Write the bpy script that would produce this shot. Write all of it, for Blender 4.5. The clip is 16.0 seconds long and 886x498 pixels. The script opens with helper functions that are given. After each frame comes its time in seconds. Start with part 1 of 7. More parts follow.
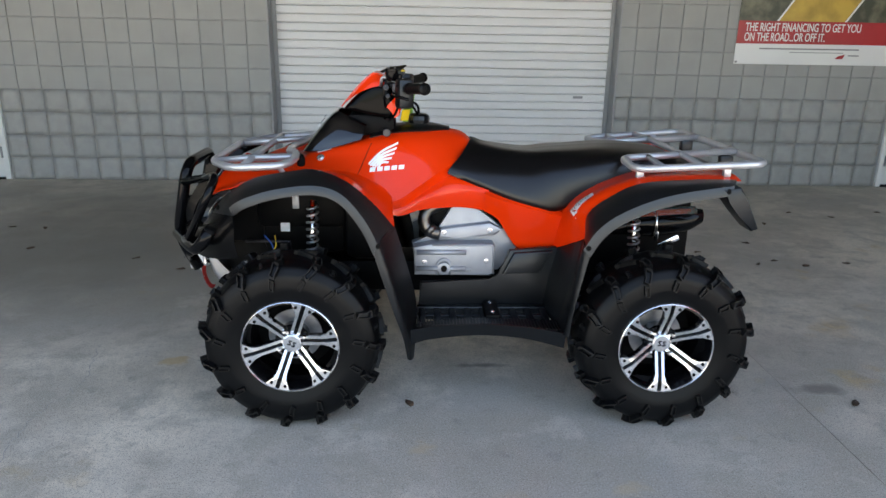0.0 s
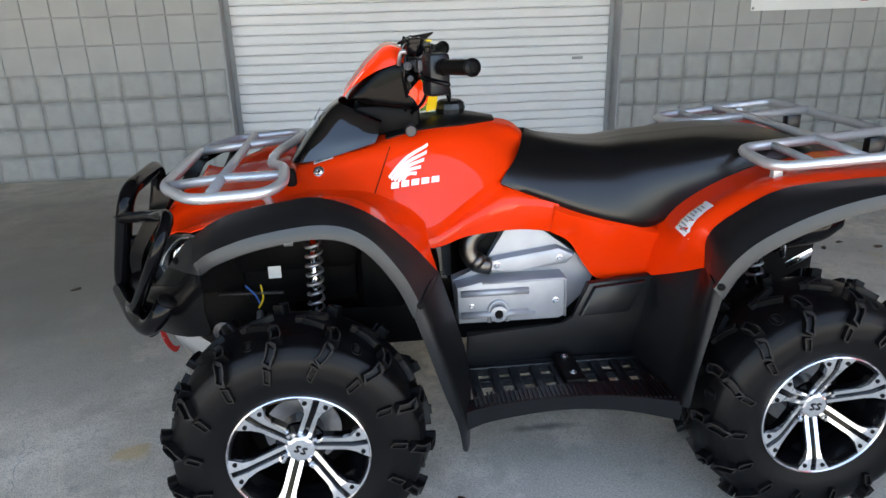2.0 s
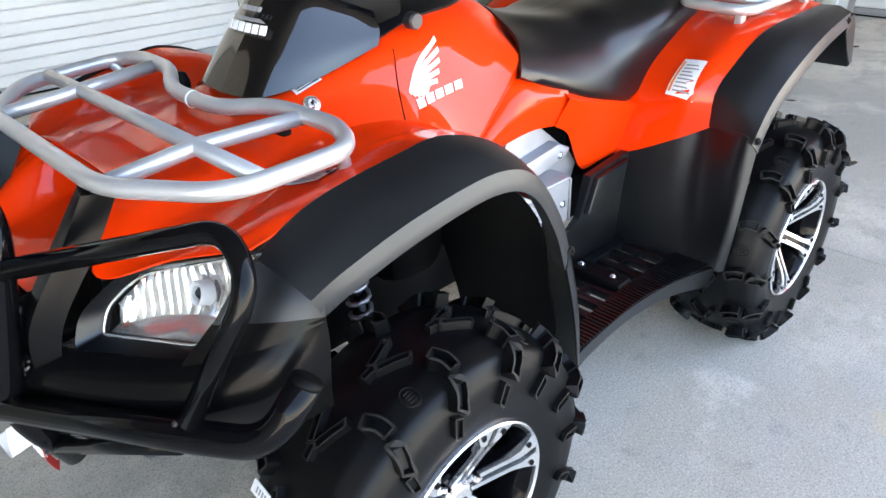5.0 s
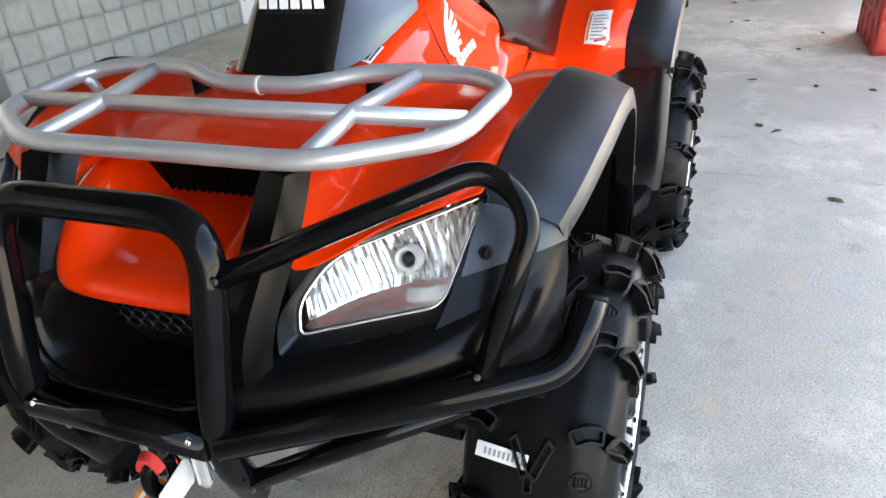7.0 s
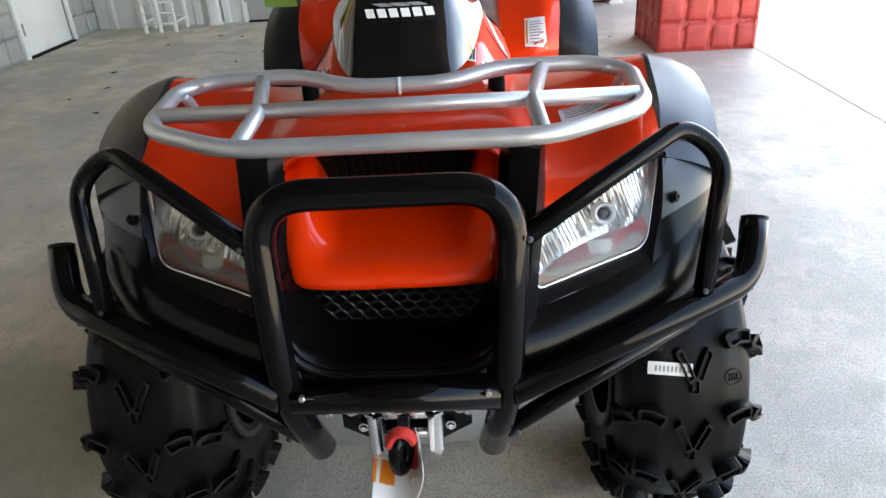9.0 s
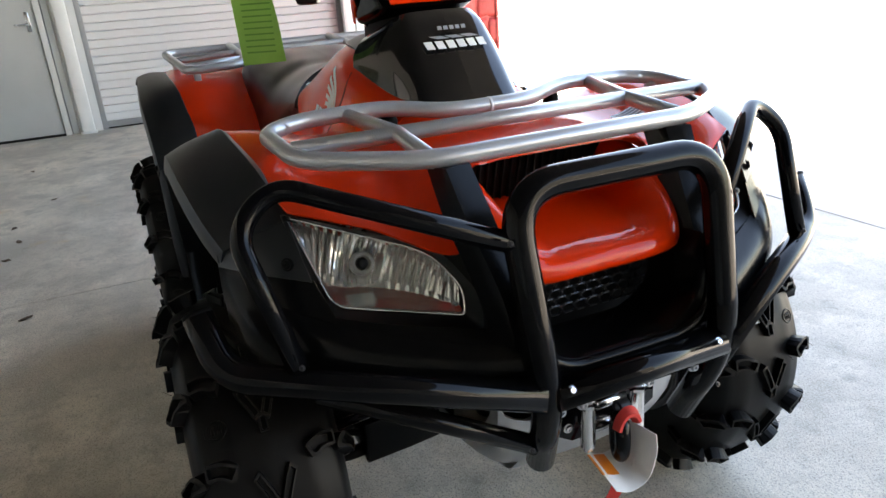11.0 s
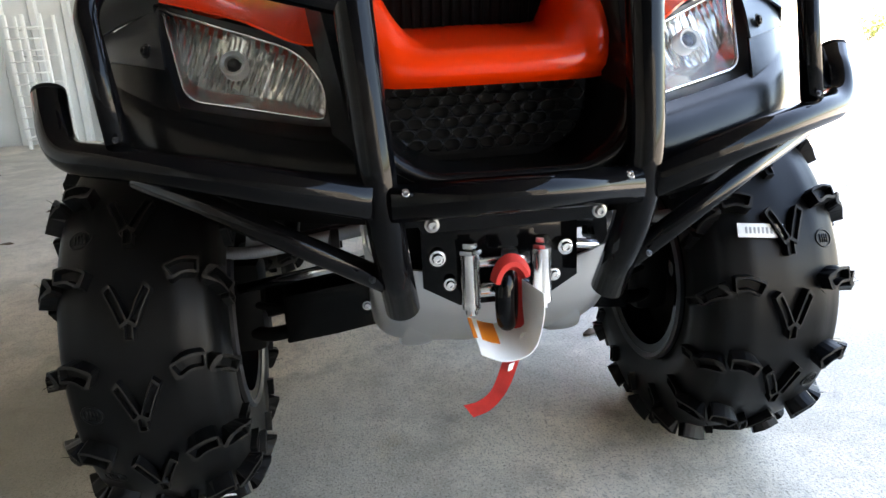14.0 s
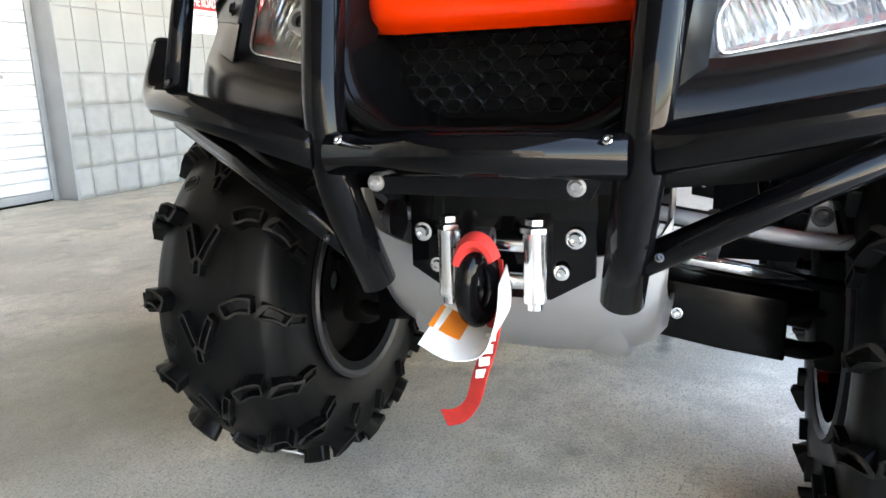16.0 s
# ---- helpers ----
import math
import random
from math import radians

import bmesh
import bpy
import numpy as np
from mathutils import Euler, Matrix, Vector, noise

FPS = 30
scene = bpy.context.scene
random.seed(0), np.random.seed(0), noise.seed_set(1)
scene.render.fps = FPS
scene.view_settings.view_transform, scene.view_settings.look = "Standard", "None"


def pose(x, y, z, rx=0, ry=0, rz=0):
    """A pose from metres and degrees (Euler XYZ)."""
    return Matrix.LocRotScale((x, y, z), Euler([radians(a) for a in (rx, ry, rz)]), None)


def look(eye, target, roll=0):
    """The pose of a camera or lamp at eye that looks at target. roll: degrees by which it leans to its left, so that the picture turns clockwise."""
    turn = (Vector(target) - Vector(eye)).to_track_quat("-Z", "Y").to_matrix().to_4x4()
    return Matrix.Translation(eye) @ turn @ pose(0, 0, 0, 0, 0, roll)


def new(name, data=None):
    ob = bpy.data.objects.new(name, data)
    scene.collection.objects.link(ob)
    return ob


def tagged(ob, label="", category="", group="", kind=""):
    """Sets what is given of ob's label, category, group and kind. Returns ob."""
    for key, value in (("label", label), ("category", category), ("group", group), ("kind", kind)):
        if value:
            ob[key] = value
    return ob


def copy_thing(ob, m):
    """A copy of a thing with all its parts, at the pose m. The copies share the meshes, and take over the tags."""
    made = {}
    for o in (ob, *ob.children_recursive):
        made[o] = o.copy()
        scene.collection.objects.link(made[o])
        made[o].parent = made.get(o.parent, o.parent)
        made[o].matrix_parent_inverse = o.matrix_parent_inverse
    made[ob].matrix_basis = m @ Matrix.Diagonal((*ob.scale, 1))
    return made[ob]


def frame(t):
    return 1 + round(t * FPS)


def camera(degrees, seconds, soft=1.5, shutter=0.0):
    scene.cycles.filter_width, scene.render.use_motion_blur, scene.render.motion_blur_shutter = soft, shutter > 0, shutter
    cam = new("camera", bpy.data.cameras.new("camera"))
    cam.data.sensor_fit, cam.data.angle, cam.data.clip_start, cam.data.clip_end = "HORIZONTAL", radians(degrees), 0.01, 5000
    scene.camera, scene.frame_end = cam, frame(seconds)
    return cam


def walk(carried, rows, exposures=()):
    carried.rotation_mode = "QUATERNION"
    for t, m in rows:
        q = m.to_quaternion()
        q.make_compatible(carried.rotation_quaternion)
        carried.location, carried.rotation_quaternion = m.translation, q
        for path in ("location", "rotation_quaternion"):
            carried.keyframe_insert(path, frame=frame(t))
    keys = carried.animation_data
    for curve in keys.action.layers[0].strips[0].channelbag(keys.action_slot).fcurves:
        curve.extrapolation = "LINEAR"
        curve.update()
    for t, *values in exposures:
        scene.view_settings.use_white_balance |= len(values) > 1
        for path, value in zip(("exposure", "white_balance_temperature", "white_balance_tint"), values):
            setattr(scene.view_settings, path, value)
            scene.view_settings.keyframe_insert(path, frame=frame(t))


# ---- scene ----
cam = camera(64.8, 16.0)
PATH = [
    (0, (-0.229, -2.78, 1.344), (-0.147, -0.871, 0.754), 1.0),
    (0.5, (-0.26, -2.645, 1.325), (-0.111, -0.76, 0.675), -0.3),
    (1, (-0.246, -2.404, 1.322), (-0.115, -0.512, 0.687), 0.0),
    (1.5, (-0.275, -2.194, 1.336), (-0.198, -0.303, 0.689), 0.9),
    (2, (-0.439, -1.979, 1.325), (-0.255, -0.111, 0.636), -1.5),
    (2.5, (-0.585, -1.775, 1.317), (-0.306, 0.06, 0.574), -1.4),
    (3, (-0.669, -1.546, 1.284), (-0.24, 0.229, 0.469), -1.8),
    (3.2, (-0.707, -1.475, 1.288), (-0.211, 0.261, 0.427), -1.4),
    (5.3, (-1.311, -1.041, 1.234), (0.029, 0.063, 0.242), -3.4),
    (5.5, (-1.361, -0.985, 1.236), (0.048, 0.018, 0.232), -4.8),
    (6, (-1.463, -0.885, 1.218), (0.058, 0.0, 0.266), -4.7),
    (6.5, (-1.55, -0.8, 1.181), (0.026, -0.025, 0.225), -4.5),
    (7, (-1.607, -0.658, 1.17), (0.014, 0.025, 0.219), -4.5),
    (7.5, (-1.67, -0.481, 1.173), (0.0, -0.024, 0.173), -3.6),
    (8, (-1.755, -0.369, 1.176), (-0.026, -0.042, 0.225), -4.1),
    (8.5, (-1.847, -0.247, 1.199), (-0.094, -0.039, 0.258), -4.9),
    (9, (-1.876, -0.109, 1.201), (-0.11, -0.028, 0.266), -3.5),
    (9.2, (-1.879, -0.063, 1.213), (-0.118, -0.063, 0.264), -4.1),
    (11.3, (-1.795, 0.594, 1.046), (-0.077, -0.179, 0.375), -3.6),
    (11.5, (-1.79, 0.592, 0.97), (-0.054, -0.165, 0.326), -2.5),
    (12, (-1.793, 0.529, 0.807), (-0.009, -0.145, 0.204), -2.0),
    (12.5, (-1.802, 0.452, 0.724), (0.017, -0.155, 0.155), -2.5),
    (13, (-1.834, 0.364, 0.688), (0.038, -0.123, 0.178), -2.7),
    (13.5, (-1.869, 0.256, 0.706), (0.015, -0.15, 0.173), -2.9),
    (14, (-1.871, 0.19, 0.749), (0.03, -0.081, 0.188), -3.0),
    (14.5, (-1.806, 0.065, 0.753), (0.084, -0.057, 0.109), -1.4),
    (15, (-1.712, -0.019, 0.67), (0.178, 0.053, 0.021), -2.7),
    (15.5, (-1.715, -0.08, 0.619), (0.159, 0.403, 0.116), -2.5),
    (16, (-1.73, -0.21, 0.646), (0.079, 0.517, 0.198), -1.7),
]
walk(cam, [(t, look(eye, target, roll)) for t, eye, target, roll in PATH],
     exposures=[(0, 2.40, 7500, 12), (1.0, 2.50, 7500, 12), (1.5, 2.60, 7500, 12), (2.5, 3.00, 7500, 12), (3.0, 3.30, 7500, 12), (5.5, 3.70, 7600, 12), (6.0, 3.45, 7700, 12),
                (6.5, 3.35, 7850, 12), (7.0, 3.60, 7950, 12), (7.5, 3.95, 8050, 12), (9.2, 3.40, 8150, 12), (11.3, 3.30, 7850, 12), (13.0, 3.80, 7750, 12),
                (14.5, 3.90, 8050, 12), (15.0, 4.60, 8450, 12), (15.5, 5.05, 8450, 12), (16.0, 4.40, 7950, 12)])

# ---- light ----
world = bpy.data.worlds.new("sky")
scene.world = world
world.use_nodes = True
_n = world.node_tree.nodes
_sky = _n.new("ShaderNodeTexSky")
_sky.sky_type, _sky.sun_disc = "NISHITA", False
_sky.dust_density, _sky.ozone_density = 1.2, 1.0
_sky.sun_elevation, _sky.sun_rotation = radians(52), radians(72)
world.node_tree.links.new(_sky.outputs["Color"], _n["Background"].inputs["Color"])
_n["Background"].inputs["Strength"].default_value = 0.15
sun_data = bpy.data.lights.new("sun", "SUN")
sun_data.energy, sun_data.angle, sun_data.color = 5.0, radians(0.5), (1.0, 0.94, 0.86)
sun = new("sun", sun_data)
sun.matrix_world = look((8.0, 2.6, 10.77), (0, 0, 0))


# ---- materials ----
def mat(name, color, rough=0.5, metal=0.0, coat=0.0, var=0.0, scale=8.0, bump=0.0, bump_scale=200.0,
        fine=0.0, fine_scale=120.0, rand=0.0, tint=None, spec=0.5, dist=0.002, coat_rough=0.03, rvar=0.0):
    m = bpy.data.materials.new(name)
    m.use_nodes = True
    t = m.node_tree
    n, l = t.nodes, t.links
    b = n["Principled BSDF"]
    b.inputs["Roughness"].default_value = rough
    b.inputs["Metallic"].default_value = metal
    b.inputs["Coat Weight"].default_value = coat
    b.inputs["Coat Roughness"].default_value = coat_rough
    b.inputs["Specular IOR Level"].default_value = spec
    b.inputs["Base Color"].default_value = (*color, 1)
    geo = n.new("ShaderNodeNewGeometry").outputs["Position"]
    out = None

    def noise_at(s, detail=4.0, where=geo):
        q = n.new("ShaderNodeTexNoise")
        q.inputs["Scale"].default_value, q.inputs["Detail"].default_value = s, detail
        l.new(where, q.inputs["Vector"])
        return q.outputs["Fac"]

    def mix_in(fac, low, high, amount_color):
        nonlocal out
        r = n.new("ShaderNodeMapRange")
        r.inputs[1].default_value, r.inputs[2].default_value = low, high
        l.new(fac, r.inputs[0])
        x = n.new("ShaderNodeMix")
        x.data_type = "RGBA"
        l.new(r.outputs[0], x.inputs[0])
        if out is None:
            x.inputs[6].default_value = (*color, 1)
        else:
            l.new(out, x.inputs[6])
        x.inputs[7].default_value = (*amount_color, 1)
        out = x.outputs[2]

    if var:
        other = tint or tuple(c * (1 - var) for c in color)
        mix_in(noise_at(scale), 0.4, 0.7, other)
    if fine:
        mix_in(noise_at(fine_scale, 2.0), 0.5, 0.75, tuple(c * (1 - fine) for c in color))
    if rand:
        h = n.new("ShaderNodeHueSaturation")
        v = n.new("ShaderNodeMapRange")
        v.inputs[3].default_value, v.inputs[4].default_value = 1 - rand, 1 + rand
        l.new(n.new("ShaderNodeObjectInfo").outputs["Random"], v.inputs[0])
        l.new(v.outputs[0], h.inputs["Value"])
        if out is None:
            h.inputs["Color"].default_value = (*color, 1)
        else:
            l.new(out, h.inputs["Color"])
        out = h.outputs["Color"]
    if out is not None:
        l.new(out, b.inputs["Base Color"])
    if rvar:
        r = n.new("ShaderNodeMapRange")
        r.inputs[3].default_value, r.inputs[4].default_value = rough, min(1, rough + rvar)
        l.new(noise_at(scale * 2.3), r.inputs[0])
        l.new(r.outputs[0], b.inputs["Roughness"])
    if bump:
        k = n.new("ShaderNodeBump")
        k.inputs["Strength"].default_value, k.inputs["Distance"].default_value = bump, dist
        l.new(noise_at(bump_scale, 3.0), k.inputs["Height"])
        l.new(k.outputs["Normal"], b.inputs["Normal"])
    return m


RED = mat("red_plastic", (0.72, 0.032, 0.003), 0.4, coat=0.6, var=0.06, scale=3, bump=0.008, bump_scale=30, rvar=0.05, coat_rough=0.012, spec=0.03)
BLACKP = mat("black_textured_plastic", (0.0036, 0.0038, 0.0043), 0.30, var=0.2, scale=6, bump=0.2, bump_scale=900, dist=0.0004, rvar=0.05, spec=0.42)
# The sky's blue put into this plastic's reflections.
BLACKP.node_tree.nodes["Principled BSDF"].inputs["Specular Tint"].default_value = (0.84, 0.92, 1.0, 1)
# Lit copy of the black plastic: paler and shinier where the sky reflects.
BLACK_LIT = mat("grained_black_plastic_lit", (0.0045, 0.0048, 0.0054), 0.36, var=0.2, scale=6, bump=0.25, bump_scale=900, dist=0.0004, rvar=0.05, spec=0.6)
# Sky-blue sheen set in the specular tint here as well.
BLACK_LIT.node_tree.nodes["Principled BSDF"].inputs["Specular Tint"].default_value = (0.84, 0.92, 1.0, 1)
# The flares' plastic again, with shade put into its colour for forward-facing parts.
BLACK_SHADE = mat("satin_black_plastic_shaded", (0.0028, 0.0028, 0.003), 0.22, var=0.2, scale=7, bump=0.04, bump_scale=900, dist=0.0003, rvar=0.04, spec=0.13)
GLOSSB = mat("gloss_black_paint", (0.0025, 0.0025, 0.003), 0.06, rvar=0.03, scale=5, spec=0.15)
SMOKE = mat("gloss_black_plastic", (0.002, 0.002, 0.0025), 0.05, coat=0.45, rvar=0.03, spec=0.45)
PODB = mat("deep_black_plastic", (0.002, 0.002, 0.0022), 0.10, var=0.2, scale=8, rvar=0.04, spec=0.08)
SILVER = mat("silver_paint", (0.50, 0.51, 0.52), 0.33, metal=0.55, var=0.12, scale=14, bump=0.06, bump_scale=500, dist=0.0004)
ALU = mat("cast_aluminium", (0.34, 0.355, 0.38), 0.42, metal=0.45, var=0.15, scale=12, bump=0.12, bump_scale=700, dist=0.0005)
# Lug rims: a scuffed mould edge, with caught light put into the colour.
RIM_PALE = mat("pale_rim_rubber", (0.015, 0.0135, 0.012), 0.6, var=0.3, scale=20, bump=0.2, bump_scale=400, dist=0.0006, spec=0.2)
BRUSHED = mat("machined_aluminium", (0.78, 0.78, 0.79), 0.2, metal=0.9, var=0.08, scale=20)
PIPE = mat("heat_tinted_steel", (0.16, 0.145, 0.13), 0.28, metal=1.0, var=0.4, scale=25, rvar=0.15)
CHROME = mat("zinc_plated_steel", (0.75, 0.76, 0.78), 0.16, metal=1.0, var=0.1, scale=40)
STEEL = mat("dark_steel", (0.05, 0.05, 0.055), 0.4, metal=0.6, var=0.3, scale=30)
RUBBER = mat("tyre_rubber", (0.0024, 0.0025, 0.0028), 0.34, var=0.3, scale=9, bump=0.15, bump_scale=350, dist=0.0006, rvar=0.16, spec=0.17)
REFLECT = mat("headlight_reflector", (0.90, 0.89, 0.86), 0.16, metal=0.8, var=0.03, scale=60, spec=0.8)
SKIDM = mat("bare_aluminium_plate", (0.50, 0.50, 0.50), 0.30, metal=0.95, var=0.1, scale=9, rvar=0.12)
BOLTM = mat("zinc_bolt", (0.40, 0.40, 0.41), 0.35, metal=0.8, var=0.15, scale=60)
DARK = mat("matt_black", (0.0025, 0.0025, 0.0026), 0.55, var=0.3, spec=0.1)
VINYL = mat("seat_vinyl", (0.0030, 0.0030, 0.0035), 0.27, var=0.1, scale=12, bump=0.012, bump_scale=900, dist=0.0003, rvar=0.02, spec=0.40)
WHITE = mat("white_sticker", (0.78, 0.78, 0.77), 0.4, var=0.06, scale=30)
GREY = mat("grey_print", (0.25, 0.25, 0.26), 0.5, var=0.1)
ORANGE = mat("orange_print", (0.80, 0.22, 0.02), 0.45, var=0.1)
YELLOW = mat("yellow_plastic", (0.80, 0.55, 0.02), 0.4, var=0.1)
STRAPR = mat("red_webbing", (0.62, 0.03, 0.025), 0.7, var=0.2, scale=60, bump=0.5, bump_scale=900)
GREEN = mat("green_paper", (0.22, 0.45, 0.07), 0.6, var=0.08, scale=20)
LIME = mat("green_print", (0.10, 0.25, 0.03), 0.6, var=0.1)
BLUEW = mat("blue_wire", (0.02, 0.12, 0.5), 0.4, var=0.1)


def concrete(name):
    """Worn floor slab: cloudy tone, dark patches, rusty spots, exposed sand and stone."""
    m = bpy.data.materials.new(name)
    m.use_nodes = True
    n, l = m.node_tree.nodes, m.node_tree.links
    b = n["Principled BSDF"]
    b.inputs["Roughness"].default_value = 0.6
    pos = n.new("ShaderNodeNewGeometry").outputs["Position"]
    col = None

    def layer(scale, lo, hi, color, detail=5.0, amount=1.0, shift=0.0, rough=0.55):
        nonlocal col
        q = n.new("ShaderNodeTexNoise")
        q.inputs["Scale"].default_value, q.inputs["Detail"].default_value, q.inputs["Roughness"].default_value = scale, detail, rough
        s = n.new("ShaderNodeVectorMath")
        s.inputs[1].default_value = (shift, shift * 0.7, shift)
        l.new(pos, s.inputs[0])
        l.new(s.outputs[0], q.inputs["Vector"])
        r = n.new("ShaderNodeMapRange")
        r.inputs[1].default_value, r.inputs[2].default_value, r.inputs[4].default_value = lo, hi, amount
        l.new(q.outputs["Fac"], r.inputs[0])
        x = n.new("ShaderNodeMix")
        x.data_type = "RGBA"
        l.new(r.outputs[0], x.inputs[0])
        if col is None:
            x.inputs[6].default_value = (0.72, 0.64, 0.52, 1)
        else:
            l.new(col, x.inputs[6])
        x.inputs[7].default_value = (*color, 1)
        col = x.outputs[2]
        return q

    def stain_or_shade(x, y, rx, ry, color, amount, soft=0.6):
        """One ragged-edged patch of tone: an old stain, or shade put into the colour."""
        nonlocal col
        q = n.new("ShaderNodeTexNoise")
        q.inputs["Scale"].default_value, q.inputs["Detail"].default_value = 0.9 / max(rx, 0.05), 6.0
        l.new(pos, q.inputs["Vector"])
        s = n.new("ShaderNodeVectorMath")
        s.operation = "MULTIPLY_ADD"
        l.new(pos, s.inputs[0])
        s.inputs[1].default_value, s.inputs[2].default_value = (1 / rx, 1 / ry, 0), (-x / rx, -y / ry, 0)
        d = n.new("ShaderNodeVectorMath")
        d.operation = "LENGTH"
        l.new(s.outputs[0], d.inputs[0])
        a = n.new("ShaderNodeMath")
        a.operation = "MULTIPLY_ADD"
        a.inputs[1].default_value = 2.2
        l.new(q.outputs["Fac"], a.inputs[0])
        l.new(d.outputs["Value"], a.inputs[2])
        r = n.new("ShaderNodeMapRange")
        r.inputs[1].default_value, r.inputs[2].default_value = 2.1 - soft, 2.1
        r.inputs[3].default_value, r.inputs[4].default_value = amount, 0
        l.new(a.outputs[0], r.inputs[0])
        x2 = n.new("ShaderNodeMix")
        x2.data_type = "RGBA"
        l.new(r.outputs[0], x2.inputs[0])
        l.new(col, x2.inputs[6])
        x2.inputs[7].default_value = (*color, 1)
        col = x2.outputs[2]

    layer(0.55, 0.44, 0.60, (0.36, 0.34, 0.30), 7, 0.85)
    layer(1.6, 0.46, 0.60, (0.44, 0.40, 0.33), 8, 0.8, 3.0, 0.62)
    layer(4.5, 0.48, 0.60, (0.40, 0.365, 0.30), 8, 0.8, 8.0, 0.66)
    layer(2.6, 0.55, 0.66, (0.80, 0.73, 0.62), 8, 0.5, 14.0, 0.65)
    layer(3.4, 0.66, 0.78, (0.52, 0.36, 0.14), 3, 0.6, 11.0)
    layer(9.0, 0.58, 0.74, (0.24, 0.225, 0.195), 7, 0.8, 5.0, 0.65)
    layer(22.0, 0.52, 0.70, (0.40, 0.37, 0.31), 5, 0.6, 2.0, 0.65)
    layer(75.0, 0.55, 0.68, (0.34, 0.31, 0.26), 3, 0.6)
    f = layer(210.0, 0.54, 0.64, (0.16, 0.15, 0.135), 2, 0.75, rough=0.7)
    layer(160.0, 0.56, 0.66, (0.80, 0.75, 0.66), 2, 0.3, 7.0)
    # Broad ragged patches, darker than the slab round them.
    stain_or_shade(-2.3, 1.6, 2.0, 1.5, (0.17, 0.157, 0.132), 0.80, 0.5)
    stain_or_shade(-1.9, 1.0, 1.4, 1.0, (0.20, 0.185, 0.155), 0.72, 1.0)
    stain_or_shade(-3.6, 3.0, 1.2, 0.7, (0.22, 0.21, 0.18), 0.7, 0.9)
    # The bike's soft shadow on its far side, put into the floor's colour.
    stain_or_shade(-0.55, 1.05, 1.0, 0.62, (0.19, 0.175, 0.13), 0.72, 0.9)
    # Stains and rusty spots.
    stain_or_shade(2.3, 2.3, 1.2, 0.7, (0.30, 0.28, 0.24), 0.6, 0.9)
    stain_or_shade(-1.24, -0.06, 0.07, 0.05, (0.50, 0.33, 0.12), 0.6)
    stain_or_shade(0.45, -0.95, 0.06, 0.04, (0.52, 0.40, 0.22), 0.4)
    stain_or_shade(-0.2, -0.72, 0.05, 0.05, (0.52, 0.40, 0.22), 0.4)
    stain_or_shade(1.42, -0.32, 0.13, 0.06, (0.16, 0.14, 0.12), 0.7)
    stain_or_shade(0.05, -0.1, 0.16, 0.03, (0.05, 0.05, 0.05), 0.7)
    l.new(col, b.inputs["Base Color"])
    k = n.new("ShaderNodeBump")
    k.inputs["Strength"].default_value, k.inputs["Distance"].default_value = 0.6, 0.0022
    l.new(f.outputs["Fac"], k.inputs["Height"])
    l.new(k.outputs["Normal"], b.inputs["Normal"])
    return m


CONCRETE = concrete("concrete_floor")
GROUND = mat("sunlit_concrete", (0.54, 0.52, 0.48), 0.8, var=0.15, scale=0.5, fine=0.15, fine_scale=60)
BLOCK = mat("painted_block", (0.325, 0.325, 0.31), 0.6, var=0.08, scale=5, bump=0.35, bump_scale=120, dist=0.0015, rand=0.035, rvar=0.1)
SPLIT = mat("painted_split_block", (0.33, 0.33, 0.315), 0.65, var=0.12, scale=14, bump=0.5, bump_scale=90, dist=0.004, rand=0.05)
MORTAR = mat("mortar_joint", (0.30, 0.30, 0.295), 0.8, var=0.12, scale=20, bump=0.3, bump_scale=150)
REDBLOCK = mat("red_painted_block", (0.52, 0.045, 0.035), 0.55, var=0.25, scale=18, bump=0.6, bump_scale=70, dist=0.005, rand=0.06)
SLAT = mat("white_steel_slat", (0.68, 0.68, 0.68), 0.38, var=0.06, scale=2.5, rand=0.015, rvar=0.1)
FRAMEP = mat("grey_painted_steel", (0.30, 0.305, 0.31), 0.5, var=0.12, scale=6)
GREYW = mat("grey_wall_paint", (0.33, 0.33, 0.315), 0.7, var=0.15, scale=3)
WHITEP = mat("white_painted_steel", (0.74, 0.74, 0.72), 0.45, var=0.1, scale=4, rvar=0.1)
DOORP = mat("grey_door_paint", (0.42, 0.43, 0.42), 0.5, var=0.07, scale=3)
METALW = mat("corrugated_white_metal", (0.62, 0.63, 0.62), 0.4, var=0.08, scale=3)
ROOFM = mat("roof_metal", (0.05, 0.05, 0.048), 0.55, var=0.1, scale=2)
LEAFM = mat("dry_leaf", (0.09, 0.055, 0.03), 0.8, var=0.4, scale=60, rand=0.3)
SHRUB = mat("shrub_leaf", (0.11, 0.15, 0.03), 0.6, var=0.4, scale=12, tint=(0.22, 0.2, 0.04))
BARK = mat("bark", (0.12, 0.08, 0.05), 0.9, var=0.4, scale=30)
BANNER = mat("banner_white", (0.76, 0.76, 0.75), 0.35, var=0.05, scale=2)
BANRED = mat("banner_red", (0.42, 0.025, 0.03), 0.35, var=0.25, scale=4)
BANYEL = mat("banner_ochre", (0.55, 0.36, 0.06), 0.4, var=0.35, scale=6)
BANDK = mat("banner_photo", (0.05, 0.055, 0.035), 0.4, var=0.6, scale=10, tint=(0.16, 0.15, 0.10))


LENS = bpy.data.materials.new("clear_lens")
LENS.use_nodes = True
_n, _l = LENS.node_tree.nodes, LENS.node_tree.links
_mix, _thru, _shine, _fres = (_n.new("ShaderNode" + k) for k in ("MixShader", "BsdfTransparent", "BsdfGlossy", "Fresnel"))
_thru.inputs["Color"].default_value = (0.94, 0.95, 0.95, 1)
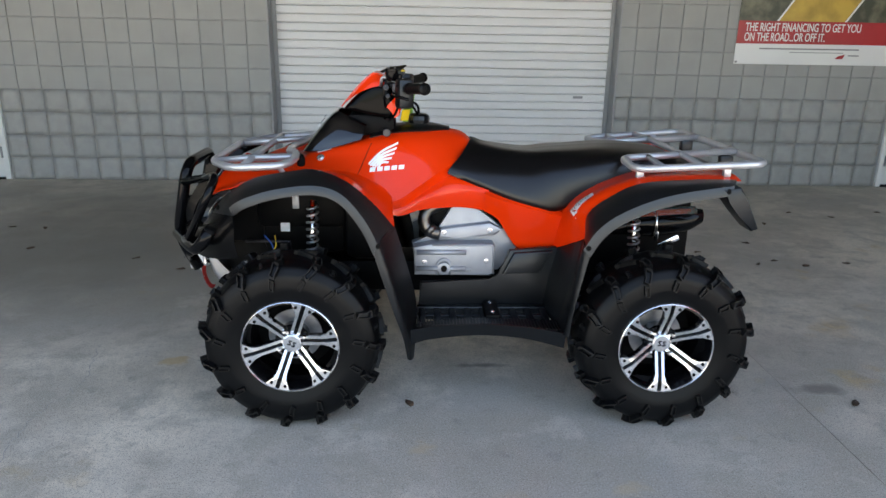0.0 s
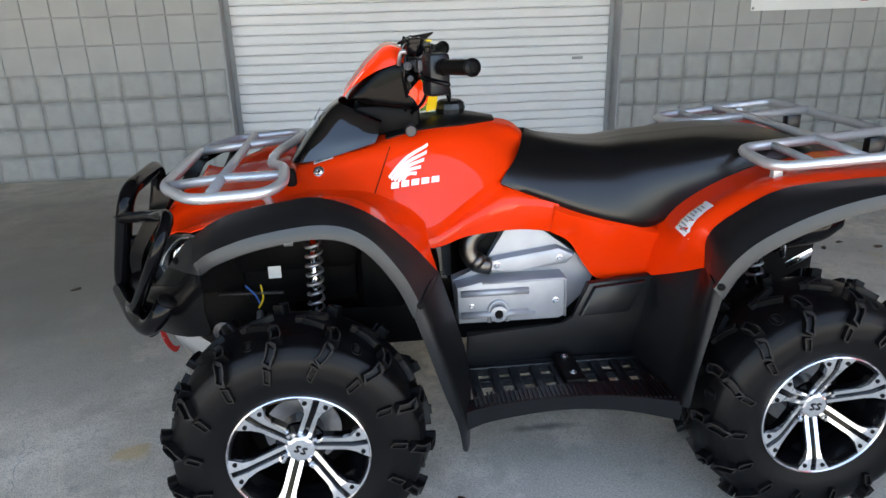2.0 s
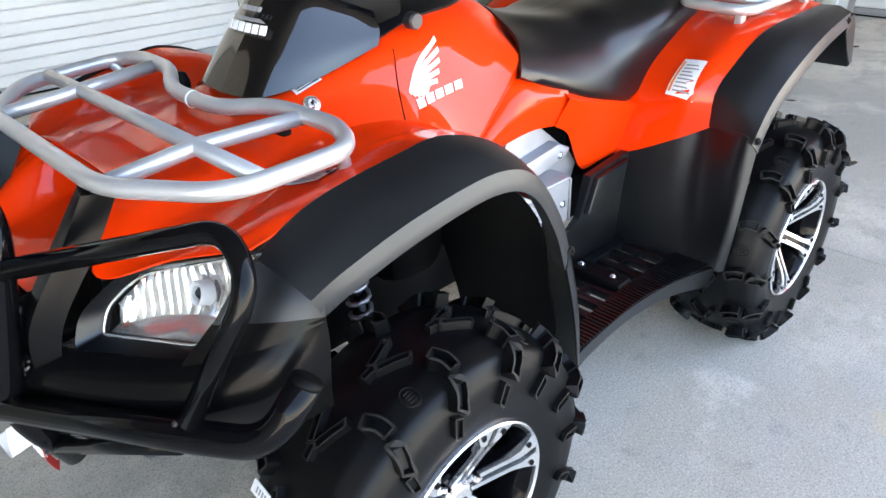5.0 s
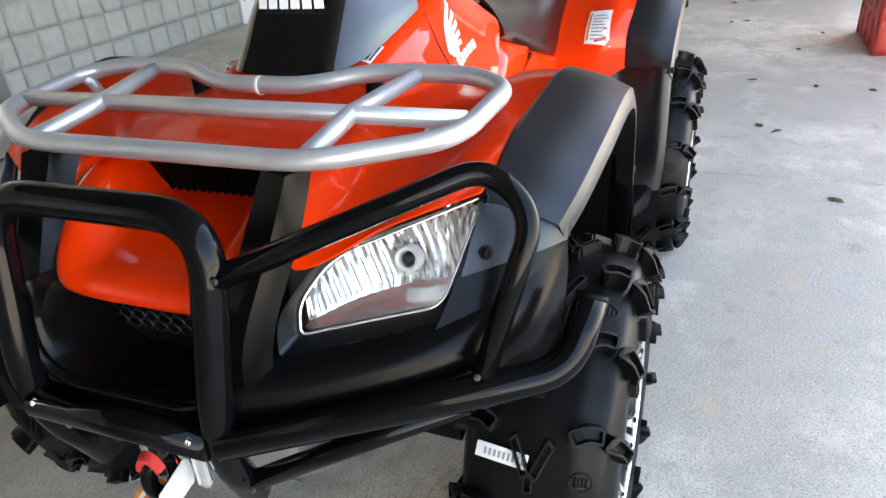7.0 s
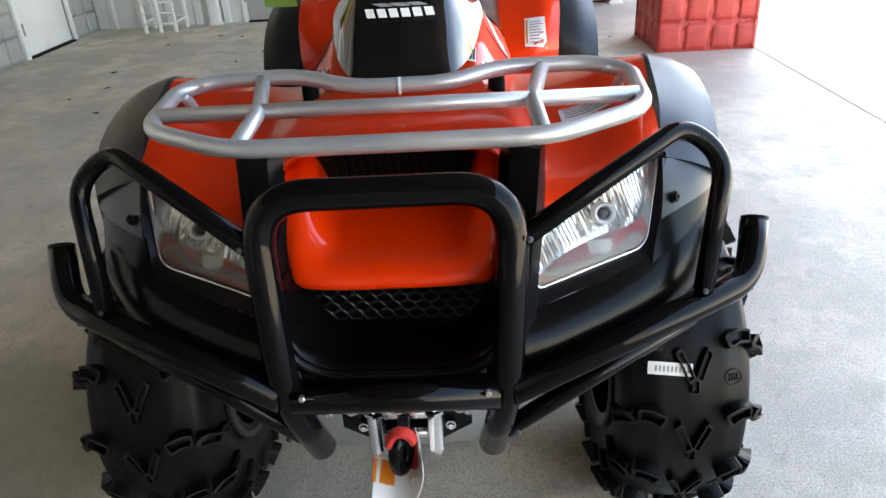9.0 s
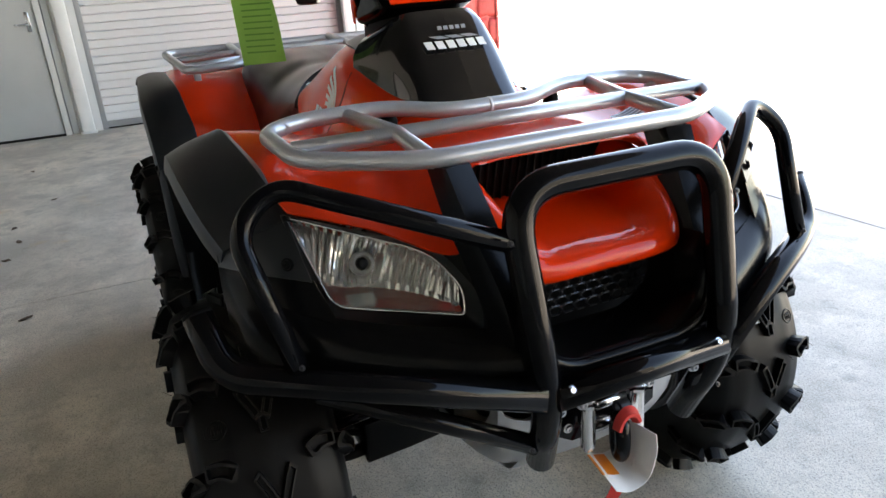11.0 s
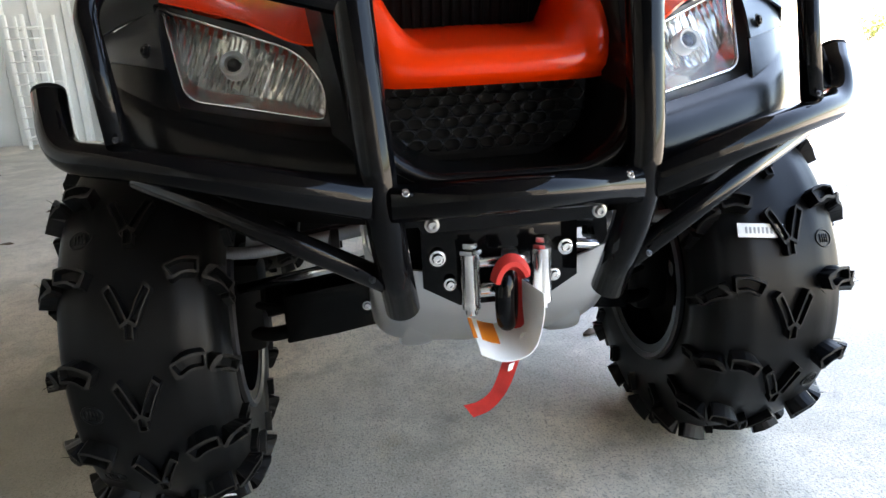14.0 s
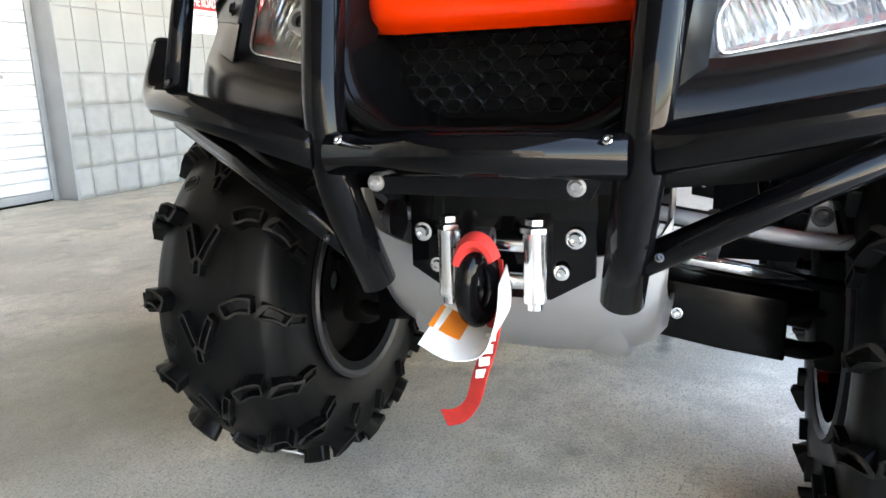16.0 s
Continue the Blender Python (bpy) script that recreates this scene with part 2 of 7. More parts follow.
_shine.inputs["Roughness"].default_value = 0.03
_fres.inputs["IOR"].default_value = 1.4
_l.new(_fres.outputs[0], _mix.inputs[0])
_l.new(_thru.outputs[0], _mix.inputs[1])
_l.new(_shine.outputs[0], _mix.inputs[2])
_l.new(_mix.outputs[0], _n["Material Output"].inputs["Surface"])


# ---- building tools ----
def V(p):
    return Vector(p)


def mir(pts):
    return [(x, -y, z) for x, y, z in pts]


def finish(bm, name, material, parent=None, label="", smooth=True):
    me = bpy.data.meshes.new(name)
    bm.to_mesh(me)
    bm.free()
    me.materials.append(material)
    if smooth:
        for p in me.polygons:
            p.use_smooth = True
    ob = new(name, me)
    ob.parent = parent
    if label:
        ob["label"] = label
    return ob


def part(name, bm, material, parent, label="", smooth=True, sharp=35):
    if smooth:
        for e in bm.edges:
            if len(e.link_faces) == 2 and e.calc_face_angle(0) > radians(sharp):
                e.smooth = False
    return finish(bm, name, material, parent, label, smooth)


def thing(name, label, category, at=(0, 0, 0), group="", kind=""):
    ob = new(name)
    ob.location = at
    ob.empty_display_size = 0.1
    return tagged(ob, label, category, group, kind)


def spline(pts, n):
    """n points evenly along a Catmull-Rom curve through pts."""
    p = [V(q) for q in pts]
    if len(p) == 2:
        return [p[0].lerp(p[1], i / (n - 1)) for i in range(n)]
    p = [2 * p[0] - p[1]] + p + [2 * p[-1] - p[-2]]
    fine = []
    for i in range(1, len(p) - 2):
        a, b, c, d = p[i - 1:i + 3]
        for k in range(12):
            t = k / 12
            fine.append(0.5 * (2 * b + (c - a) * t + (2 * a - 5 * b + 4 * c - d) * t * t + (3 * b - a - 3 * c + d) * t ** 3))
    fine.append(p[-2])
    along = [0.0]
    for a, b in zip(fine, fine[1:]):
        along.append(along[-1] + (b - a).length)
    out, j = [], 0
    for i in range(n):
        s = along[-1] * i / (n - 1)
        while j < len(fine) - 2 and along[j + 1] < s:
            j += 1
        gap = along[j + 1] - along[j]
        out.append(fine[j].lerp(fine[j + 1], (s - along[j]) / gap if gap > 1e-9 else 0))
    return out


def creased(pts, per, hard):
    """per points a segment along a curve through pts, with sharp turns at the indices in hard."""
    cuts = [0] + sorted(hard) + [len(pts) - 1]
    out = []
    for i, j in zip(cuts, cuts[1:]):
        p = [V(q) for q in pts[i:j + 1]]
        p = [2 * p[0] - p[1]] + p + [2 * p[-1] - p[-2]]
        for k in range(1, len(p) - 2):
            a, b, c, d = p[k - 1:k + 3]
            for m in range(per):
                t = m / per
                out.append(0.5 * (2 * b + (c - a) * t + (2 * a - 5 * b + 4 * c - d) * t * t + (3 * b - a - 3 * c + d) * t ** 3))
    out.append(V(pts[-1]))
    return out


def fillet(pts, rad, n=6):
    p = [V(q) for q in pts]
    out = [p[0]]
    for a, b, c in zip(p, p[1:], p[2:]):
        u, w = a - b, c - b
        r = min(rad, u.length * 0.49, w.length * 0.49)
        s, e = b + u.normalized() * r, b + w.normalized() * r
        for i in range(n + 1):
            t = i / n
            out.append(s * (1 - t) ** 2 + b * 2 * t * (1 - t) + e * t * t)
    out.append(p[-1])
    return out


def rounded(pts, rads, n=6):
    """A closed outline through corner points, each rounded by its own radius, with a point halfway along each side."""
    p = [V(q) for q in pts]
    out = []
    for i, b in enumerate(p):
        u, w = p[i - 1] - b, p[(i + 1) % len(p)] - b
        s, e = b + u.normalized() * min(rads[i], u.length * 0.45), b + w.normalized() * min(rads[i], w.length * 0.45)
        out += [s * (1 - t) ** 2 + b * 2 * t * (1 - t) + e * t * t for t in (k / n for k in range(n + 1))]
        nxt = p[(i + 1) % len(p)]
        out.append(b.lerp(nxt, 0.5))
    return out


def tube(bm, pts, r, seg=12, closed=False, caps=True):
    p = [V(q) for q in pts]
    if not closed:
        p = [q for i, q in enumerate(p) if i == 0 or (q - p[i - 1]).length > 1e-5]
    count = len(p)
    rings, side = [], None
    for i in range(count):
        if closed:
            d = p[(i + 1) % count] - p[i - 1]
        else:
            d = p[min(i + 1, count - 1)] - p[max(i - 1, 0)]
        d.normalize()
        if side is None:
            side = d.orthogonal().normalized()
        side = (side - d * side.dot(d)).normalized()
        up = d.cross(side)
        rr = r[i] if isinstance(r, (list, tuple)) else r
        rings.append([bm.verts.new(p[i] + rr * (side * math.cos(a) + up * math.sin(a)))
                      for a in (2 * math.pi * k / seg for k in range(seg))])
    for i in range(count if closed else count - 1):
        a, b = rings[i], rings[(i + 1) % count]
        for k in range(seg):
            bm.faces.new((a[k], a[(k + 1) % seg], b[(k + 1) % seg], b[k]))
    if caps and not closed:
        bm.faces.new(rings[0][::-1])
        bm.faces.new(rings[-1])
    return bm


def tubes(paths, r, seg=12):
    bm = bmesh.new()
    for q in paths:
        tube(bm, q, r, seg)
    return bm


def sheet(secs, nu=24, nv=16, thick=0.003, mirror=False, bm=None, flip=False, hard=None):
    """A curved panel through cross-sections, with thickness; mirror adds its other half across y = 0."""
    if hard is None:
        rows = [spline(s, nv) for s in secs]
    else:
        rows = [creased(s, 4, hard) for s in secs]
        nv = len(rows[0])
    cols = [spline([row[j] for row in rows], nu) for j in range(nv)]
    grid = [[cols[j][i] for j in range(nv)] for i in range(nu)]
    bm = bm or bmesh.new()
    halves = [grid]
    if mirror:
        halves.append([[Vector((q.x, -q.y, q.z)) for q in row[::-1]] for row in grid])
    for g in halves:
        nrm = [[None] * nv for _ in range(nu)]
        for i in range(nu):
            for j in range(nv):
                du = g[min(i + 1, nu - 1)][j] - g[max(i - 1, 0)][j]
                dv = g[i][min(j + 1, nv - 1)] - g[i][max(j - 1, 0)]
                c = du.cross(dv)
                nrm[i][j] = c.normalized() if c.length > 1e-12 else Vector((0, 0, 1))
        top = [[bm.verts.new(g[i][j]) for j in range(nv)] for i in range(nu)]
        low = [[bm.verts.new(g[i][j] + nrm[i][j] * (thick if flip else -thick)) for j in range(nv)] for i in range(nu)]
        for i in range(nu - 1):
            for j in range(nv - 1):
                bm.faces.new((top[i][j], top[i + 1][j], top[i + 1][j + 1], top[i][j + 1]))
                bm.faces.new((low[i][j + 1], low[i + 1][j + 1], low[i + 1][j], low[i][j]))
        edge = [(i, 0) for i in range(nu)] + [(nu - 1, j) for j in range(1, nv)] + \
               [(i, nv - 1) for i in range(nu - 2, -1, -1)] + [(0, j) for j in range(nv - 2, 0, -1)]
        inner = None if not mirror else (0 if g is grid else nv - 1)
        for (a, b), (c, d) in zip(edge, edge[1:] + edge[:1]):
            if b == inner and d == inner:
                continue
            bm.faces.new((top[c][d], top[a][b], low[a][b], low[c][d]))
    if mirror:
        bmesh.ops.remove_doubles(bm, verts=bm.verts[:], dist=1e-5)
    bmesh.ops.recalc_face_normals(bm, faces=bm.faces[:])
    return bm


def solid(secs, nu=24, nv=24, cap=True, bm=None):
    """A closed body through closed cross-sections."""
    rows = []
    for s in secs:
        p = [V(q) for q in s]
        ring = spline(p + [p[0]], nv + 1)[:-1]
        rows.append(ring)
    cols = [spline([row[j] for row in rows], nu) for j in range(nv)]
    bm = bm or bmesh.new()
    vs = [[bm.verts.new(cols[j][i]) for j in range(nv)] for i in range(nu)]
    for i in range(nu - 1):
        for j in range(nv):
            bm.faces.new((vs[i][j], vs[i][(j + 1) % nv], vs[i + 1][(j + 1) % nv], vs[i + 1][j]))
    if cap:
        bm.faces.new(vs[0][::-1])
        bm.faces.new(vs[-1])
    bmesh.ops.recalc_face_normals(bm, faces=bm.faces[:])
    return bm


def box(c, s, bevel=0.0, rot=None, bm=None, seg=2):
    bm = bm or bmesh.new()
    geo = bmesh.ops.create_cube(bm, size=1)["verts"]
    m = Matrix.Translation(c) @ (rot or Matrix()) @ Matrix.Diagonal((*s, 1))
    bmesh.ops.transform(bm, matrix=m, verts=geo)
    if bevel:
        edges = list({e for v in geo for e in v.link_edges})
        bmesh.ops.bevel(bm, geom=edges, offset=bevel, segments=seg, affect="EDGES", profile=0.5)
    return bm


def poly(pts, depth, bevel=0.0, bm=None):
    """A plate: pts is its outline, depth the vector through its thickness."""
    bm = bm or bmesh.new()
    a = [bm.verts.new(q) for q in pts]
    b = [bm.verts.new(V(q) + V(depth)) for q in pts]
    fs = [bm.faces.new(a), bm.faces.new(b[::-1])]
    for i in range(len(a)):
        j = (i + 1) % len(a)
        fs.append(bm.faces.new((a[j], a[i], b[i], b[j])))
    if bevel:
        bmesh.ops.bevel(bm, geom=[e for e in fs[0].edges], offset=bevel, segments=2, affect="EDGES", profile=0.5)
    bmesh.ops.recalc_face_normals(bm, faces=bm.faces[:])
    return bm


def lathe(profile, seg=48, axis="y", center=(0, 0, 0), bm=None, closed=False):
    """Turns (radius, along) pairs round an axis."""
    bm = bm or bmesh.new()
    rings = []
    for r, s in profile:
        ring = []
        for k in range(seg):
            a = 2 * math.pi * k / seg
            c, d = r * math.cos(a), r * math.sin(a)
            q = {"y": (c, s, d), "x": (s, c, d), "z": (c, d, s)}[axis]
            ring.append(bm.verts.new(V(q) + V(center)))
        rings.append(ring)
    pairs = list(zip(rings, rings[1:])) + ([(rings[-1], rings[0])] if closed else [])
    for a, b in pairs:
        for k in range(seg):
            bm.faces.new((a[k], a[(k + 1) % seg], b[(k + 1) % seg], b[k]))
    if not closed:
        bm.faces.new(rings[0])
        bm.faces.new(rings[-1][::-1])
    bmesh.ops.recalc_face_normals(bm, faces=bm.faces[:])
    return bm


def bolt(at, way, r=0.008, h=0.006, bm=None):
    """A domed bolt head with a recess ring, facing way."""
    bm = bm or bmesh.new()
    q = V(way).to_track_quat("Z", "Y").to_matrix().to_4x4()
    start = len(bm.verts)
    lathe([(r * 1.35, 0), (r * 1.35, h * 0.3), (r, h * 0.35), (r * 0.95, h * 0.8), (r * 0.75, h), (r * 0.45, h), (r * 0.4, h * 0.6)],
          14, "z", bm=bm)
    bm.verts.ensure_lookup_table()
    bmesh.ops.transform(bm, matrix=Matrix.Translation(at) @ q, verts=bm.verts[start:])
    return bm


def words(name, text, size, m, material, parent, width=None, extrude=0.0008, bold=0.0):
    cu = bpy.data.curves.new(name, "FONT")
    cu.body, cu.size, cu.extrude, cu.offset = text, size, extrude, bold
    cu.materials.append(material)
    ob = new(name, cu)
    ob.parent = parent
    if width:
        bpy.context.view_layer.update()
        m = m @ Matrix.Diagonal((width / max(ob.dimensions.x, 1e-6), 1, 1, 1))
    ob.matrix_basis = m
    return ob


# ---- the place ----
WALL_Y, END_X, ROOF_Z, C = 3.69, 5.62, 3.3, 0.2032
DOOR_L, DOOR_R, DOOR_TOP = -1.52, 1.60, 2.64
SIDE_L, SIDE_R = 4.255, 5.055
WEST_DOOR = -3.97

floor = thing("floor", "stained pale grey concrete floor with sawn joints and fine aggregate", "floor", kind="structure")
part("subfloor", box((-2, 0.5, -0.32), (16.0, 6.4, 0.4)), MORTAR, floor, smooth=False)
XJ, YJ = (-10.0, 1.265, 5.75), (-2.21, 3.88)
for _x0, _x1 in zip(XJ, XJ[1:]):
    for _y0, _y1 in zip(YJ, YJ[1:]):
        part("slab", box(((_x0 + _x1) / 2, (_y0 + _y1) / 2, -0.06), (_x1 - _x0 - 0.003, _y1 - _y0 - 0.003, 0.12)),
             CONCRETE, floor, smooth=False)

ground = finish(box((0, 0, -0.6), (900, 900, 0.5)), "ground", GROUND, smooth=False)
tagged(ground, "earth below the paved yard", "ground", kind="structure")
yard = part("pavement", box((-2, -16.2, -0.18), (60, 27.96, 0.36), 0.004, seg=1), GROUND, None, smooth=False)
tagged(yard, "sun-bleached concrete yard outside the canopy", "pavement", kind="structure")

_rng = random.Random(3)


def crack(pts, w):
    """A hairline crack wandering along pts."""
    p = spline([(x, y, 0) for x, y in pts], 60)
    p = [q + Vector((_rng.gauss(0, 0.006), _rng.gauss(0, 0.006), 0)) for q in p]
    bm = bmesh.new()
    a = [bm.verts.new((q.x - w * _rng.uniform(0.3, 1), q.y, 0.0006)) for q in p]
    c = [bm.verts.new((q.x + w * _rng.uniform(0.3, 1), q.y, 0.0006)) for q in p]
    for i in range(59):
        bm.faces.new((a[i], c[i], c[i + 1], a[i + 1]))
    part("crack", bm, MORTAR, floor, smooth=False)


crack([(-1.50, -1.2), (-1.56, -0.8), (-1.60, -0.5), (-1.54, -0.25), (-1.62, 0.1)], 0.0016)
crack([(-2.9, 2.0), (-2.7, 2.6), (-2.9, 3.3)], 0.0015)

# north block wall: a mortar core with recessed joints, and one block for each face
north = thing("wall_north", "grey painted concrete block wall with four rough split-face courses at its foot", "wall", kind="structure")


def core(x0, x1, z0, z1):
    part("core", box(((x0 + x1) / 2, WALL_Y + 0.100, (z0 + z1) / 2), (x1 - x0, 0.19, z1 - z0)), MORTAR, north, smooth=False)


core(-10.0, WEST_DOOR - 1.0, 0, ROOF_Z)
core(WEST_DOOR - 1.0, WEST_DOOR, 2.1, ROOF_Z)
core(WEST_DOOR, DOOR_L, 0, ROOF_Z)
core(DOOR_L, DOOR_R, DOOR_TOP, ROOF_Z)
core(DOOR_R, SIDE_L, 0, ROOF_Z)
core(SIDE_L, SIDE_R, 2.08, ROOF_Z)
core(SIDE_R, END_X + 0.2, 0, ROOF_Z)


def block_mesh(name, w, rough, material, seed):
    rng = random.Random(seed)
    bm = bmesh.new()
    if rough:
        n = 5
        g = [[bm.verts.new(((i / n - 0.5) * (w - 0.003), 0.0035 - 0.003 * rng.random() if i in (0, n) or j in (0, n) else -0.002 - 0.008 * rng.random(),
                            (j / n - 0.5) * (C - 0.003))) for j in range(n + 1)] for i in range(n + 1)]
        for i in range(n):
            for j in range(n):
                bm.faces.new((g[i][j], g[i + 1][j], g[i + 1][j + 1], g[i][j + 1]))
        ring = [g[i][0] for i in range(n + 1)] + [g[n][j] for j in range(1, n + 1)] + [g[i][n] for i in range(n - 1, -1, -1)] + \
               [g[0][j] for j in range(n - 1, 0, -1)]
        back = [bm.verts.new((v.co.x, 0.012, v.co.z)) for v in ring]
        for i in range(len(ring)):
            k = (i + 1) % len(ring)
            bm.faces.new((ring[k], ring[i], back[i], back[k]))
    else:
        box((0, 0.004, 0), (w - 0.008, 0.016, C - 0.008), 0.0035, bm=bm, seg=1)
    bmesh.ops.recalc_face_normals(bm, faces=bm.faces[:])
    me = bpy.data.meshes.new(name)
    bm.to_mesh(me)
    bm.free()
    me.materials.append(material)
    for p in me.polygons:
        p.use_smooth = rough
    return me


SMOOTH_BLOCKS = {w: block_mesh("block", w * C, False, BLOCK, 0) for w in (1, 2)}
ROUGH_BLOCKS = [block_mesh("rough_block", C, True, SPLIT, s) for s in range(8)]
far_blocks = bmesh.new()


def lay(x0, x1, z_from=0.0, phase=-1.911):
    """Blocks from x0 to x1: single objects up to 1.83 m within sight, the rest joined."""
    k0 = math.ceil((x0 - phase) / C - 0.02)
    k1 = math.floor((x1 - phase) / C + 0.02)
    edges = [x0] + [phase + k * C for k in range(k0, k1 + 1)] + [x1]
    edges = [e for i, e in enumerate(edges) if i == 0 or e - edges[i - 1] > 0.02]
    for row in range(int(round(z_from / C)), int(ROOF_Z / C)):
        z = (row + 0.5) * C
        for a, b in zip(edges, edges[1:]):
            mid = (a + b) / 2
            if row < 9 and -4.2 < mid < 5.7:
                me = random.choice(ROUGH_BLOCKS) if row < 4 else SMOOTH_BLOCKS[1]
                o = new("block", me)
                o.parent = north
                o.location, o.scale = (mid, WALL_Y, z), ((b - a) / C, 1, 1)
                if row < 4 and random.random() < 0.5:
                    o.rotation_euler = (0, math.pi, 0)
            else:
                box((mid, WALL_Y + 0.002, z), (b - a - 0.008, 0.016, C - 0.008), bm=far_blocks)


lay(-9.8, WEST_DOOR - 1.06)
lay(WEST_DOOR - 1.06, WEST_DOOR + 0.06, 2.1336)
lay(WEST_DOOR + 0.06, DOOR_L)
lay(DOOR_L, DOOR_R, 2.6416)
lay(DOOR_R, SIDE_L - 0.05)
lay(SIDE_L - 0.05, SIDE_R + 0.05, 2.1336)
lay(SIDE_R + 0.05, END_X)
tagged(part("upper_blocks", far_blocks, BLOCK, north, smooth=False), kind="stuff")


def slat_mesh(length, pitch):
    """One curled steel slat, lying along x, facing -y."""
    prof = [(0.0, 0.0), (-0.006, 0.003), (-0.010, 0.012), (-0.011, pitch * 0.5), (-0.010, pitch - 0.018),
            (-0.013, pitch - 0.012), (-0.010, pitch - 0.006), (0.003, pitch - 0.002), (0.006, pitch), (0.010, pitch), (0.010, 0.0)]
    bm = bmesh.new()
    a = [bm.verts.new((-length / 2, y, z)) for y, z in prof]
    b = [bm.verts.new((length / 2, y, z)) for y, z in prof]
    bm.faces.new(a)
    bm.faces.new(b[::-1])
    for i in range(len(prof)):
        j = (i + 1) % len(prof)
        bm.faces.new((a[j], a[i], b[i], b[j]))
    bmesh.ops.recalc_face_normals(bm, faces=bm.faces[:])
    me = bpy.data.meshes.new("slat")
    bm.to_mesh(me)
    bm.free()
    me.materials.append(SLAT)
    return me


def rolling_door(name, label, x0, x1, top, m):
    """A roll-up door in local axes: along x, facing -y; sill bar, guides and slats."""
    d = thing(name, label, "rolling door", kind="structure")
    d.matrix_basis = m
    pitch = 0.075
    me = slat_mesh(x1 - x0 - 0.02, pitch)
    for i in range(int((top - 0.07) / pitch)):
        o = new("slat", me)
        o.parent = d
        o.location = ((x0 + x1) / 2, 0, 0.07 + i * pitch)
    part("bottom_bar", box(((x0 + x1) / 2, -0.008, 0.042), (x1 - x0, 0.03, 0.055), 0.004), FRAMEP, d)
    part("rubber_seal", box(((x0 + x1) / 2, -0.006, 0.008), (x1 - x0, 0.02, 0.016), 0.003), DARK, d)
    for x, sgn in ((x0, 1), (x1, -1)):
        part("guide", box((x + sgn * 0.0, -0.022, top / 2), (0.05, 0.02, top), 0.003), FRAMEP, d)
    return d


rolling_door("door_1", "white steel roll-up door, closed", DOOR_L + 0.02, DOOR_R - 0.02, DOOR_TOP, pose(0, WALL_Y + 0.19, 0))
jamb_side = thing("trim_1", "grey painted steel jambs round the roll-up door", "door jamb", kind="structure")
for _x in (DOOR_L, DOOR_R):
    part("jamb", box((_x, WALL_Y + 0.085, DOOR_TOP / 2), (0.016, 0.19, DOOR_TOP), 0.003), FRAMEP, jamb_side)
part("head", box(((DOOR_L + DOOR_R) / 2, WALL_Y + 0.085, DOOR_TOP), (DOOR_R - DOOR_L, 0.19, 0.016), 0.003), FRAMEP, jamb_side)
part("pull_label", box((1.30, WALL_Y + 0.172, 0.79), (0.09, 0.004, 0.022), 0.001), GREY, jamb_side)


def flush_door(name, label, x0, x1, h, m, paint, frame_paint, lever, hinge_side=1):
    d = thing(name, label, "door", kind="structure")
    d.matrix_basis = m
    part("leaf", box(((x0 + x1) / 2, 0.03, h / 2 + 0.008), (x1 - x0 - 0.012, 0.045, h - 0.016), 0.003), paint, d)
    for x, sgn in ((x0, -1), (x1, 1)):
        part("frame", box((x + sgn * 0.025, 0.0, h / 2 + 0.02), (0.05, 0.05, h + 0.04), 0.004), frame_paint, d)
    part("frame", box(((x0 + x1) / 2, 0.0, h + 0.025), (x1 - x0 + 0.1, 0.05, 0.05), 0.004), frame_paint, d)
    part("threshold", box(((x0 + x1) / 2, 0.01, 0.006), (x1 - x0, 0.09, 0.012), 0.002), DARK, d)
    lx = x0 + 0.07 if hinge_side > 0 else x1 - 0.07
    if lever:
        part("escutcheon", box((lx, 0.003, 1.02), (0.035, 0.012, 0.17), 0.004), CHROME, d)
        part("lever", tubes([fillet([(lx, 0.003, 1.0), (lx, -0.05, 1.0), (lx + 0.11 * hinge_side, -0.05, 1.0)], 0.015)], 0.009), CHROME, d)
    hx = x1 if hinge_side > 0 else x0
    for z in (0.25, 1.0, 1.8):
        part("hinge", tubes([[(hx, -0.028, z - 0.05), (hx, -0.028, z + 0.05)]], 0.009, 10), FRAMEP, d)
    return d


flush_door("door_2", "white flush steel service door in the block wall, closed", SIDE_L, SIDE_R, 2.05, pose(0, WALL_Y + 0.005, 0), WHITEP, WHITEP, True, -1)
flush_door("door_3", "white framed service door at the far end of the block wall, closed", WEST_DOOR - 0.95, WEST_DOOR, 2.05,
           pose(0, WALL_Y + 0.005, 0), WHITEP, WHITEP, True)

# end wall of ribbed sheet metal, with a grey door and a second roll-up door
end = thing("wall_east", "white ribbed sheet-metal end wall", "wall", kind="structure")


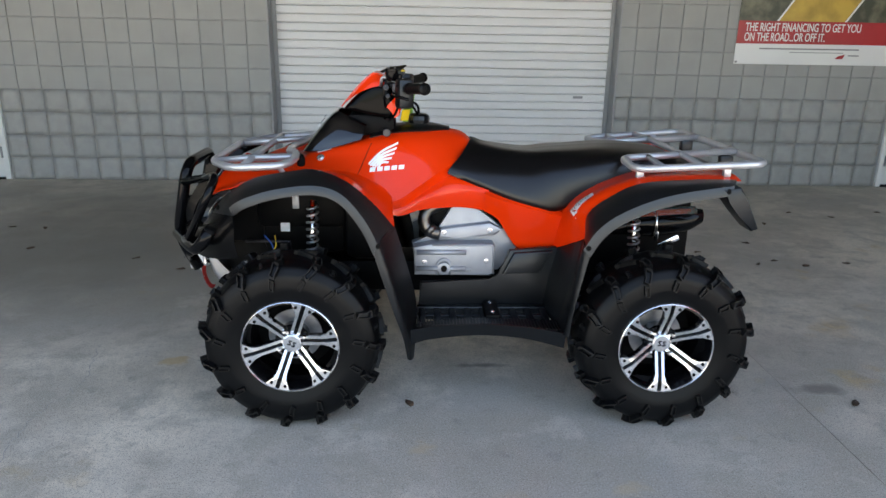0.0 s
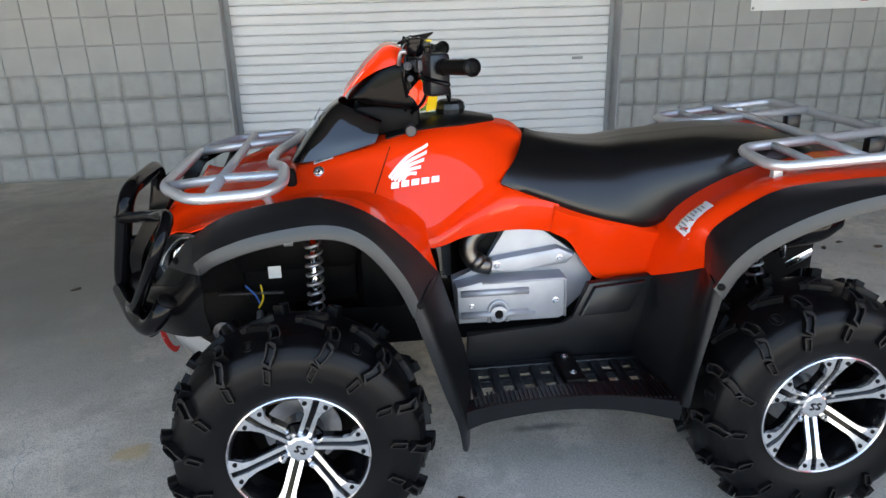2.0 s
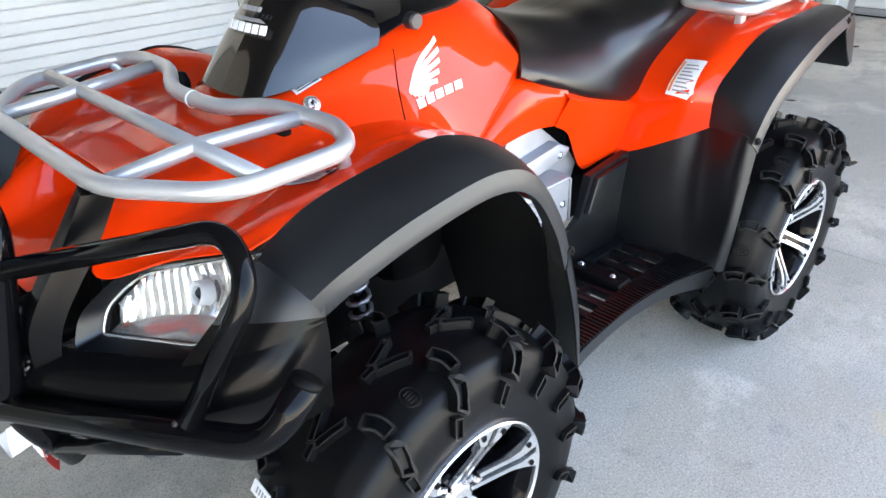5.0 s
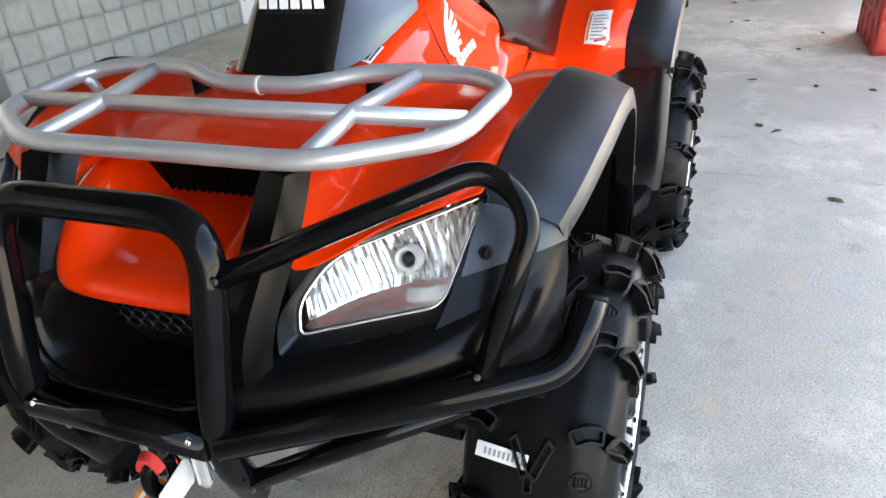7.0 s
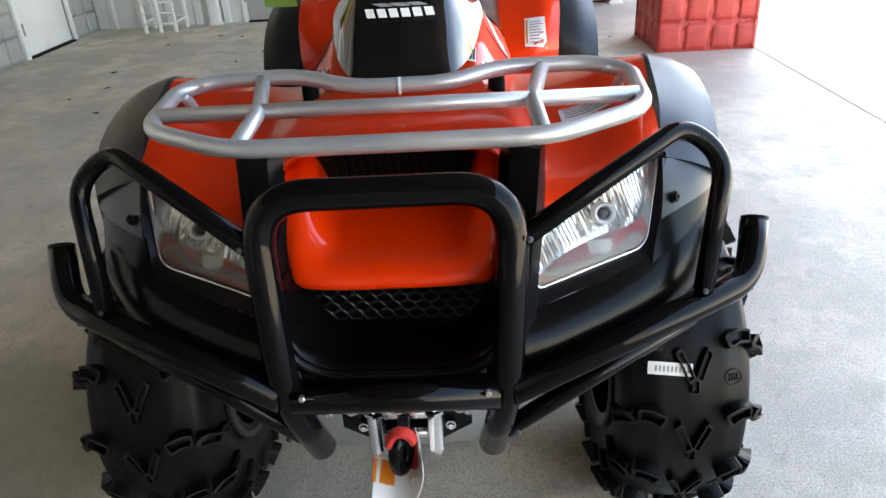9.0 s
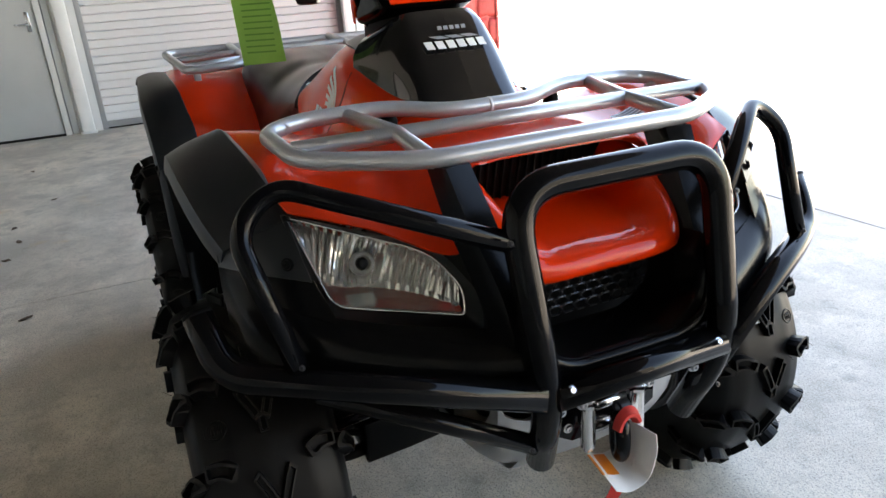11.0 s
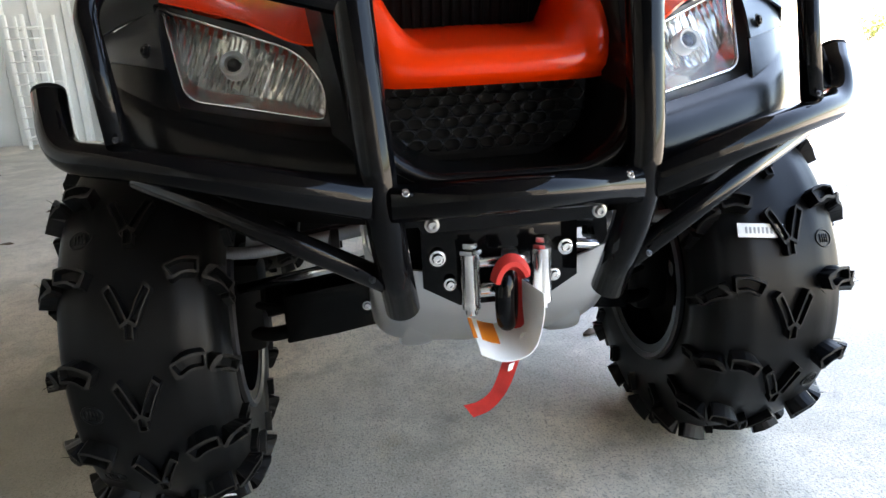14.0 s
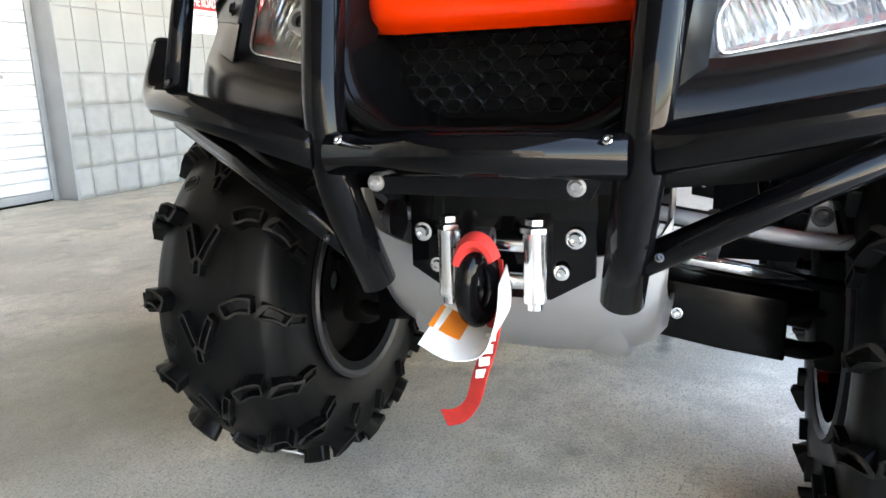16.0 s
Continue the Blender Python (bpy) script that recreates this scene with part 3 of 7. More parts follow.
def ribbed(y0, y1, z0, z1):
    bm = bmesh.new()
    pts, y = [], y0
    while y < y1 - 1e-6:
        for dy, dx in ((0, 0), (0.12, 0), (0.14, -0.028), (0.19, -0.028), (0.21, 0)):
            if y + dy < y1:
                pts.append((END_X + dx, y + dy))
        y += 0.30
    pts.append((END_X, y1))
    a = [bm.verts.new((x, yy, z0)) for x, yy in pts]
    b = [bm.verts.new((x, yy, z1)) for x, yy in pts]
    c = [bm.verts.new((x + 0.03, yy, z0)) for x, yy in pts]
    d = [bm.verts.new((x + 0.03, yy, z1)) for x, yy in pts]
    for i in range(len(pts) - 1):
        bm.faces.new((a[i], a[i + 1], b[i + 1], b[i]))
        bm.faces.new((c[i + 1], c[i], d[i], d[i + 1]))
        bm.faces.new((a[i + 1], a[i], c[i], c[i + 1]))
        bm.faces.new((b[i], b[i + 1], d[i + 1], d[i]))
    bmesh.ops.recalc_face_normals(bm, faces=bm.faces[:])
    part("sheet", bm, METALW, end, smooth=False)


ribbed(2.16, WALL_Y, 0.0, ROOF_Z)
ribbed(1.12, 2.16, 2.12, ROOF_Z)
ribbed(-1.62, 0.86, 2.66, ROOF_Z)
ribbed(0.86, 1.12, 0.0, ROOF_Z)
ribbed(-2.25, -1.62, 0.0, ROOF_Z)
_east = Matrix.Translation((END_X, 0, 0)) @ Matrix.Rotation(-math.pi / 2, 4, "Z")
flush_door("door_4", "grey flush steel door with a lever handle, closed", -2.10, -1.18, 2.05, _east @ pose(0, -0.01, 0), DOORP, WHITEP, True, -1)
rolling_door("door_5", "white steel roll-up door in the metal end wall, closed", -0.84, 1.60, 2.64, _east @ pose(0, 0.06, 0))
for _y in (2.43, 0.98, -1.66):
    dp = thing("downpipe", "white painted box-section post against the metal wall", "post", (END_X - 0.065, _y, 0), kind="structure")
    part("shaft", box((0, 0, ROOF_Z / 2), (0.07, 0.11, ROOF_Z), 0.012), WHITEP, dp)
    part("base", box((0, 0, 0.01), (0.09, 0.14, 0.02), 0.003), WHITEP, dp)

ceiling = finish(box((-0.7, 1.0, ROOF_Z + 0.06), (13.4, 6.0, 0.12)), "ceiling", ROOFM, smooth=False)
tagged(ceiling, "dark metal underside of the canopy roof", "ceiling", kind="structure")
# Unseen slabs behind both walls, added to stop daylight leaking through gaps.
part_back = finish(box((END_X + 0.16, 0.85, ROOF_Z / 2), (0.08, 6.2, ROOF_Z)), "wall_east_backing", FRAMEP, smooth=False)
tagged(part_back, "unseen slab added behind the metal end wall to stop light leaks", "wall", kind="structure")
north_back = finish(box((-0.7, WALL_Y + 0.27, ROOF_Z / 2), (13.2, 0.08, ROOF_Z)), "wall_north_backing", FRAMEP, smooth=False)
tagged(north_back, "unseen slab added behind the block wall to stop light leaks", "wall", kind="structure")

# Unseen plain wall, added past the camera to cut light from the west.
west = finish(box((-7.2, -0.5, ROOF_Z / 2), (0.2, 8.6, ROOF_Z)), "wall_west", GREYW, smooth=False)
tagged(west, "unseen plain grey wall added to block light at the end of the canopy", "wall", kind="structure")

# red split-face block pillar
def pillar(x0, y0):
    p = thing("pillar", "red painted split-face concrete block pillar", "pillar", (x0, y0, 0), kind="structure")
    w = 3.5 * C
    part("core", box((w / 2, -w / 2, ROOF_Z / 2 - 0.15), (w - 0.03, w - 0.03, ROOF_Z - 0.3)), REDBLOCK, p, smooth=False)
    meshes = [block_mesh("split_block", C, True, REDBLOCK, 40 + s) for s in range(6)]
    faces = [((0.014, 0, 0), -math.pi / 2, (0, -1)), ((0, -0.014, 0), math.pi, (1, 0)),
             ((w - 0.014, 0, 0), math.pi / 2, (0, -1)), ((0, -w + 0.014, 0), 0.0, (1, 0))]
    for row in range(int(ROOF_Z / C)):
        cuts = [0, 1, 2, 3, 3.5] if row % 2 else [0, 0.5, 1.5, 2.5, 3.5]
        if row < 2:
            cuts = [0, 0.93, 1.85, 2.72, 3.5]
        for off, turn, (dx, dy) in faces:
            for a, b in zip(cuts, cuts[1:]):
                o = new("block", random.choice(meshes))
                o.parent = p
                mid = (a + b) / 2 * C
                o.location = (off[0] + dx * mid, off[1] + dy * mid, (row + 0.5) * C)
                o.rotation_euler = (0, 0, turn)
                o.scale = (b - a, 1.2, 1)
    return p


pillar(3.29, -1.50)

# banner on the block wall
ban = thing("banner", "printed vinyl finance banner hung on the block wall", "banner", (2.655, WALL_Y - 0.022, 1.125))
BW = 1.75
part("sheet", box((BW / 2, 0, 0.45), (BW, 0.004, 0.90), 0.001), BANNER, ban)
part("red_band", box((BW / 2, -0.003, 0.277), (BW, 0.003, 0.195)), BANRED, ban, smooth=False)
part("photo", box((BW / 2, -0.0028, 0.637), (BW, 0.0026, 0.525)), BANDK, ban, smooth=False)
part("photo_field", poly([(0.36, -0.006, 0.375), (0.96, -0.006, 0.375), (1.30, -0.006, 0.89), (0.70, -0.006, 0.89)], (0, 0.002, 0)), BANYEL, ban, smooth=False)
for _a, _b in ((0.345, 0.685), (0.965, 1.305)):
    part("divider", poly([(_a, -0.007, 0.375), (_a + 0.018, -0.007, 0.375), (_b + 0.018, -0.007, 0.89), (_b, -0.007, 0.89)], (0, 0.003, 0)), BANNER, ban, smooth=False)
_face = pose(0, 0, 0, 90, 0, 0)
words("headline", "THE RIGHT FINANCING TO GET YOU", 0.10, pose(0.065, -0.006, 0.288) @ _face, BANNER, ban, 1.06, bold=0.0012)
words("headline", "ON THE ROAD...OR OFF IT.", 0.10, pose(0.065, -0.006, 0.204) @ _face, BANNER, ban, 0.74, bold=0.0012)
part("small_print", box((0.68, -0.004, 0.137), (0.92, 0.002, 0.012)), GREY, ban, smooth=False)
part("small_print", box((0.75, -0.004, 0.107), (0.50, 0.002, 0.006)), GREY, ban, smooth=False)
part("emblem", poly([(0.93, -0.006, 0.055), (1.0, -0.006, 0.055), (1.02, -0.006, 0.098), (0.95, -0.006, 0.075)], (0, 0.002, 0)), BANRED, ban, smooth=False)
part("small_print", box((1.1, -0.004, 0.085), (0.1, 0.002, 0.010)), GREY, ban, smooth=False)
for _x, _z in ((0.02, 0.02), (BW - 0.02, 0.02), (0.02, 0.88), (BW - 0.02, 0.88)):
    part("eyelet", lathe([(0.009, -0.006), (0.009, 0.003), (0.004, 0.003), (0.004, -0.006)], 12, "y", (_x, 0, _z), closed=True), STEEL, ban)

# white wire rack against the end wall
rack = thing("wire_rack", "white painted open wire rack standing by the metal wall", "rack", (5.22, 2.88, 0))
for _y in (-0.15, 0.0, 0.15):
    part("upright", box((0, _y, 0.6), (0.035, 0.03, 1.2), 0.004), WHITEP, rack)
for _y in (-0.17, 0.17):
    part("rear_leg", box((0.27, _y, 0.6), (0.03, 0.03, 1.2), 0.004), WHITEP, rack)
    part("side_rail", box((0.135, _y, 0.10), (0.27, 0.014, 0.014), 0.002), WHITEP, rack)
for _i in range(11):
    part("rung", tubes([[(-0.012, -0.17, 0.09 + _i * 0.1), (-0.012, 0.17, 0.09 + _i * 0.1)]], 0.007, 8), WHITEP, rack)
for _i in range(5):
    part("rear_rung", tubes([[(0.27, -0.17, 0.12 + _i * 0.24), (0.27, 0.17, 0.12 + _i * 0.24)]], 0.007, 8), WHITEP, rack)


# dry leaves and bits on the floor
def leaf_mesh(seed):
    rng = random.Random(seed)
    bm = bmesh.new()
    n = 7
    top = [bm.verts.new((math.cos(a) * (0.022 + 0.012 * rng.random()), math.sin(a) * (0.010 + 0.006 * rng.random()),
                         0.002 + 0.008 * rng.random())) for a in (2 * math.pi * k / n for k in range(n))]
    mid = bm.verts.new((0, 0, 0.002))
    low = [bm.verts.new(v.co - Vector((0, 0, 0.0015))) for v in top]
    lowmid = bm.verts.new((0, 0, 0.0))
    for i in range(n):
        j = (i + 1) % n
        bm.faces.new((mid, top[i], top[j]))
        bm.faces.new((lowmid, low[j], low[i]))
        bm.faces.new((top[i], low[i], low[j], top[j]))
    return bm


_leaves = [finish(leaf_mesh(s), "dry_leaf", LEAFM) for s in range(5)]
_spots = [(-0.245, -0.425), (1.915, 1.27), (1.08, -1.11), (2.55, -1.42), (2.05, 1.34)]
_rng = random.Random(7)
for _o, (_x, _y) in zip(_leaves, _spots):
    tagged(_o, "small dry brown leaf on the concrete floor", "leaf", "leaves on the floor")
    _o.matrix_basis = pose(_x, _y, 0.0, 0, 0, _rng.uniform(0, 360))
for _i in range(46):
    _x, _y = (_rng.uniform(1.2, 5.3), _rng.uniform(-1.4, 3.2)) if _i > 8 else (_rng.uniform(-3.2, 1.2), _rng.uniform(1.0, 3.4))
    copy_thing(_leaves[_i % 5], pose(_x, _y, 0.0, 0, 0, _rng.uniform(0, 360)))


# planted strip far out in the sun
def shrub(x, y, s, seed):
    rng = random.Random(seed)
    t = thing("shrub", "sunlit yellow-green leafy shrub at the edge of the yard", "shrub", (x, y, 0), "shrubs along the yard")
    stems = bmesh.new()
    leaves = bmesh.new()
    for _ in range(9):
        a, tilt, h = rng.uniform(0, 6.28), rng.uniform(0.1, 0.7), s * rng.uniform(0.5, 1.0)
        tip = Vector((math.cos(a) * tilt * s, math.sin(a) * tilt * s, h))
        tube(stems, [(0, 0, 0), tip * 0.5 + Vector((0, 0, 0.08)), tip], [0.02, 0.013, 0.006], 6)
        for _ in range(60):
            c = tip * rng.uniform(0.35, 1.08) + Vector((rng.gauss(0, 0.16), rng.gauss(0, 0.16), rng.gauss(0, 0.12))) * s
            c.z = max(c.z, 0.03)
            m = Matrix.Translation(c) @ Euler((rng.uniform(-1, 1), rng.uniform(-1, 1), rng.uniform(0, 6.3))).to_matrix().to_4x4()
            k = 0.075 * s * rng.uniform(0.6, 1.2)
            vs = [leaves.verts.new(m @ Vector(q)) for q in ((-k, 0, 0), (0, -k * 0.45, 0.01), (k, 0, 0), (0, k * 0.45, 0.01))]
            leaves.faces.new(vs)
    part("stem", stems, BARK, t)
    part("foliage", leaves, SHRUB, t, smooth=False)
    return t


for _i, (_a, _d, _s) in enumerate(((-46, 30, 1.5), (-48.5, 31, 1.0), (-55, 29, 1.2), (-41, 33, 1.1))):
    shrub(math.cos(radians(_a)) * _d, math.sin(radians(_a)) * _d, _s, 50 + _i)


# ---- the quad bike ----
quad = thing("quad_bike", "red utility quad bike with black flares, silver racks and mud tyres", "quad bike")
HUB_Z = 0.308


def tyre_profile(s, half):
    """(y, r) of the carcass for s from -1 (one bead) over 0 (crown) to 1 (other bead)."""
    a = abs(s)
    pts = [(0.0, 0.305), (0.30, 0.302), (0.52, 0.289), (0.68, 0.262), (0.84, 0.215), (1.0, 0.160)]
    ys = [0.0, 0.50, 0.86, 1.0, 1.03, 0.88]
    for i in range(5):
        if a <= pts[i + 1][0]:
            t = (a - pts[i][0]) / (pts[i + 1][0] - pts[i][0])
            t2 = t * t * (3 - 2 * t) * 0.35 + t * 0.65
            r = pts[i][1] + (pts[i + 1][1] - pts[i][1]) * t2
            y = (ys[i] + (ys[i + 1] - ys[i]) * t) * half
            return math.copysign(y, s), r
    return math.copysign(ys[-1] * half, s), pts[-1][1]


def tyre_point(theta, s, lift, half):
    y, r = tyre_profile(s, half)
    y2, r2 = tyre_profile(min(1, s + 0.01), half)
    y1, r1 = tyre_profile(max(-1, s - 0.01), half)
    ty, tr = y2 - y1, r2 - r1
    ln = math.hypot(ty, tr)
    ny, nr = -tr / ln, ty / ln
    y, r = y + ny * lift, r + nr * lift
    return Vector((math.cos(theta) * r, y, math.sin(theta) * r))


def lug(bm, path, width, half, lift=0.021, pocket=0.5):
    """A raised rubber bar along (theta, s) points: steep sides, a paler rim and a sunk pocket."""
    fine = spline([(a, b, 0) for a, b in path], 25)
    pts = [fine[i] for i in (0, 2, 3, 8, 12, 16, 21, 22, 24)]
    n = len(pts)
    rows = []
    for i, p in enumerate(pts):
        d = pts[min(i + 1, n - 1)] - pts[max(i - 1, 0)]
        dx, dy = d.x * 0.3, d.y * 0.25
        ln = math.hypot(dx, dy) or 1
        ux, uy = -dy / ln / 0.3, dx / ln / 0.25
        row = []
        for off, h in ((-1.22, -0.004), (-1.0, 0.97), (-0.66, 1.0), (-0.52, pocket), (0.52, pocket), (0.66, 1.0), (1.0, 0.97), (1.22, -0.004)):
            end = 0.86 if i in (0, n - 1) else 1.0
            th, s = p.x + ux * width * off / 2 * end, p.y + uy * width * off / 2 * end
            hh = lift * h if h > 0 else h
            if i in (0, 1, n - 2, n - 1) and h > 0:
                hh = lift
            row.append(bm.verts.new(tyre_point(th, max(-1, min(1, s)), hh, half)))
        rows.append(row)
    for i, (a, b) in enumerate(zip(rows, rows[1:])):
        for k in range(7):
            f = bm.faces.new((a[k], a[k + 1], b[k + 1], b[k]))
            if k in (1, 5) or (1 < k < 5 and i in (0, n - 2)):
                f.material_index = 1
    bm.faces.new(rows[0])
    bm.faces.new(rows[-1])


LUG_COUNT = 15


def lug_paths(way):
    """The lugs of one pitch of the tread: name, path, width and height. way: which way the chevrons point."""
    st = 2 * math.pi / LUG_COUNT
    out = []
    for sg in (1, -1):
        out.append(("tread_lug", [(way * 0.012, sg * 0.275), (-way * 0.022, sg * 0.36), (-way * 0.022, sg * 0.475)], 0.0225, 0.024))
        out.append(("shoulder_lug", [(way * 0.0, sg * 0.51), (way * 0.03, sg * 0.60), (way * 0.07, sg * 0.685)], 0.0225, 0.021))
        out.append(("side_lug", [(way * 0.082, sg * 0.715), (way * 0.10, sg * 0.765), (way * 0.125, sg * 0.825)], 0.020, 0.011))
        out.append(("chevron_lug", [(way * 0.045, sg * 0.145), (way * 0.12, sg * 0.085), (way * 0.215, sg * 0.022)], 0.0165, 0.014))
    out.append(("chevron_lug", [(way * 0.20, 0.0), (way * 0.24, 0.0), (way * 0.28, 0.0)], 0.0165, 0.013))
    return out


LUGS = {}


def lug_mesh(way, index, half):
    key = (way, index, half)
    if key not in LUGS:
        name, path, width, lift = lug_paths(way)[index]
        bm = bmesh.new()
        lug(bm, path, width, half, lift)
        bmesh.ops.recalc_face_normals(bm, faces=bm.faces[:])
        me = bpy.data.meshes.new(name)
        bm.to_mesh(me)
        bm.free()
        me.materials.append(RUBBER)
        me.materials.append(RIM_PALE)
        LUGS[key] = me
    return LUGS[key]


def tyre(half):
    bm = bmesh.new()
    seg, cross = 96, 40
    g = [[bm.verts.new(tyre_point(2 * math.pi * k / seg, -1 + 2 * i / cross, 0, half)) for i in range(cross + 1)] for k in range(seg)]
    for k in range(seg):
        for i in range(cross):
            bm.faces.new((g[k][i], g[k][i + 1], g[(k + 1) % seg][i + 1], g[(k + 1) % seg][i]))
    for k in range(seg):
        bm.faces.new((g[k][0], g[(k + 1) % seg][0], g[(k + 1) % seg][cross], g[k][cross]))
    return bm


def wheel(x, y, side, turn, half, spin):
    """side: -1 for the bike's left (-y), 1 for its right."""
    w = new("wheel")
    w.parent = quad
    w["label"] = "mud tyre on a machined alloy wheel with six split spokes"
    m = Matrix.Translation((x, side * y, HUB_Z))
    if side > 0:
        m = m @ Matrix.Rotation(math.pi, 4, "Z")
    w.matrix_basis = m
    bm = tyre(half)
    way = -side
    st = 2 * math.pi / LUG_COUNT
    for k in range(LUG_COUNT):
        for n, (name, path, width, lift) in enumerate(lug_paths(way)):
            a = k * st + turn
            down = (path[0][0] + a + math.pi / 2 + math.pi) % (2 * math.pi) - math.pi
            if abs(down) < 0.5:               # pressed flat with the tyre
                low = bmesh.new()
                lug(low, [(p + a, s) for p, s in path], width, half, lift)
                bmesh.ops.recalc_face_normals(low, faces=low.faces[:])
                for v in low.verts:
                    v.co.z = max(v.co.z, -HUB_Z + 0.001)
                part(name, low, RUBBER, w, smooth=False).data.materials.append(RIM_PALE)
                continue
            o = new(name, lug_mesh(way, n, half))
            o.parent = w
            o.rotation_euler = (0, -a, 0)
    bmesh.ops.recalc_face_normals(bm, faces=bm.faces[:])
    for v in bm.verts:                       # the tyre sits flat on the floor
        if v.co.z < -HUB_Z + 0.001:
            v.co.y *= 1 + 0.9 * (-HUB_Z - v.co.z)
            v.co.z = -HUB_Z + 0.001
    part("tyre", bm, RUBBER, w, "black mud tyre with tall curved lugs", sharp=50)
    hairs = bmesh.new()
    rng = random.Random(int(turn * 1000) + side)
    for k in range(LUG_COUNT):
        for s, lift in ((0.46, 0.022), (0.56, 0.019), (0.66, 0.018), (-0.46, 0.022), (-0.56, 0.019), (0.3, 0.0), (-0.28, 0.0)):
            if rng.random() < 0.8:
                a = k * st + turn + rng.uniform(-0.04, 0.05)
                if abs((a + math.pi / 2 + math.pi) % (2 * math.pi) - math.pi) > 0.55:
                    foot = tyre_point(a, s, lift, half)
                    tip = tyre_point(a + rng.uniform(-0.03, 0.03), s + rng.uniform(-0.02, 0.03), lift + rng.uniform(0.006, 0.013), half)
                    tube(hairs, [foot, tip], [0.0006, 0.0003], 3)
    tagged(part("vent_hairs", hairs, RUBBER, w), kind="stuff")
    for k in range(0, LUG_COUNT, 2):
        a = k * st + turn + way * 0.205
        if abs((a + math.pi / 2 + math.pi) % (2 * math.pi) - math.pi) > 0.5:
            mark = tube(bmesh.new(), [tyre_point(a + 0.045 * math.sin(q), -0.37 + 0.085 * math.cos(q), 0.0, half) for q in (2 * math.pi * i / 20 for i in range(20))], 0.0016, 6, closed=True)
            for i in (-0.04, -0.013, 0.013, 0.04):
                tube(mark, [tyre_point(a - 0.022, -0.37 + i, 0, half), tyre_point(a + 0.022, -0.37 + i, 0, half)], 0.0016, 6)
            part("oval_mark", mark, RUBBER, w)
    ring, hub = -half * 0.935, -0.060       # planes of the rim edge and of the hub face
    part("rim", lathe([(0.166, 0.112), (0.168, 0.10), (0.150, 0.09), (0.146, 0), (0.150, ring + 0.02), (0.167, ring + 0.004), (0.157, ring + 0.002),
                       (0.153, ring + 0.012), (0.144, ring + 0.03), (0.139, 0), (0.136, 0.08), (0.142, 0.108)], 72, closed=True), GLOSSB, w, "gloss black wheel barrel")
    part("rim_lip", lathe([(0.1690, ring + 0.004), (0.1680, ring - 0.003), (0.1655, ring - 0.005), (0.1625, ring - 0.001), (0.1625, ring + 0.006)],
                          72, closed=True), BRUSHED, w, "machined silver rim edge")
    part("inner_lip", lathe([(0.170, 0.104), (0.171, 0.112), (0.166, 0.116), (0.158, 0.112), (0.158, 0.104)], 72, closed=True), STEEL, w, "dull grey inner rim lip")
    part("inner_disc", lathe([(0.138, 0.045), (0.138, 0.05), (0.02, 0.05), (0.02, 0.045)], 40, closed=True), DARK, w)
    part("brake_disc", lathe([(0.095, 0.01), (0.095, 0.016), (0.045, 0.016), (0.045, 0.01)], 40, closed=True), BOLTM, w)
    part("hub", lathe([(0.050, 0.045), (0.055, hub + 0.03), (0.062, hub + 0.014), (0.060, hub + 0.007), (0.03, hub + 0.004)], 32), GLOSSB, w)
    knee = ring + 0.013

    def strip(inner, outer, depth):
        bar = bmesh.new()
        a0, a1 = [bar.verts.new(q) for q in inner], [bar.verts.new(q) for q in outer]
        b0 = [bar.verts.new(V(q) + V((0, depth, 0))) for q in inner]
        b1 = [bar.verts.new(V(q) + V((0, depth, 0))) for q in outer]
        last = len(inner) - 1
        for i in range(last):
            bar.faces.new((a0[i], a0[i + 1], a1[i + 1], a1[i]))
            bar.faces.new((b0[i + 1], b0[i], b1[i], b1[i + 1]))
            bar.faces.new((a0[i + 1], a0[i], b0[i], b0[i + 1]))
            bar.faces.new((a1[i], a1[i + 1], b1[i + 1], b1[i]))
        bar.faces.new((a0[0], a1[0], b1[0], b0[0]))
        bar.faces.new((a1[last], a0[last], b0[last], b1[last]))
        bmesh.ops.recalc_face_normals(bar, faces=bar.faces[:])
        return bar

    for k in range(6):
        rot = Matrix.Rotation(2 * math.pi * k / 6 + spin, 4, "Y")
        backing = strip([(-0.017, hub + 0.008, 0.03), (-0.017, knee + 0.008, 0.108), (-0.020, ring + 0.013, 0.13), (-0.044, ring + 0.008, 0.155)],
                        [(0.017, hub + 0.008, 0.03), (0.017, knee + 0.008, 0.108), (0.020, ring + 0.013, 0.13), (0.044, ring + 0.008, 0.155)], 0.022)
        bmesh.ops.transform(backing, matrix=rot, verts=backing.verts)
        part("spoke_back", backing, GLOSSB, w, smooth=False)
        for sg in (-1, 1):
            bar = strip([(sg * 0.0066, hub, 0.030), (sg * 0.0066, knee, 0.108), (sg * 0.0072, ring + 0.004, 0.128), (sg * 0.0075, ring - 0.002, 0.164)],
                        [(sg * 0.0165, hub, 0.030), (sg * 0.0165, knee, 0.108), (sg * 0.0225, ring + 0.004, 0.130), (sg * 0.0440, ring - 0.002, 0.1590)], 0.012)
            bmesh.ops.transform(bar, matrix=rot, verts=bar.verts)
            part("spoke", bar, BRUSHED, w, "machined silver spoke half", smooth=False)
            rv = bolt((sg * 0.0245, ring - 0.0005, 0.1475), (0, -1, 0.1), 0.0042, 0.003)
            bmesh.ops.transform(rv, matrix=rot, verts=rv.verts)
            part("rivet", rv, DARK, w)
    part("centre_cap", lathe([(0.036, hub + 0.012), (0.037, hub - 0.004), (0.034, hub - 0.010), (0.029, hub - 0.0125), (0.003, hub - 0.013)], 10), BRUSHED, w, "silver centre cap", smooth=False)
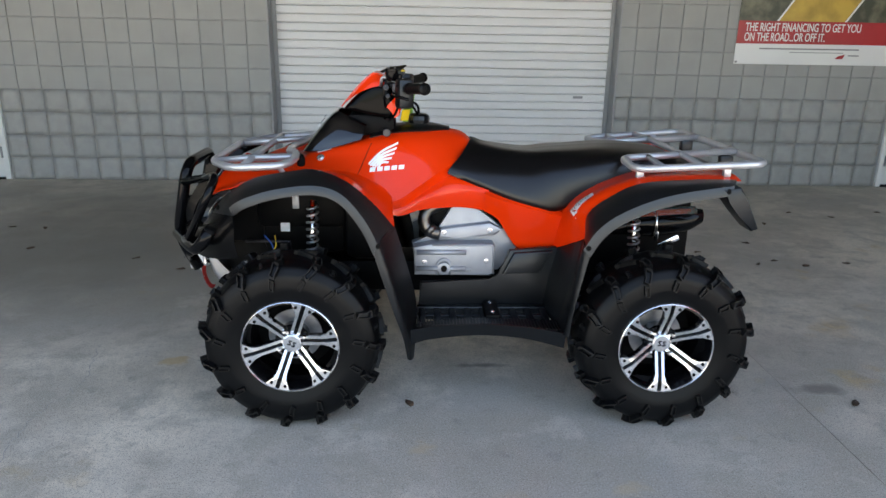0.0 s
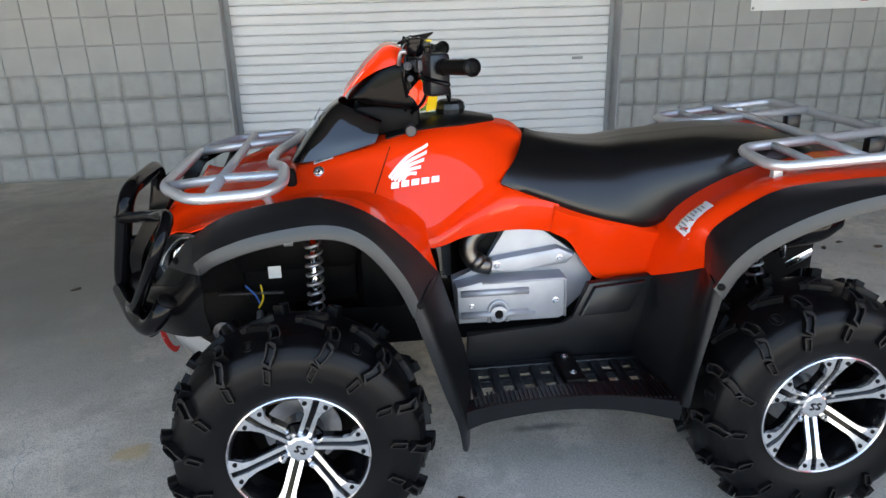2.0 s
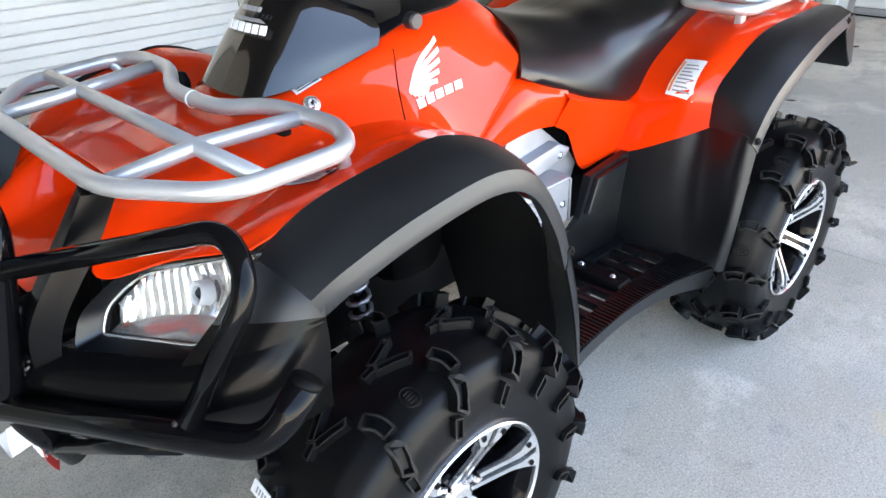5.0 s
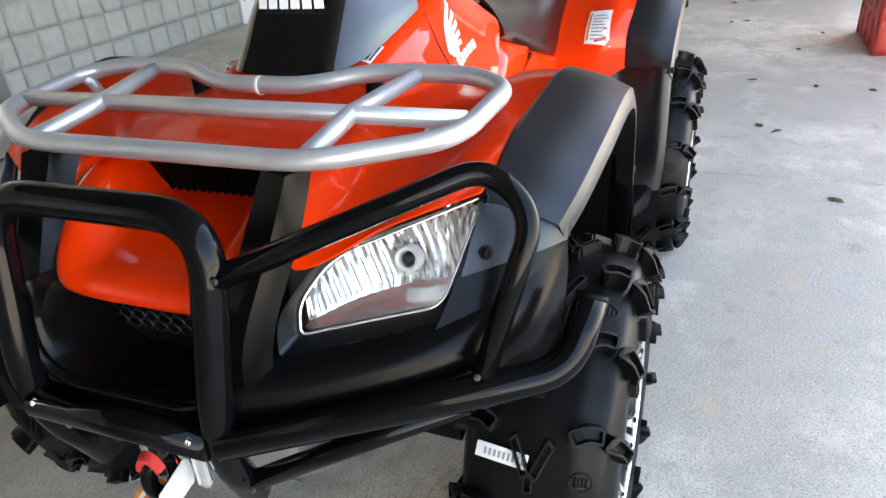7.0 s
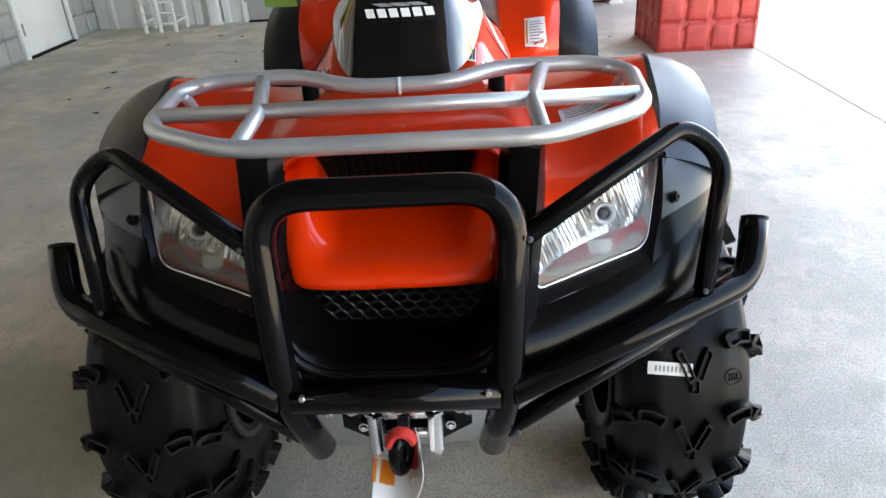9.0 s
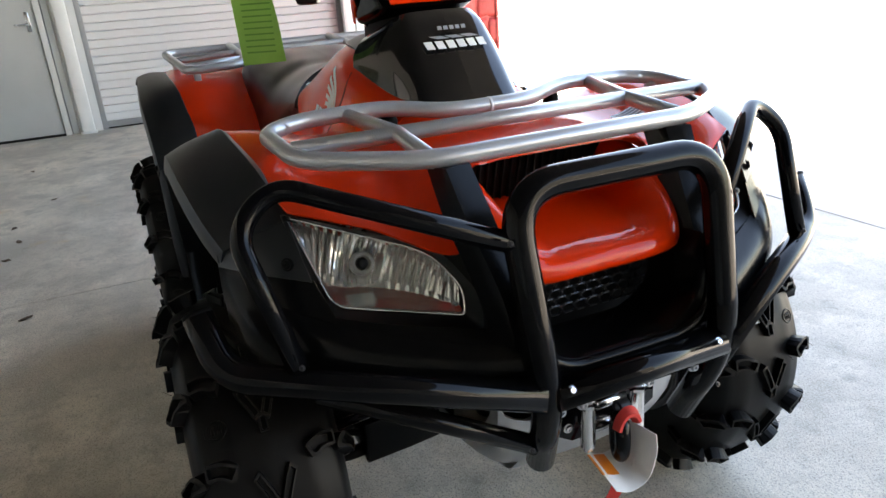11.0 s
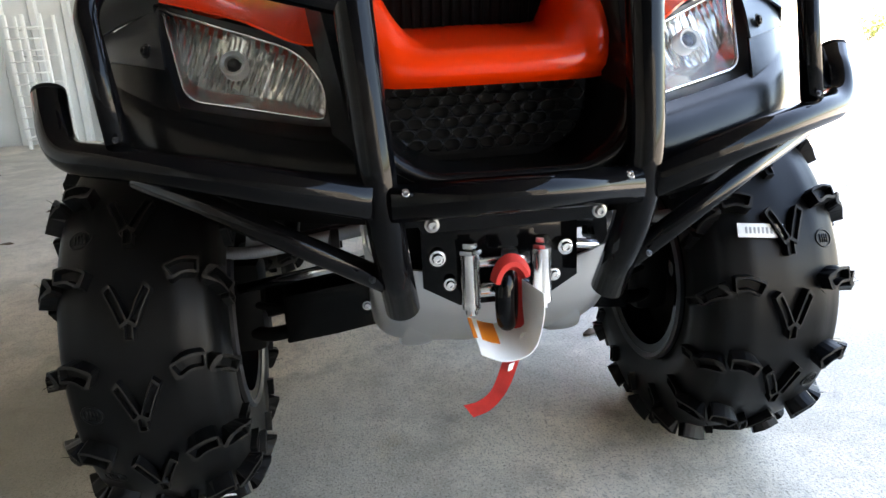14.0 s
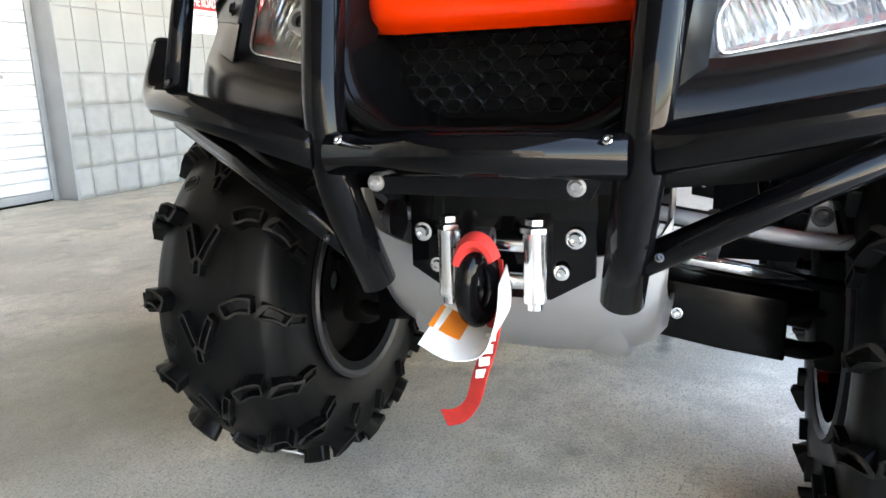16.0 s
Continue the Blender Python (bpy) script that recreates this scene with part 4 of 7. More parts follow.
    for dx in (-0.008, 0.008):
        mark = tubes([spline([(dx + 0.006, hub - 0.0135, 0.008), (dx - 0.005, hub - 0.0135, 0.006), (dx + 0.005, hub - 0.0135, -0.006), (dx - 0.006, hub - 0.0135, -0.008)], 10)], 0.0022, 6)
        bmesh.ops.transform(mark, matrix=Matrix.Rotation(spin * 1.4, 4, "Y"), verts=mark.verts)
        part("cap_mark", mark, DARK, w)
    for k in range(4):
        a = math.pi / 2 * k + turn + 0.5
        part("lug_nut", lathe([(0.009, hub + 0.01), (0.009, hub - 0.012), (0.005, hub - 0.019), (0.001, hub - 0.020)], 6, "y",
                              (0.050 * math.cos(a), 0, 0.050 * math.sin(a))), CHROME, w)
    return w


wheel(-0.652, 0.476, -1, 0.0, 0.111, 0.33)
wheel(-0.652, 0.487, 1, 0.13, 0.111, 0.1)
wheel(0.648, 0.478, -1, 0.2, 0.123, 0.05)
wheel(0.648, 0.478, 1, 0.05, 0.123, 0.6)
for _at, _sz, _r in (((0.80, -0.572, 0.425), (0.052, 0.003, 0.020), (0, -20, -6)), ((-0.9265, -0.435, 0.453), (0.002, 0.075, 0.022), (6, 27.8, 0)),
                     ((-0.849, 0.440, 0.066), (0.002, 0.07, 0.022), (-10, -52, 0))):
    part("tyre_sticker", box((0, 0, 0), _sz, 0.0006, pose(*_at, *_r)), WHITE, quad, "white paper tyre label")
    _long = max(_sz)
    for _k in range(9):
        _off = [(-0.40 + 0.09 * _k) * s if s == _long else 0.0 for s in _sz]
        _bar = [s * 0.045 if s == _long else (s + 0.0012 if s < 0.004 else s * 0.45) for s in _sz]
        part("label_bar", box(_off, _bar), GREY, quad, smooth=False).matrix_basis = pose(*_at, *_r)

# red body ------------------------------------------------------------
hood = []
hood.append([(-0.918, 0, 0.856), (-0.921, -0.11, 0.855), (-0.938, -0.155, 0.846), (-0.994, -0.198, 0.756), (-0.926, -0.298, 0.790), (-0.894, -0.352, 0.806), (-0.866, -0.402, 0.820)])
hood.append([(-0.88, 0, 0.850), (-0.88, -0.10, 0.849), (-0.89, -0.17, 0.838), (-0.915, -0.22, 0.798), (-0.90, -0.29, 0.797), (-0.86, -0.37, 0.825), (-0.82, -0.41, 0.835)])
hood.append([(-0.80, 0, 0.857), (-0.80, -0.10, 0.856), (-0.80, -0.18, 0.847), (-0.80, -0.23, 0.820), (-0.80, -0.30, 0.822), (-0.79, -0.37, 0.845), (-0.77, -0.418, 0.857)])
hood.append([(-0.70, 0, 0.872), (-0.70, -0.10, 0.870), (-0.70, -0.17, 0.860), (-0.70, -0.22, 0.838), (-0.69, -0.30, 0.842), (-0.67, -0.37, 0.868), (-0.64, -0.434, 0.886)])
hood.append([(-0.62, 0, 0.895), (-0.62, -0.10, 0.893), (-0.62, -0.15, 0.872), (-0.61, -0.21, 0.845), (-0.60, -0.30, 0.858), (-0.58, -0.37, 0.882), (-0.565, -0.442, 0.893)])
hood.append([(-0.50, 0, 0.920), (-0.50, -0.10, 0.915), (-0.50, -0.16, 0.88), (-0.49, -0.22, 0.845), (-0.48, -0.31, 0.852), (-0.47, -0.385, 0.863), (-0.465, -0.450, 0.857)])
hood.append([(-0.40, 0, 0.930), (-0.40, -0.11, 0.915), (-0.40, -0.175, 0.88), (-0.39, -0.225, 0.820), (-0.385, -0.31, 0.795), (-0.38, -0.38, 0.788), (-0.375, -0.442, 0.780)])
hood.append([(-0.32, 0, 0.930), (-0.32, -0.11, 0.91), (-0.32, -0.185, 0.85), (-0.315, -0.23, 0.765), (-0.31, -0.30, 0.715), (-0.305, -0.37, 0.698), (-0.30, -0.43, 0.688)])
part("front_fender", sheet(hood, 40, 44, 0.003, True), RED, quad, "glossy red moulded front body and fenders", sharp=60)

nose = [[(-1.043, 0, 0.704), (-1.043, -0.06, 0.704), (-1.040, -0.10, 0.704), (-1.036, -0.128, 0.705), (-1.026, -0.142, 0.706)],
        [(-1.060, 0, 0.718), (-1.060, -0.06, 0.718), (-1.057, -0.10, 0.719), (-1.050, -0.130, 0.722), (-1.034, -0.146, 0.728)],
        [(-1.048, 0, 0.738), (-1.048, -0.06, 0.738), (-1.046, -0.095, 0.741), (-1.040, -0.130, 0.752), (-1.022, -0.150, 0.760)],
        [(-1.005, 0, 0.748), (-1.004, -0.06, 0.748), (-1.002, -0.088, 0.753), (-1.005, -0.125, 0.782), (-0.995, -0.152, 0.790)],
        [(-0.950, 0, 0.757), (-0.950, -0.07, 0.757), (-0.950, -0.098, 0.766), (-0.955, -0.128, 0.810), (-0.955, -0.156, 0.818)],
        [(-0.895, 0, 0.765), (-0.895, -0.085, 0.765), (-0.895, -0.106, 0.776), (-0.900, -0.130, 0.832), (-0.910, -0.160, 0.834)],
        [(-0.842, 0, 0.772), (-0.842, -0.095, 0.772), (-0.845, -0.112, 0.785), (-0.860, -0.132, 0.842), (-0.880, -0.165, 0.838)]]
part("nose_panel", sheet(nose, 30, 26, 0.003, True), RED, quad, "glossy red nose panel with a scooped middle", sharp=60)
_bm = sheet([[(-0.843, -0.112, 0.768), (-0.843, 0, 0.768), (-0.843, 0.112, 0.768)], [(-0.868, -0.134, 0.850), (-0.868, 0, 0.850), (-0.868, 0.134, 0.850)]], 6, 12, 0.004)
intake = part("intake_grille", _bm, DARK, quad, "matt black air intake below the front rack")
for _i in range(15):
    part("louvre", box((-0.858, -0.098 + _i * 0.014, 0.809), (0.006, 0.004, 0.078), 0.001, Matrix.Rotation(radians(-17), 4, "Y")), DARK, intake)

tank = []
tank.append([(-0.64, 0, 0.893), (-0.64, -0.07, 0.892), (-0.64, -0.12, 0.89), (-0.64, -0.15, 0.868), (-0.64, -0.185, 0.85), (-0.64, -0.195, 0.845), (-0.64, -0.2, 0.84), (-0.64, -0.205, 0.836)])
tank.append([(-0.5, 0, 0.93), (-0.5, -0.07, 0.93), (-0.5, -0.132, 0.928), (-0.5, -0.168, 0.89), (-0.5, -0.218, 0.84), (-0.5, -0.226, 0.833), (-0.5, -0.231, 0.829), (-0.5, -0.235, 0.825)])
tank.append([(-0.4, 0, 0.965), (-0.4, -0.07, 0.965), (-0.4, -0.138, 0.945), (-0.4, -0.182, 0.885), (-0.4, -0.24, 0.806), (-0.4, -0.245, 0.799), (-0.4, -0.248, 0.794), (-0.4, -0.25, 0.79)])
tank.append([(-0.31, 0, 0.985), (-0.31, -0.07, 0.982), (-0.31, -0.138, 0.955), (-0.31, -0.186, 0.88), (-0.31, -0.24, 0.745), (-0.31, -0.233, 0.712), (-0.31, -0.235, 0.701), (-0.31, -0.236, 0.69)])
tank.append([(-0.2, 0, 0.993), (-0.2, -0.065, 0.988), (-0.2, -0.128, 0.955), (-0.2, -0.18, 0.885), (-0.2, -0.221, 0.808), (-0.2, -0.204, 0.768), (-0.2, -0.221, 0.745), (-0.2, -0.214, 0.708)])
tank.append([(-0.1, 0, 0.985), (-0.1, -0.055, 0.975), (-0.1, -0.108, 0.94), (-0.1, -0.152, 0.905), (-0.1, -0.192, 0.872), (-0.1, -0.184, 0.829), (-0.1, -0.217, 0.785), (-0.1, -0.205, 0.715)])
tank.append([(-0.03, 0, 0.962), (-0.03, -0.05, 0.947), (-0.03, -0.082, 0.915), (-0.03, -0.108, 0.895), (-0.03, -0.14, 0.876), (-0.03, -0.172, 0.838), (-0.03, -0.218, 0.785), (-0.03, -0.2, 0.713)])
tank.append([(0.05, 0, 0.87), (0.05, -0.06, 0.87), (0.05, -0.1, 0.85), (0.05, -0.125, 0.842), (0.05, -0.155, 0.828), (0.05, -0.185, 0.808), (0.05, -0.222, 0.772), (0.05, -0.196, 0.7)])
part("tank_cover", sheet(tank, 44, 26, 0.003, True, hard=(4, 5)), RED, quad, "glossy red tank cover", sharp=22)
side = []
for _x, _top, _in, _ridge, _low, _out in ((0.035, 0.815, 0.150, 0.772, 0.702, 0.200), (0.09, 0.796, 0.172, 0.752, 0.668, 0.198), (0.14, 0.776, 0.188, 0.738, 0.590, 0.190),
                                          (0.18, 0.760, 0.198, 0.726, 0.548, 0.187), (0.25, 0.738, 0.206, 0.708, 0.556, 0.194), (0.335, 0.700, 0.204, 0.686, 0.560, 0.199)):
    side.append([(_x, -_in, _top), (_x, -0.5 * (_in + 0.236), (_top + _ridge) / 2), (_x, -0.236 + 0.03 * max(0, _x - 0.25), _ridge), (_x, -0.5 * (_out + 0.232), (_ridge + _low) / 2), (_x, -_out, _low)])
for _sd in (1, -1):
    _s = side if _sd > 0 else [mir(q) for q in side]
    part("side_cover", sheet(_s, 22, 16, 0.003, flip=_sd < 0, hard=(2,)), RED, quad, "glossy red side cover below the seat", sharp=22)

rearf = []
rearf.append([(0.312, -0.20, 0.552), (0.330, -0.27, 0.582), (0.360, -0.35, 0.622), (0.385, -0.41, 0.655)])
rearf.append([(0.330, -0.20, 0.690), (0.342, -0.28, 0.712), (0.350, -0.36, 0.732), (0.385, -0.412, 0.738)])
rearf.append([(0.400, -0.205, 0.775), (0.414, -0.30, 0.788), (0.415, -0.37, 0.802), (0.445, -0.422, 0.797)])
rearf.append([(0.55, -0.205, 0.845), (0.55, -0.30, 0.855), (0.55, -0.38, 0.863), (0.55, -0.432, 0.852)])
rearf.append([(0.72, -0.16, 0.872), (0.72, -0.28, 0.876), (0.72, -0.38, 0.880), (0.72, -0.442, 0.870)])
rearf.append([(0.90, -0.16, 0.878), (0.90, -0.28, 0.880), (0.90, -0.38, 0.882), (0.90, -0.442, 0.872)])
for _sd in (1, -1):
    _s = rearf if _sd > 0 else [mir(q) for q in rearf]
    part("rear_fender", sheet(_s, 30, 18, 0.003, flip=_sd < 0), RED, quad, "glossy red rear fender", sharp=60)
part("tail_deck", box((0.76, 0, 0.868), (0.34, 0.36, 0.02), 0.008), BLACKP, quad)
part("tail_panel", box((0.895, 0, 0.825), (0.03, 0.80, 0.09), 0.012), BLACKP, quad)


# black fender flares --------------------------------------------------
def flare(seam, low, centre, side_sign, lip, bulge):
    """A wheel-arch flare from the body seam to its lower edge; lip: the height of its upright band."""
    secs = []
    for a, b in zip(seam, low):
        a, b = V(a), V(b)
        out = Vector((b.x - centre[0], 0, b.z - centre[1])).normalized()
        edge = b + out * lip + Vector((0, 0.006, 0))
        mid = a.lerp(edge, 0.5) + Vector((0, -0.004, 0)) + out * bulge
        secs.append([a + Vector((0, 0.012, 0)) - out * 0.006, a + out * 0.003, mid, edge, b, b + Vector((0, 0.03, 0)) + out * 0.010])
    if side_sign > 0:
        secs = [[(q.x, -q.y, q.z) for q in s] for s in secs]
    return sheet(secs, 40, 22, 0.003, flip=side_sign > 0, hard=(1, 3, 4))


F_SEAM = [(-0.862, -0.402, 0.806), (-0.775, -0.418, 0.857), (-0.645, -0.434, 0.886), (-0.565, -0.442, 0.893), (-0.465, -0.450, 0.857), (-0.375, -0.442, 0.780), (-0.30, -0.43, 0.688)]
F_LIP = [(-0.835, -0.498, 0.752), (-0.79, -0.515, 0.783), (-0.69, -0.53, 0.818), (-0.56, -0.537, 0.835), (-0.475, -0.537, 0.805), (-0.405, -0.532, 0.715), (-0.365, -0.528, 0.625)]
R_SEAM = [(0.385, -0.41, 0.655), (0.385, -0.412, 0.738), (0.445, -0.422, 0.797), (0.55, -0.432, 0.852), (0.72, -0.442, 0.870), (0.88, -0.442, 0.872)]
R_LIP = [(0.368, -0.538, 0.625), (0.405, -0.54, 0.688), (0.46, -0.543, 0.738), (0.557, -0.545, 0.786), (0.67, -0.542, 0.818), (0.83, -0.535, 0.843)]
GUARD = []
GUARD.append([(-0.30, -0.425, 0.690), (-0.325, -0.475, 0.690), (-0.352, -0.520, 0.662), (-0.366, -0.528, 0.625)])
GUARD.append([(-0.262, -0.40, 0.56), (-0.295, -0.475, 0.56), (-0.318, -0.520, 0.555), (-0.336, -0.528, 0.530)])
GUARD.append([(-0.228, -0.38, 0.42), (-0.255, -0.46, 0.42), (-0.280, -0.510, 0.42), (-0.300, -0.520, 0.410)])
GUARD.append([(-0.224, -0.40, 0.31), (-0.238, -0.45, 0.31), (-0.252, -0.49, 0.31), (-0.268, -0.505, 0.310)])
GUARD.append([(-0.232, -0.43, 0.200), (-0.238, -0.45, 0.200), (-0.244, -0.468, 0.205), (-0.252, -0.480, 0.215)])
BACKW = []
BACKW.append([(0.310, -0.195, 0.556), (0.332, -0.27, 0.586), (0.362, -0.35, 0.626), (0.386, -0.41, 0.655), (0.352, -0.50, 0.668), (0.352, -0.53, 0.655), (0.368, -0.538, 0.625)])
BACKW.append([(0.285, -0.215, 0.44), (0.300, -0.29, 0.44), (0.318, -0.37, 0.44), (0.328, -0.43, 0.44), (0.320, -0.49, 0.44), (0.318, -0.53, 0.44), (0.330, -0.54, 0.44)])
BACKW.append([(0.270, -0.235, 0.325), (0.275, -0.30, 0.325), (0.285, -0.37, 0.325), (0.290, -0.43, 0.325), (0.296, -0.49, 0.325), (0.304, -0.525, 0.325), (0.318, -0.535, 0.325)])
for _sd in (-1, 1):
    part("fender_flare", flare(F_SEAM, F_LIP, (-0.65, 0.30), _sd, 0.026, 0.004), BLACK_LIT, quad, "textured black front fender flare", sharp=25)
    part("fender_flare", flare(R_SEAM, R_LIP, (0.65, 0.30), _sd, 0.030, 0.008), BLACK_LIT, quad, "textured black rear fender flare", sharp=25)
    _g = GUARD if _sd < 0 else [mir(q) for q in GUARD]
    part("mud_guard", sheet(_g, 24, 14, 0.004, flip=_sd > 0), BLACKP, quad, "textured black mud guard behind the front wheel")
    _g = BACKW if _sd < 0 else [mir(q) for q in BACKW]
    part("heel_guard", sheet(_g, 20, 24, 0.004, flip=_sd > 0), BLACKP, quad, "textured black guard in front of the rear wheel", sharp=60)
    part("inner_fender", sheet([[(-0.47, 0.49 * _sd, 0.81), (-0.47, 0.20 * _sd, 0.82)], [(-0.385, 0.49 * _sd, 0.70), (-0.39, 0.20 * _sd, 0.72)],
                                [(-0.338, 0.48 * _sd, 0.56), (-0.335, 0.20 * _sd, 0.56)], [(-0.295, 0.47 * _sd, 0.42), (-0.29, 0.20 * _sd, 0.42)],
                                [(-0.262, 0.41 * _sd, 0.30), (-0.26, 0.20 * _sd, 0.30)]], 16, 8, 0.004), DARK, quad, "matt black inner fender behind the front wheel")
    for _at, _w in (((-0.352, 0.526, 0.655), (-0.3, 1, 0.2)), ((0.362, 0.538, 0.655), (-0.2, 1, 0.2)), ((0.82, 0.535, 0.855), (0, 1, 0.2)),
                    ((-0.822, 0.499, 0.765), (-0.5, 0.9, 0.2))):
        part("flare_bolt", bolt((_at[0], _at[1] * _sd, _at[2]), (_w[0], _w[1] * _sd, _w[2]), 0.007, 0.005), DARK, quad)
    for _tip, _root in (((-0.760, 0.462, 0.838), (-0.757, 0.424, 0.862)), ((-0.584, 0.481, 0.866), (-0.586, 0.440, 0.890)), ((0.50, 0.487, 0.800), (0.50, 0.440, 0.826)), ((0.43, 0.475, 0.742), (0.43, 0.430, 0.765))):
        _a, _b = Vector((_root[0], _root[1] * _sd, _root[2])), Vector((_tip[0], _tip[1] * _sd, _tip[2]))
        _in = Vector((0, -0.35 * _sd, -0.55)) * 0.011
        _d = tube(bmesh.new(), spline([_a + _in, _a.lerp(_b, 0.4) + _in, _b + _in, _b + (_b - _a) * 0.1 + _in * 1.6], 12), [0.011, 0.0115, 0.012, 0.012, 0.012, 0.012, 0.0115, 0.011, 0.010, 0.0085, 0.006, 0.002], 18)
        part("flare_dimple", _d, BLACK_LIT, quad)
    part("mud_flap", poly([(x, 0.537 * _sd, z) for x, z in ((0.800, 0.862), (0.862, 0.868), (0.885, 0.832), (0.940, 0.726), (0.916, 0.717), (0.862, 0.774), (0.828, 0.815))],
                          (0, -0.09 * _sd, 0), 0.006), BLACKP, quad, "black rubber mud flap")

# front fascia -------------------------------------------------------
FASC = []
FASC.append([(-1.085, -0.15, 0.555), (-1.05, -0.25, 0.56), (-0.98, -0.38, 0.575), (-0.895, -0.465, 0.59), (-0.83, -0.485, 0.60)])
FASC.append([(-1.108, -0.155, 0.60), (-1.070, -0.25, 0.608), (-0.995, -0.39, 0.625), (-0.905, -0.475, 0.645), (-0.835, -0.497, 0.66)])
FASC.append([(-1.098, -0.16, 0.638), (-1.062, -0.245, 0.645), (-0.985, -0.385, 0.668), (-0.900, -0.472, 0.69), (-0.832, -0.500, 0.71)])
FASC.append([(-1.055, -0.18, 0.662), (-1.035, -0.225, 0.664), (-0.962, -0.372, 0.688), (-0.893, -0.450, 0.722), (-0.832, -0.500, 0.752)])
OUTP = [[(-0.928, -0.392, 0.735), (-0.902, -0.428, 0.741), (-0.869, -0.468, 0.747), (-0.832, -0.500, 0.752)],
        [(-0.900, -0.398, 0.772), (-0.880, -0.428, 0.772), (-0.858, -0.465, 0.769), (-0.831, -0.500, 0.762)],
        [(-0.868, -0.402, 0.808), (-0.855, -0.430, 0.800), (-0.845, -0.465, 0.785), (-0.830, -0.500, 0.768)]]
CHEEK = [[(-0.972, -0.372, 0.684), (-0.935, -0.420, 0.700), (-0.890, -0.462, 0.718), (-0.832, -0.500, 0.745)],
         [(-0.926, -0.390, 0.737), (-0.900, -0.426, 0.743), (-0.867, -0.466, 0.749), (-0.831, -0.498, 0.753)]]
POSTP = [[(-1.055, -0.135, 0.600), (-1.092, -0.144, 0.600), (-1.092, -0.168, 0.600), (-1.070, -0.188, 0.600)],
         [(-1.045, -0.135, 0.700), (-1.082, -0.146, 0.700), (-1.086, -0.178, 0.700), (-1.050, -0.195, 0.700)],
         [(-0.985, -0.150, 0.800), (-1.022, -0.160, 0.800), (-1.026, -0.195, 0.800), (-0.985, -0.210, 0.800)],
         [(-0.930, -0.160, 0.874), (-0.972, -0.170, 0.874), (-0.982, -0.205, 0.874), (-0.940, -0.214, 0.874)]]
for _sd in (-1, 1):
    def _m(s):
        return s if _sd < 0 else [mir(q) for q in s]
    part("fascia", sheet(_m(FASC), 18, 28, 0.004, flip=_sd > 0), BLACK_SHADE, quad, "textured black lower fascia")
    part("fascia_wing", sheet(_m(OUTP), 14, 14, 0.004, flip=_sd > 0), BLACK_LIT, quad, "textured black panel beside the headlight")
    part("fascia_cheek", sheet(_m(CHEEK), 8, 14, 0.004, flip=_sd > 0), BLACK_SHADE, quad, "black panel below the headlight's outer corner")
    part("rack_support", sheet(_m(POSTP), 18, 14, 0.004, flip=_sd > 0, hard=(1, 2)), BLACK_SHADE, quad, "black upright carrying the front rack", sharp=30)
    if _sd < 0:
        part("support_bolt", bolt((-0.972, -0.208, 0.846), (-0.35, -0.9, 0.2), 0.0055, 0.004), CHROME, quad)
    part("panel_bolt", bolt((-0.904, 0.418 * _sd, 0.760), (-0.7, 0.7 * _sd, 0.25), 0.007, 0.006), DARK, quad)
    # headlight: bezel, reflector with ribs, bulb and clear lens
    hl = new("headlight")
    hl.parent = quad
    hl["label"] = "clear multi-reflector headlight in a black bezel"
    inner_c = _m([[(-1.013, -0.201, 0.668), (-0.996, -0.195, 0.704), (-0.951, -0.226, 0.751), (-0.856, -0.405, 0.813), (-0.946, -0.373, 0.698)]])[0]
    outer_c = _m([[(-1.046, -0.193, 0.659), (-1.028, -0.186, 0.703), (-0.966, -0.220, 0.762), (-0.862, -0.411, 0.820), (-0.955, -0.390, 0.690)]])[0]
    rads = (0.010, 0.022, 0.035, 0.008, 0.022)
    lens_edge, bezel_edge = rounded(inner_c, rads), rounded(outer_c, rads)
    count = len(lens_edge)
    bm = bmesh.new()
    loops = [[p.lerp(q, k) + Vector((0.010 * (1 - k), 0, 0)) for p, q in zip(lens_edge, bezel_edge)] for k in (-0.08, 0.0, 0.5, 0.85, 1.0)]
    loops.append([q + Vector((0.014, 0, -0.003)) for q in bezel_edge])
    loops = [[bm.verts.new(q) for q in lp] for lp in loops]
    for a, b in zip(loops, loops[1:]):
        for i in range(count):
            bm.faces.new((a[i], a[(i + 1) % count], b[(i + 1) % count], b[i]))
    bmesh.ops.recalc_face_normals(bm, faces=bm.faces[:])
    part("bezel", bm, BLACKP, hl, "black plastic headlight bezel", sharp=50)
    back = Vector((0.052, 0, -0.006))
    cols_n = 81
    lo_edge = spline([inner_c[0], V(inner_c[0]).lerp(V(inner_c[4]), 0.5), inner_c[4], V(inner_c[4]).lerp(V(inner_c[3]), 0.5)], cols_n)
    hi_edge = spline([inner_c[1], inner_c[2], V(inner_c[2]).lerp(V(inner_c[3]), 0.5), inner_c[3]], cols_n)
    bulb = Vector((-0.903, 0.313 * _sd, 0.737))
    bm = bmesh.new()
    grid = []
    for i in range(cols_n):
        cols = []
        for j in range(10):
            t = j / 9
            p = lo_edge[i].lerp(hi_edge[i], t)
            across = math.sin(math.pi * min(1, max(0.06, (i + 1) / (cols_n + 1)))) ** 0.6
            deep = 0.25 + (0.75 * t / 0.22 if t < 0.22 else 0.75 - 0.30 * (t - 0.22) / 0.78) * across
            fan = min(1.0, abs(p.y - bulb.y) / 0.02)
            saw = 0.0 if t < 0.23 or j == 9 else (0.0007 if i % 4 < 2 else -0.0007) * (0.5 + fan) * (1.0 if j < 7 else 1.6)
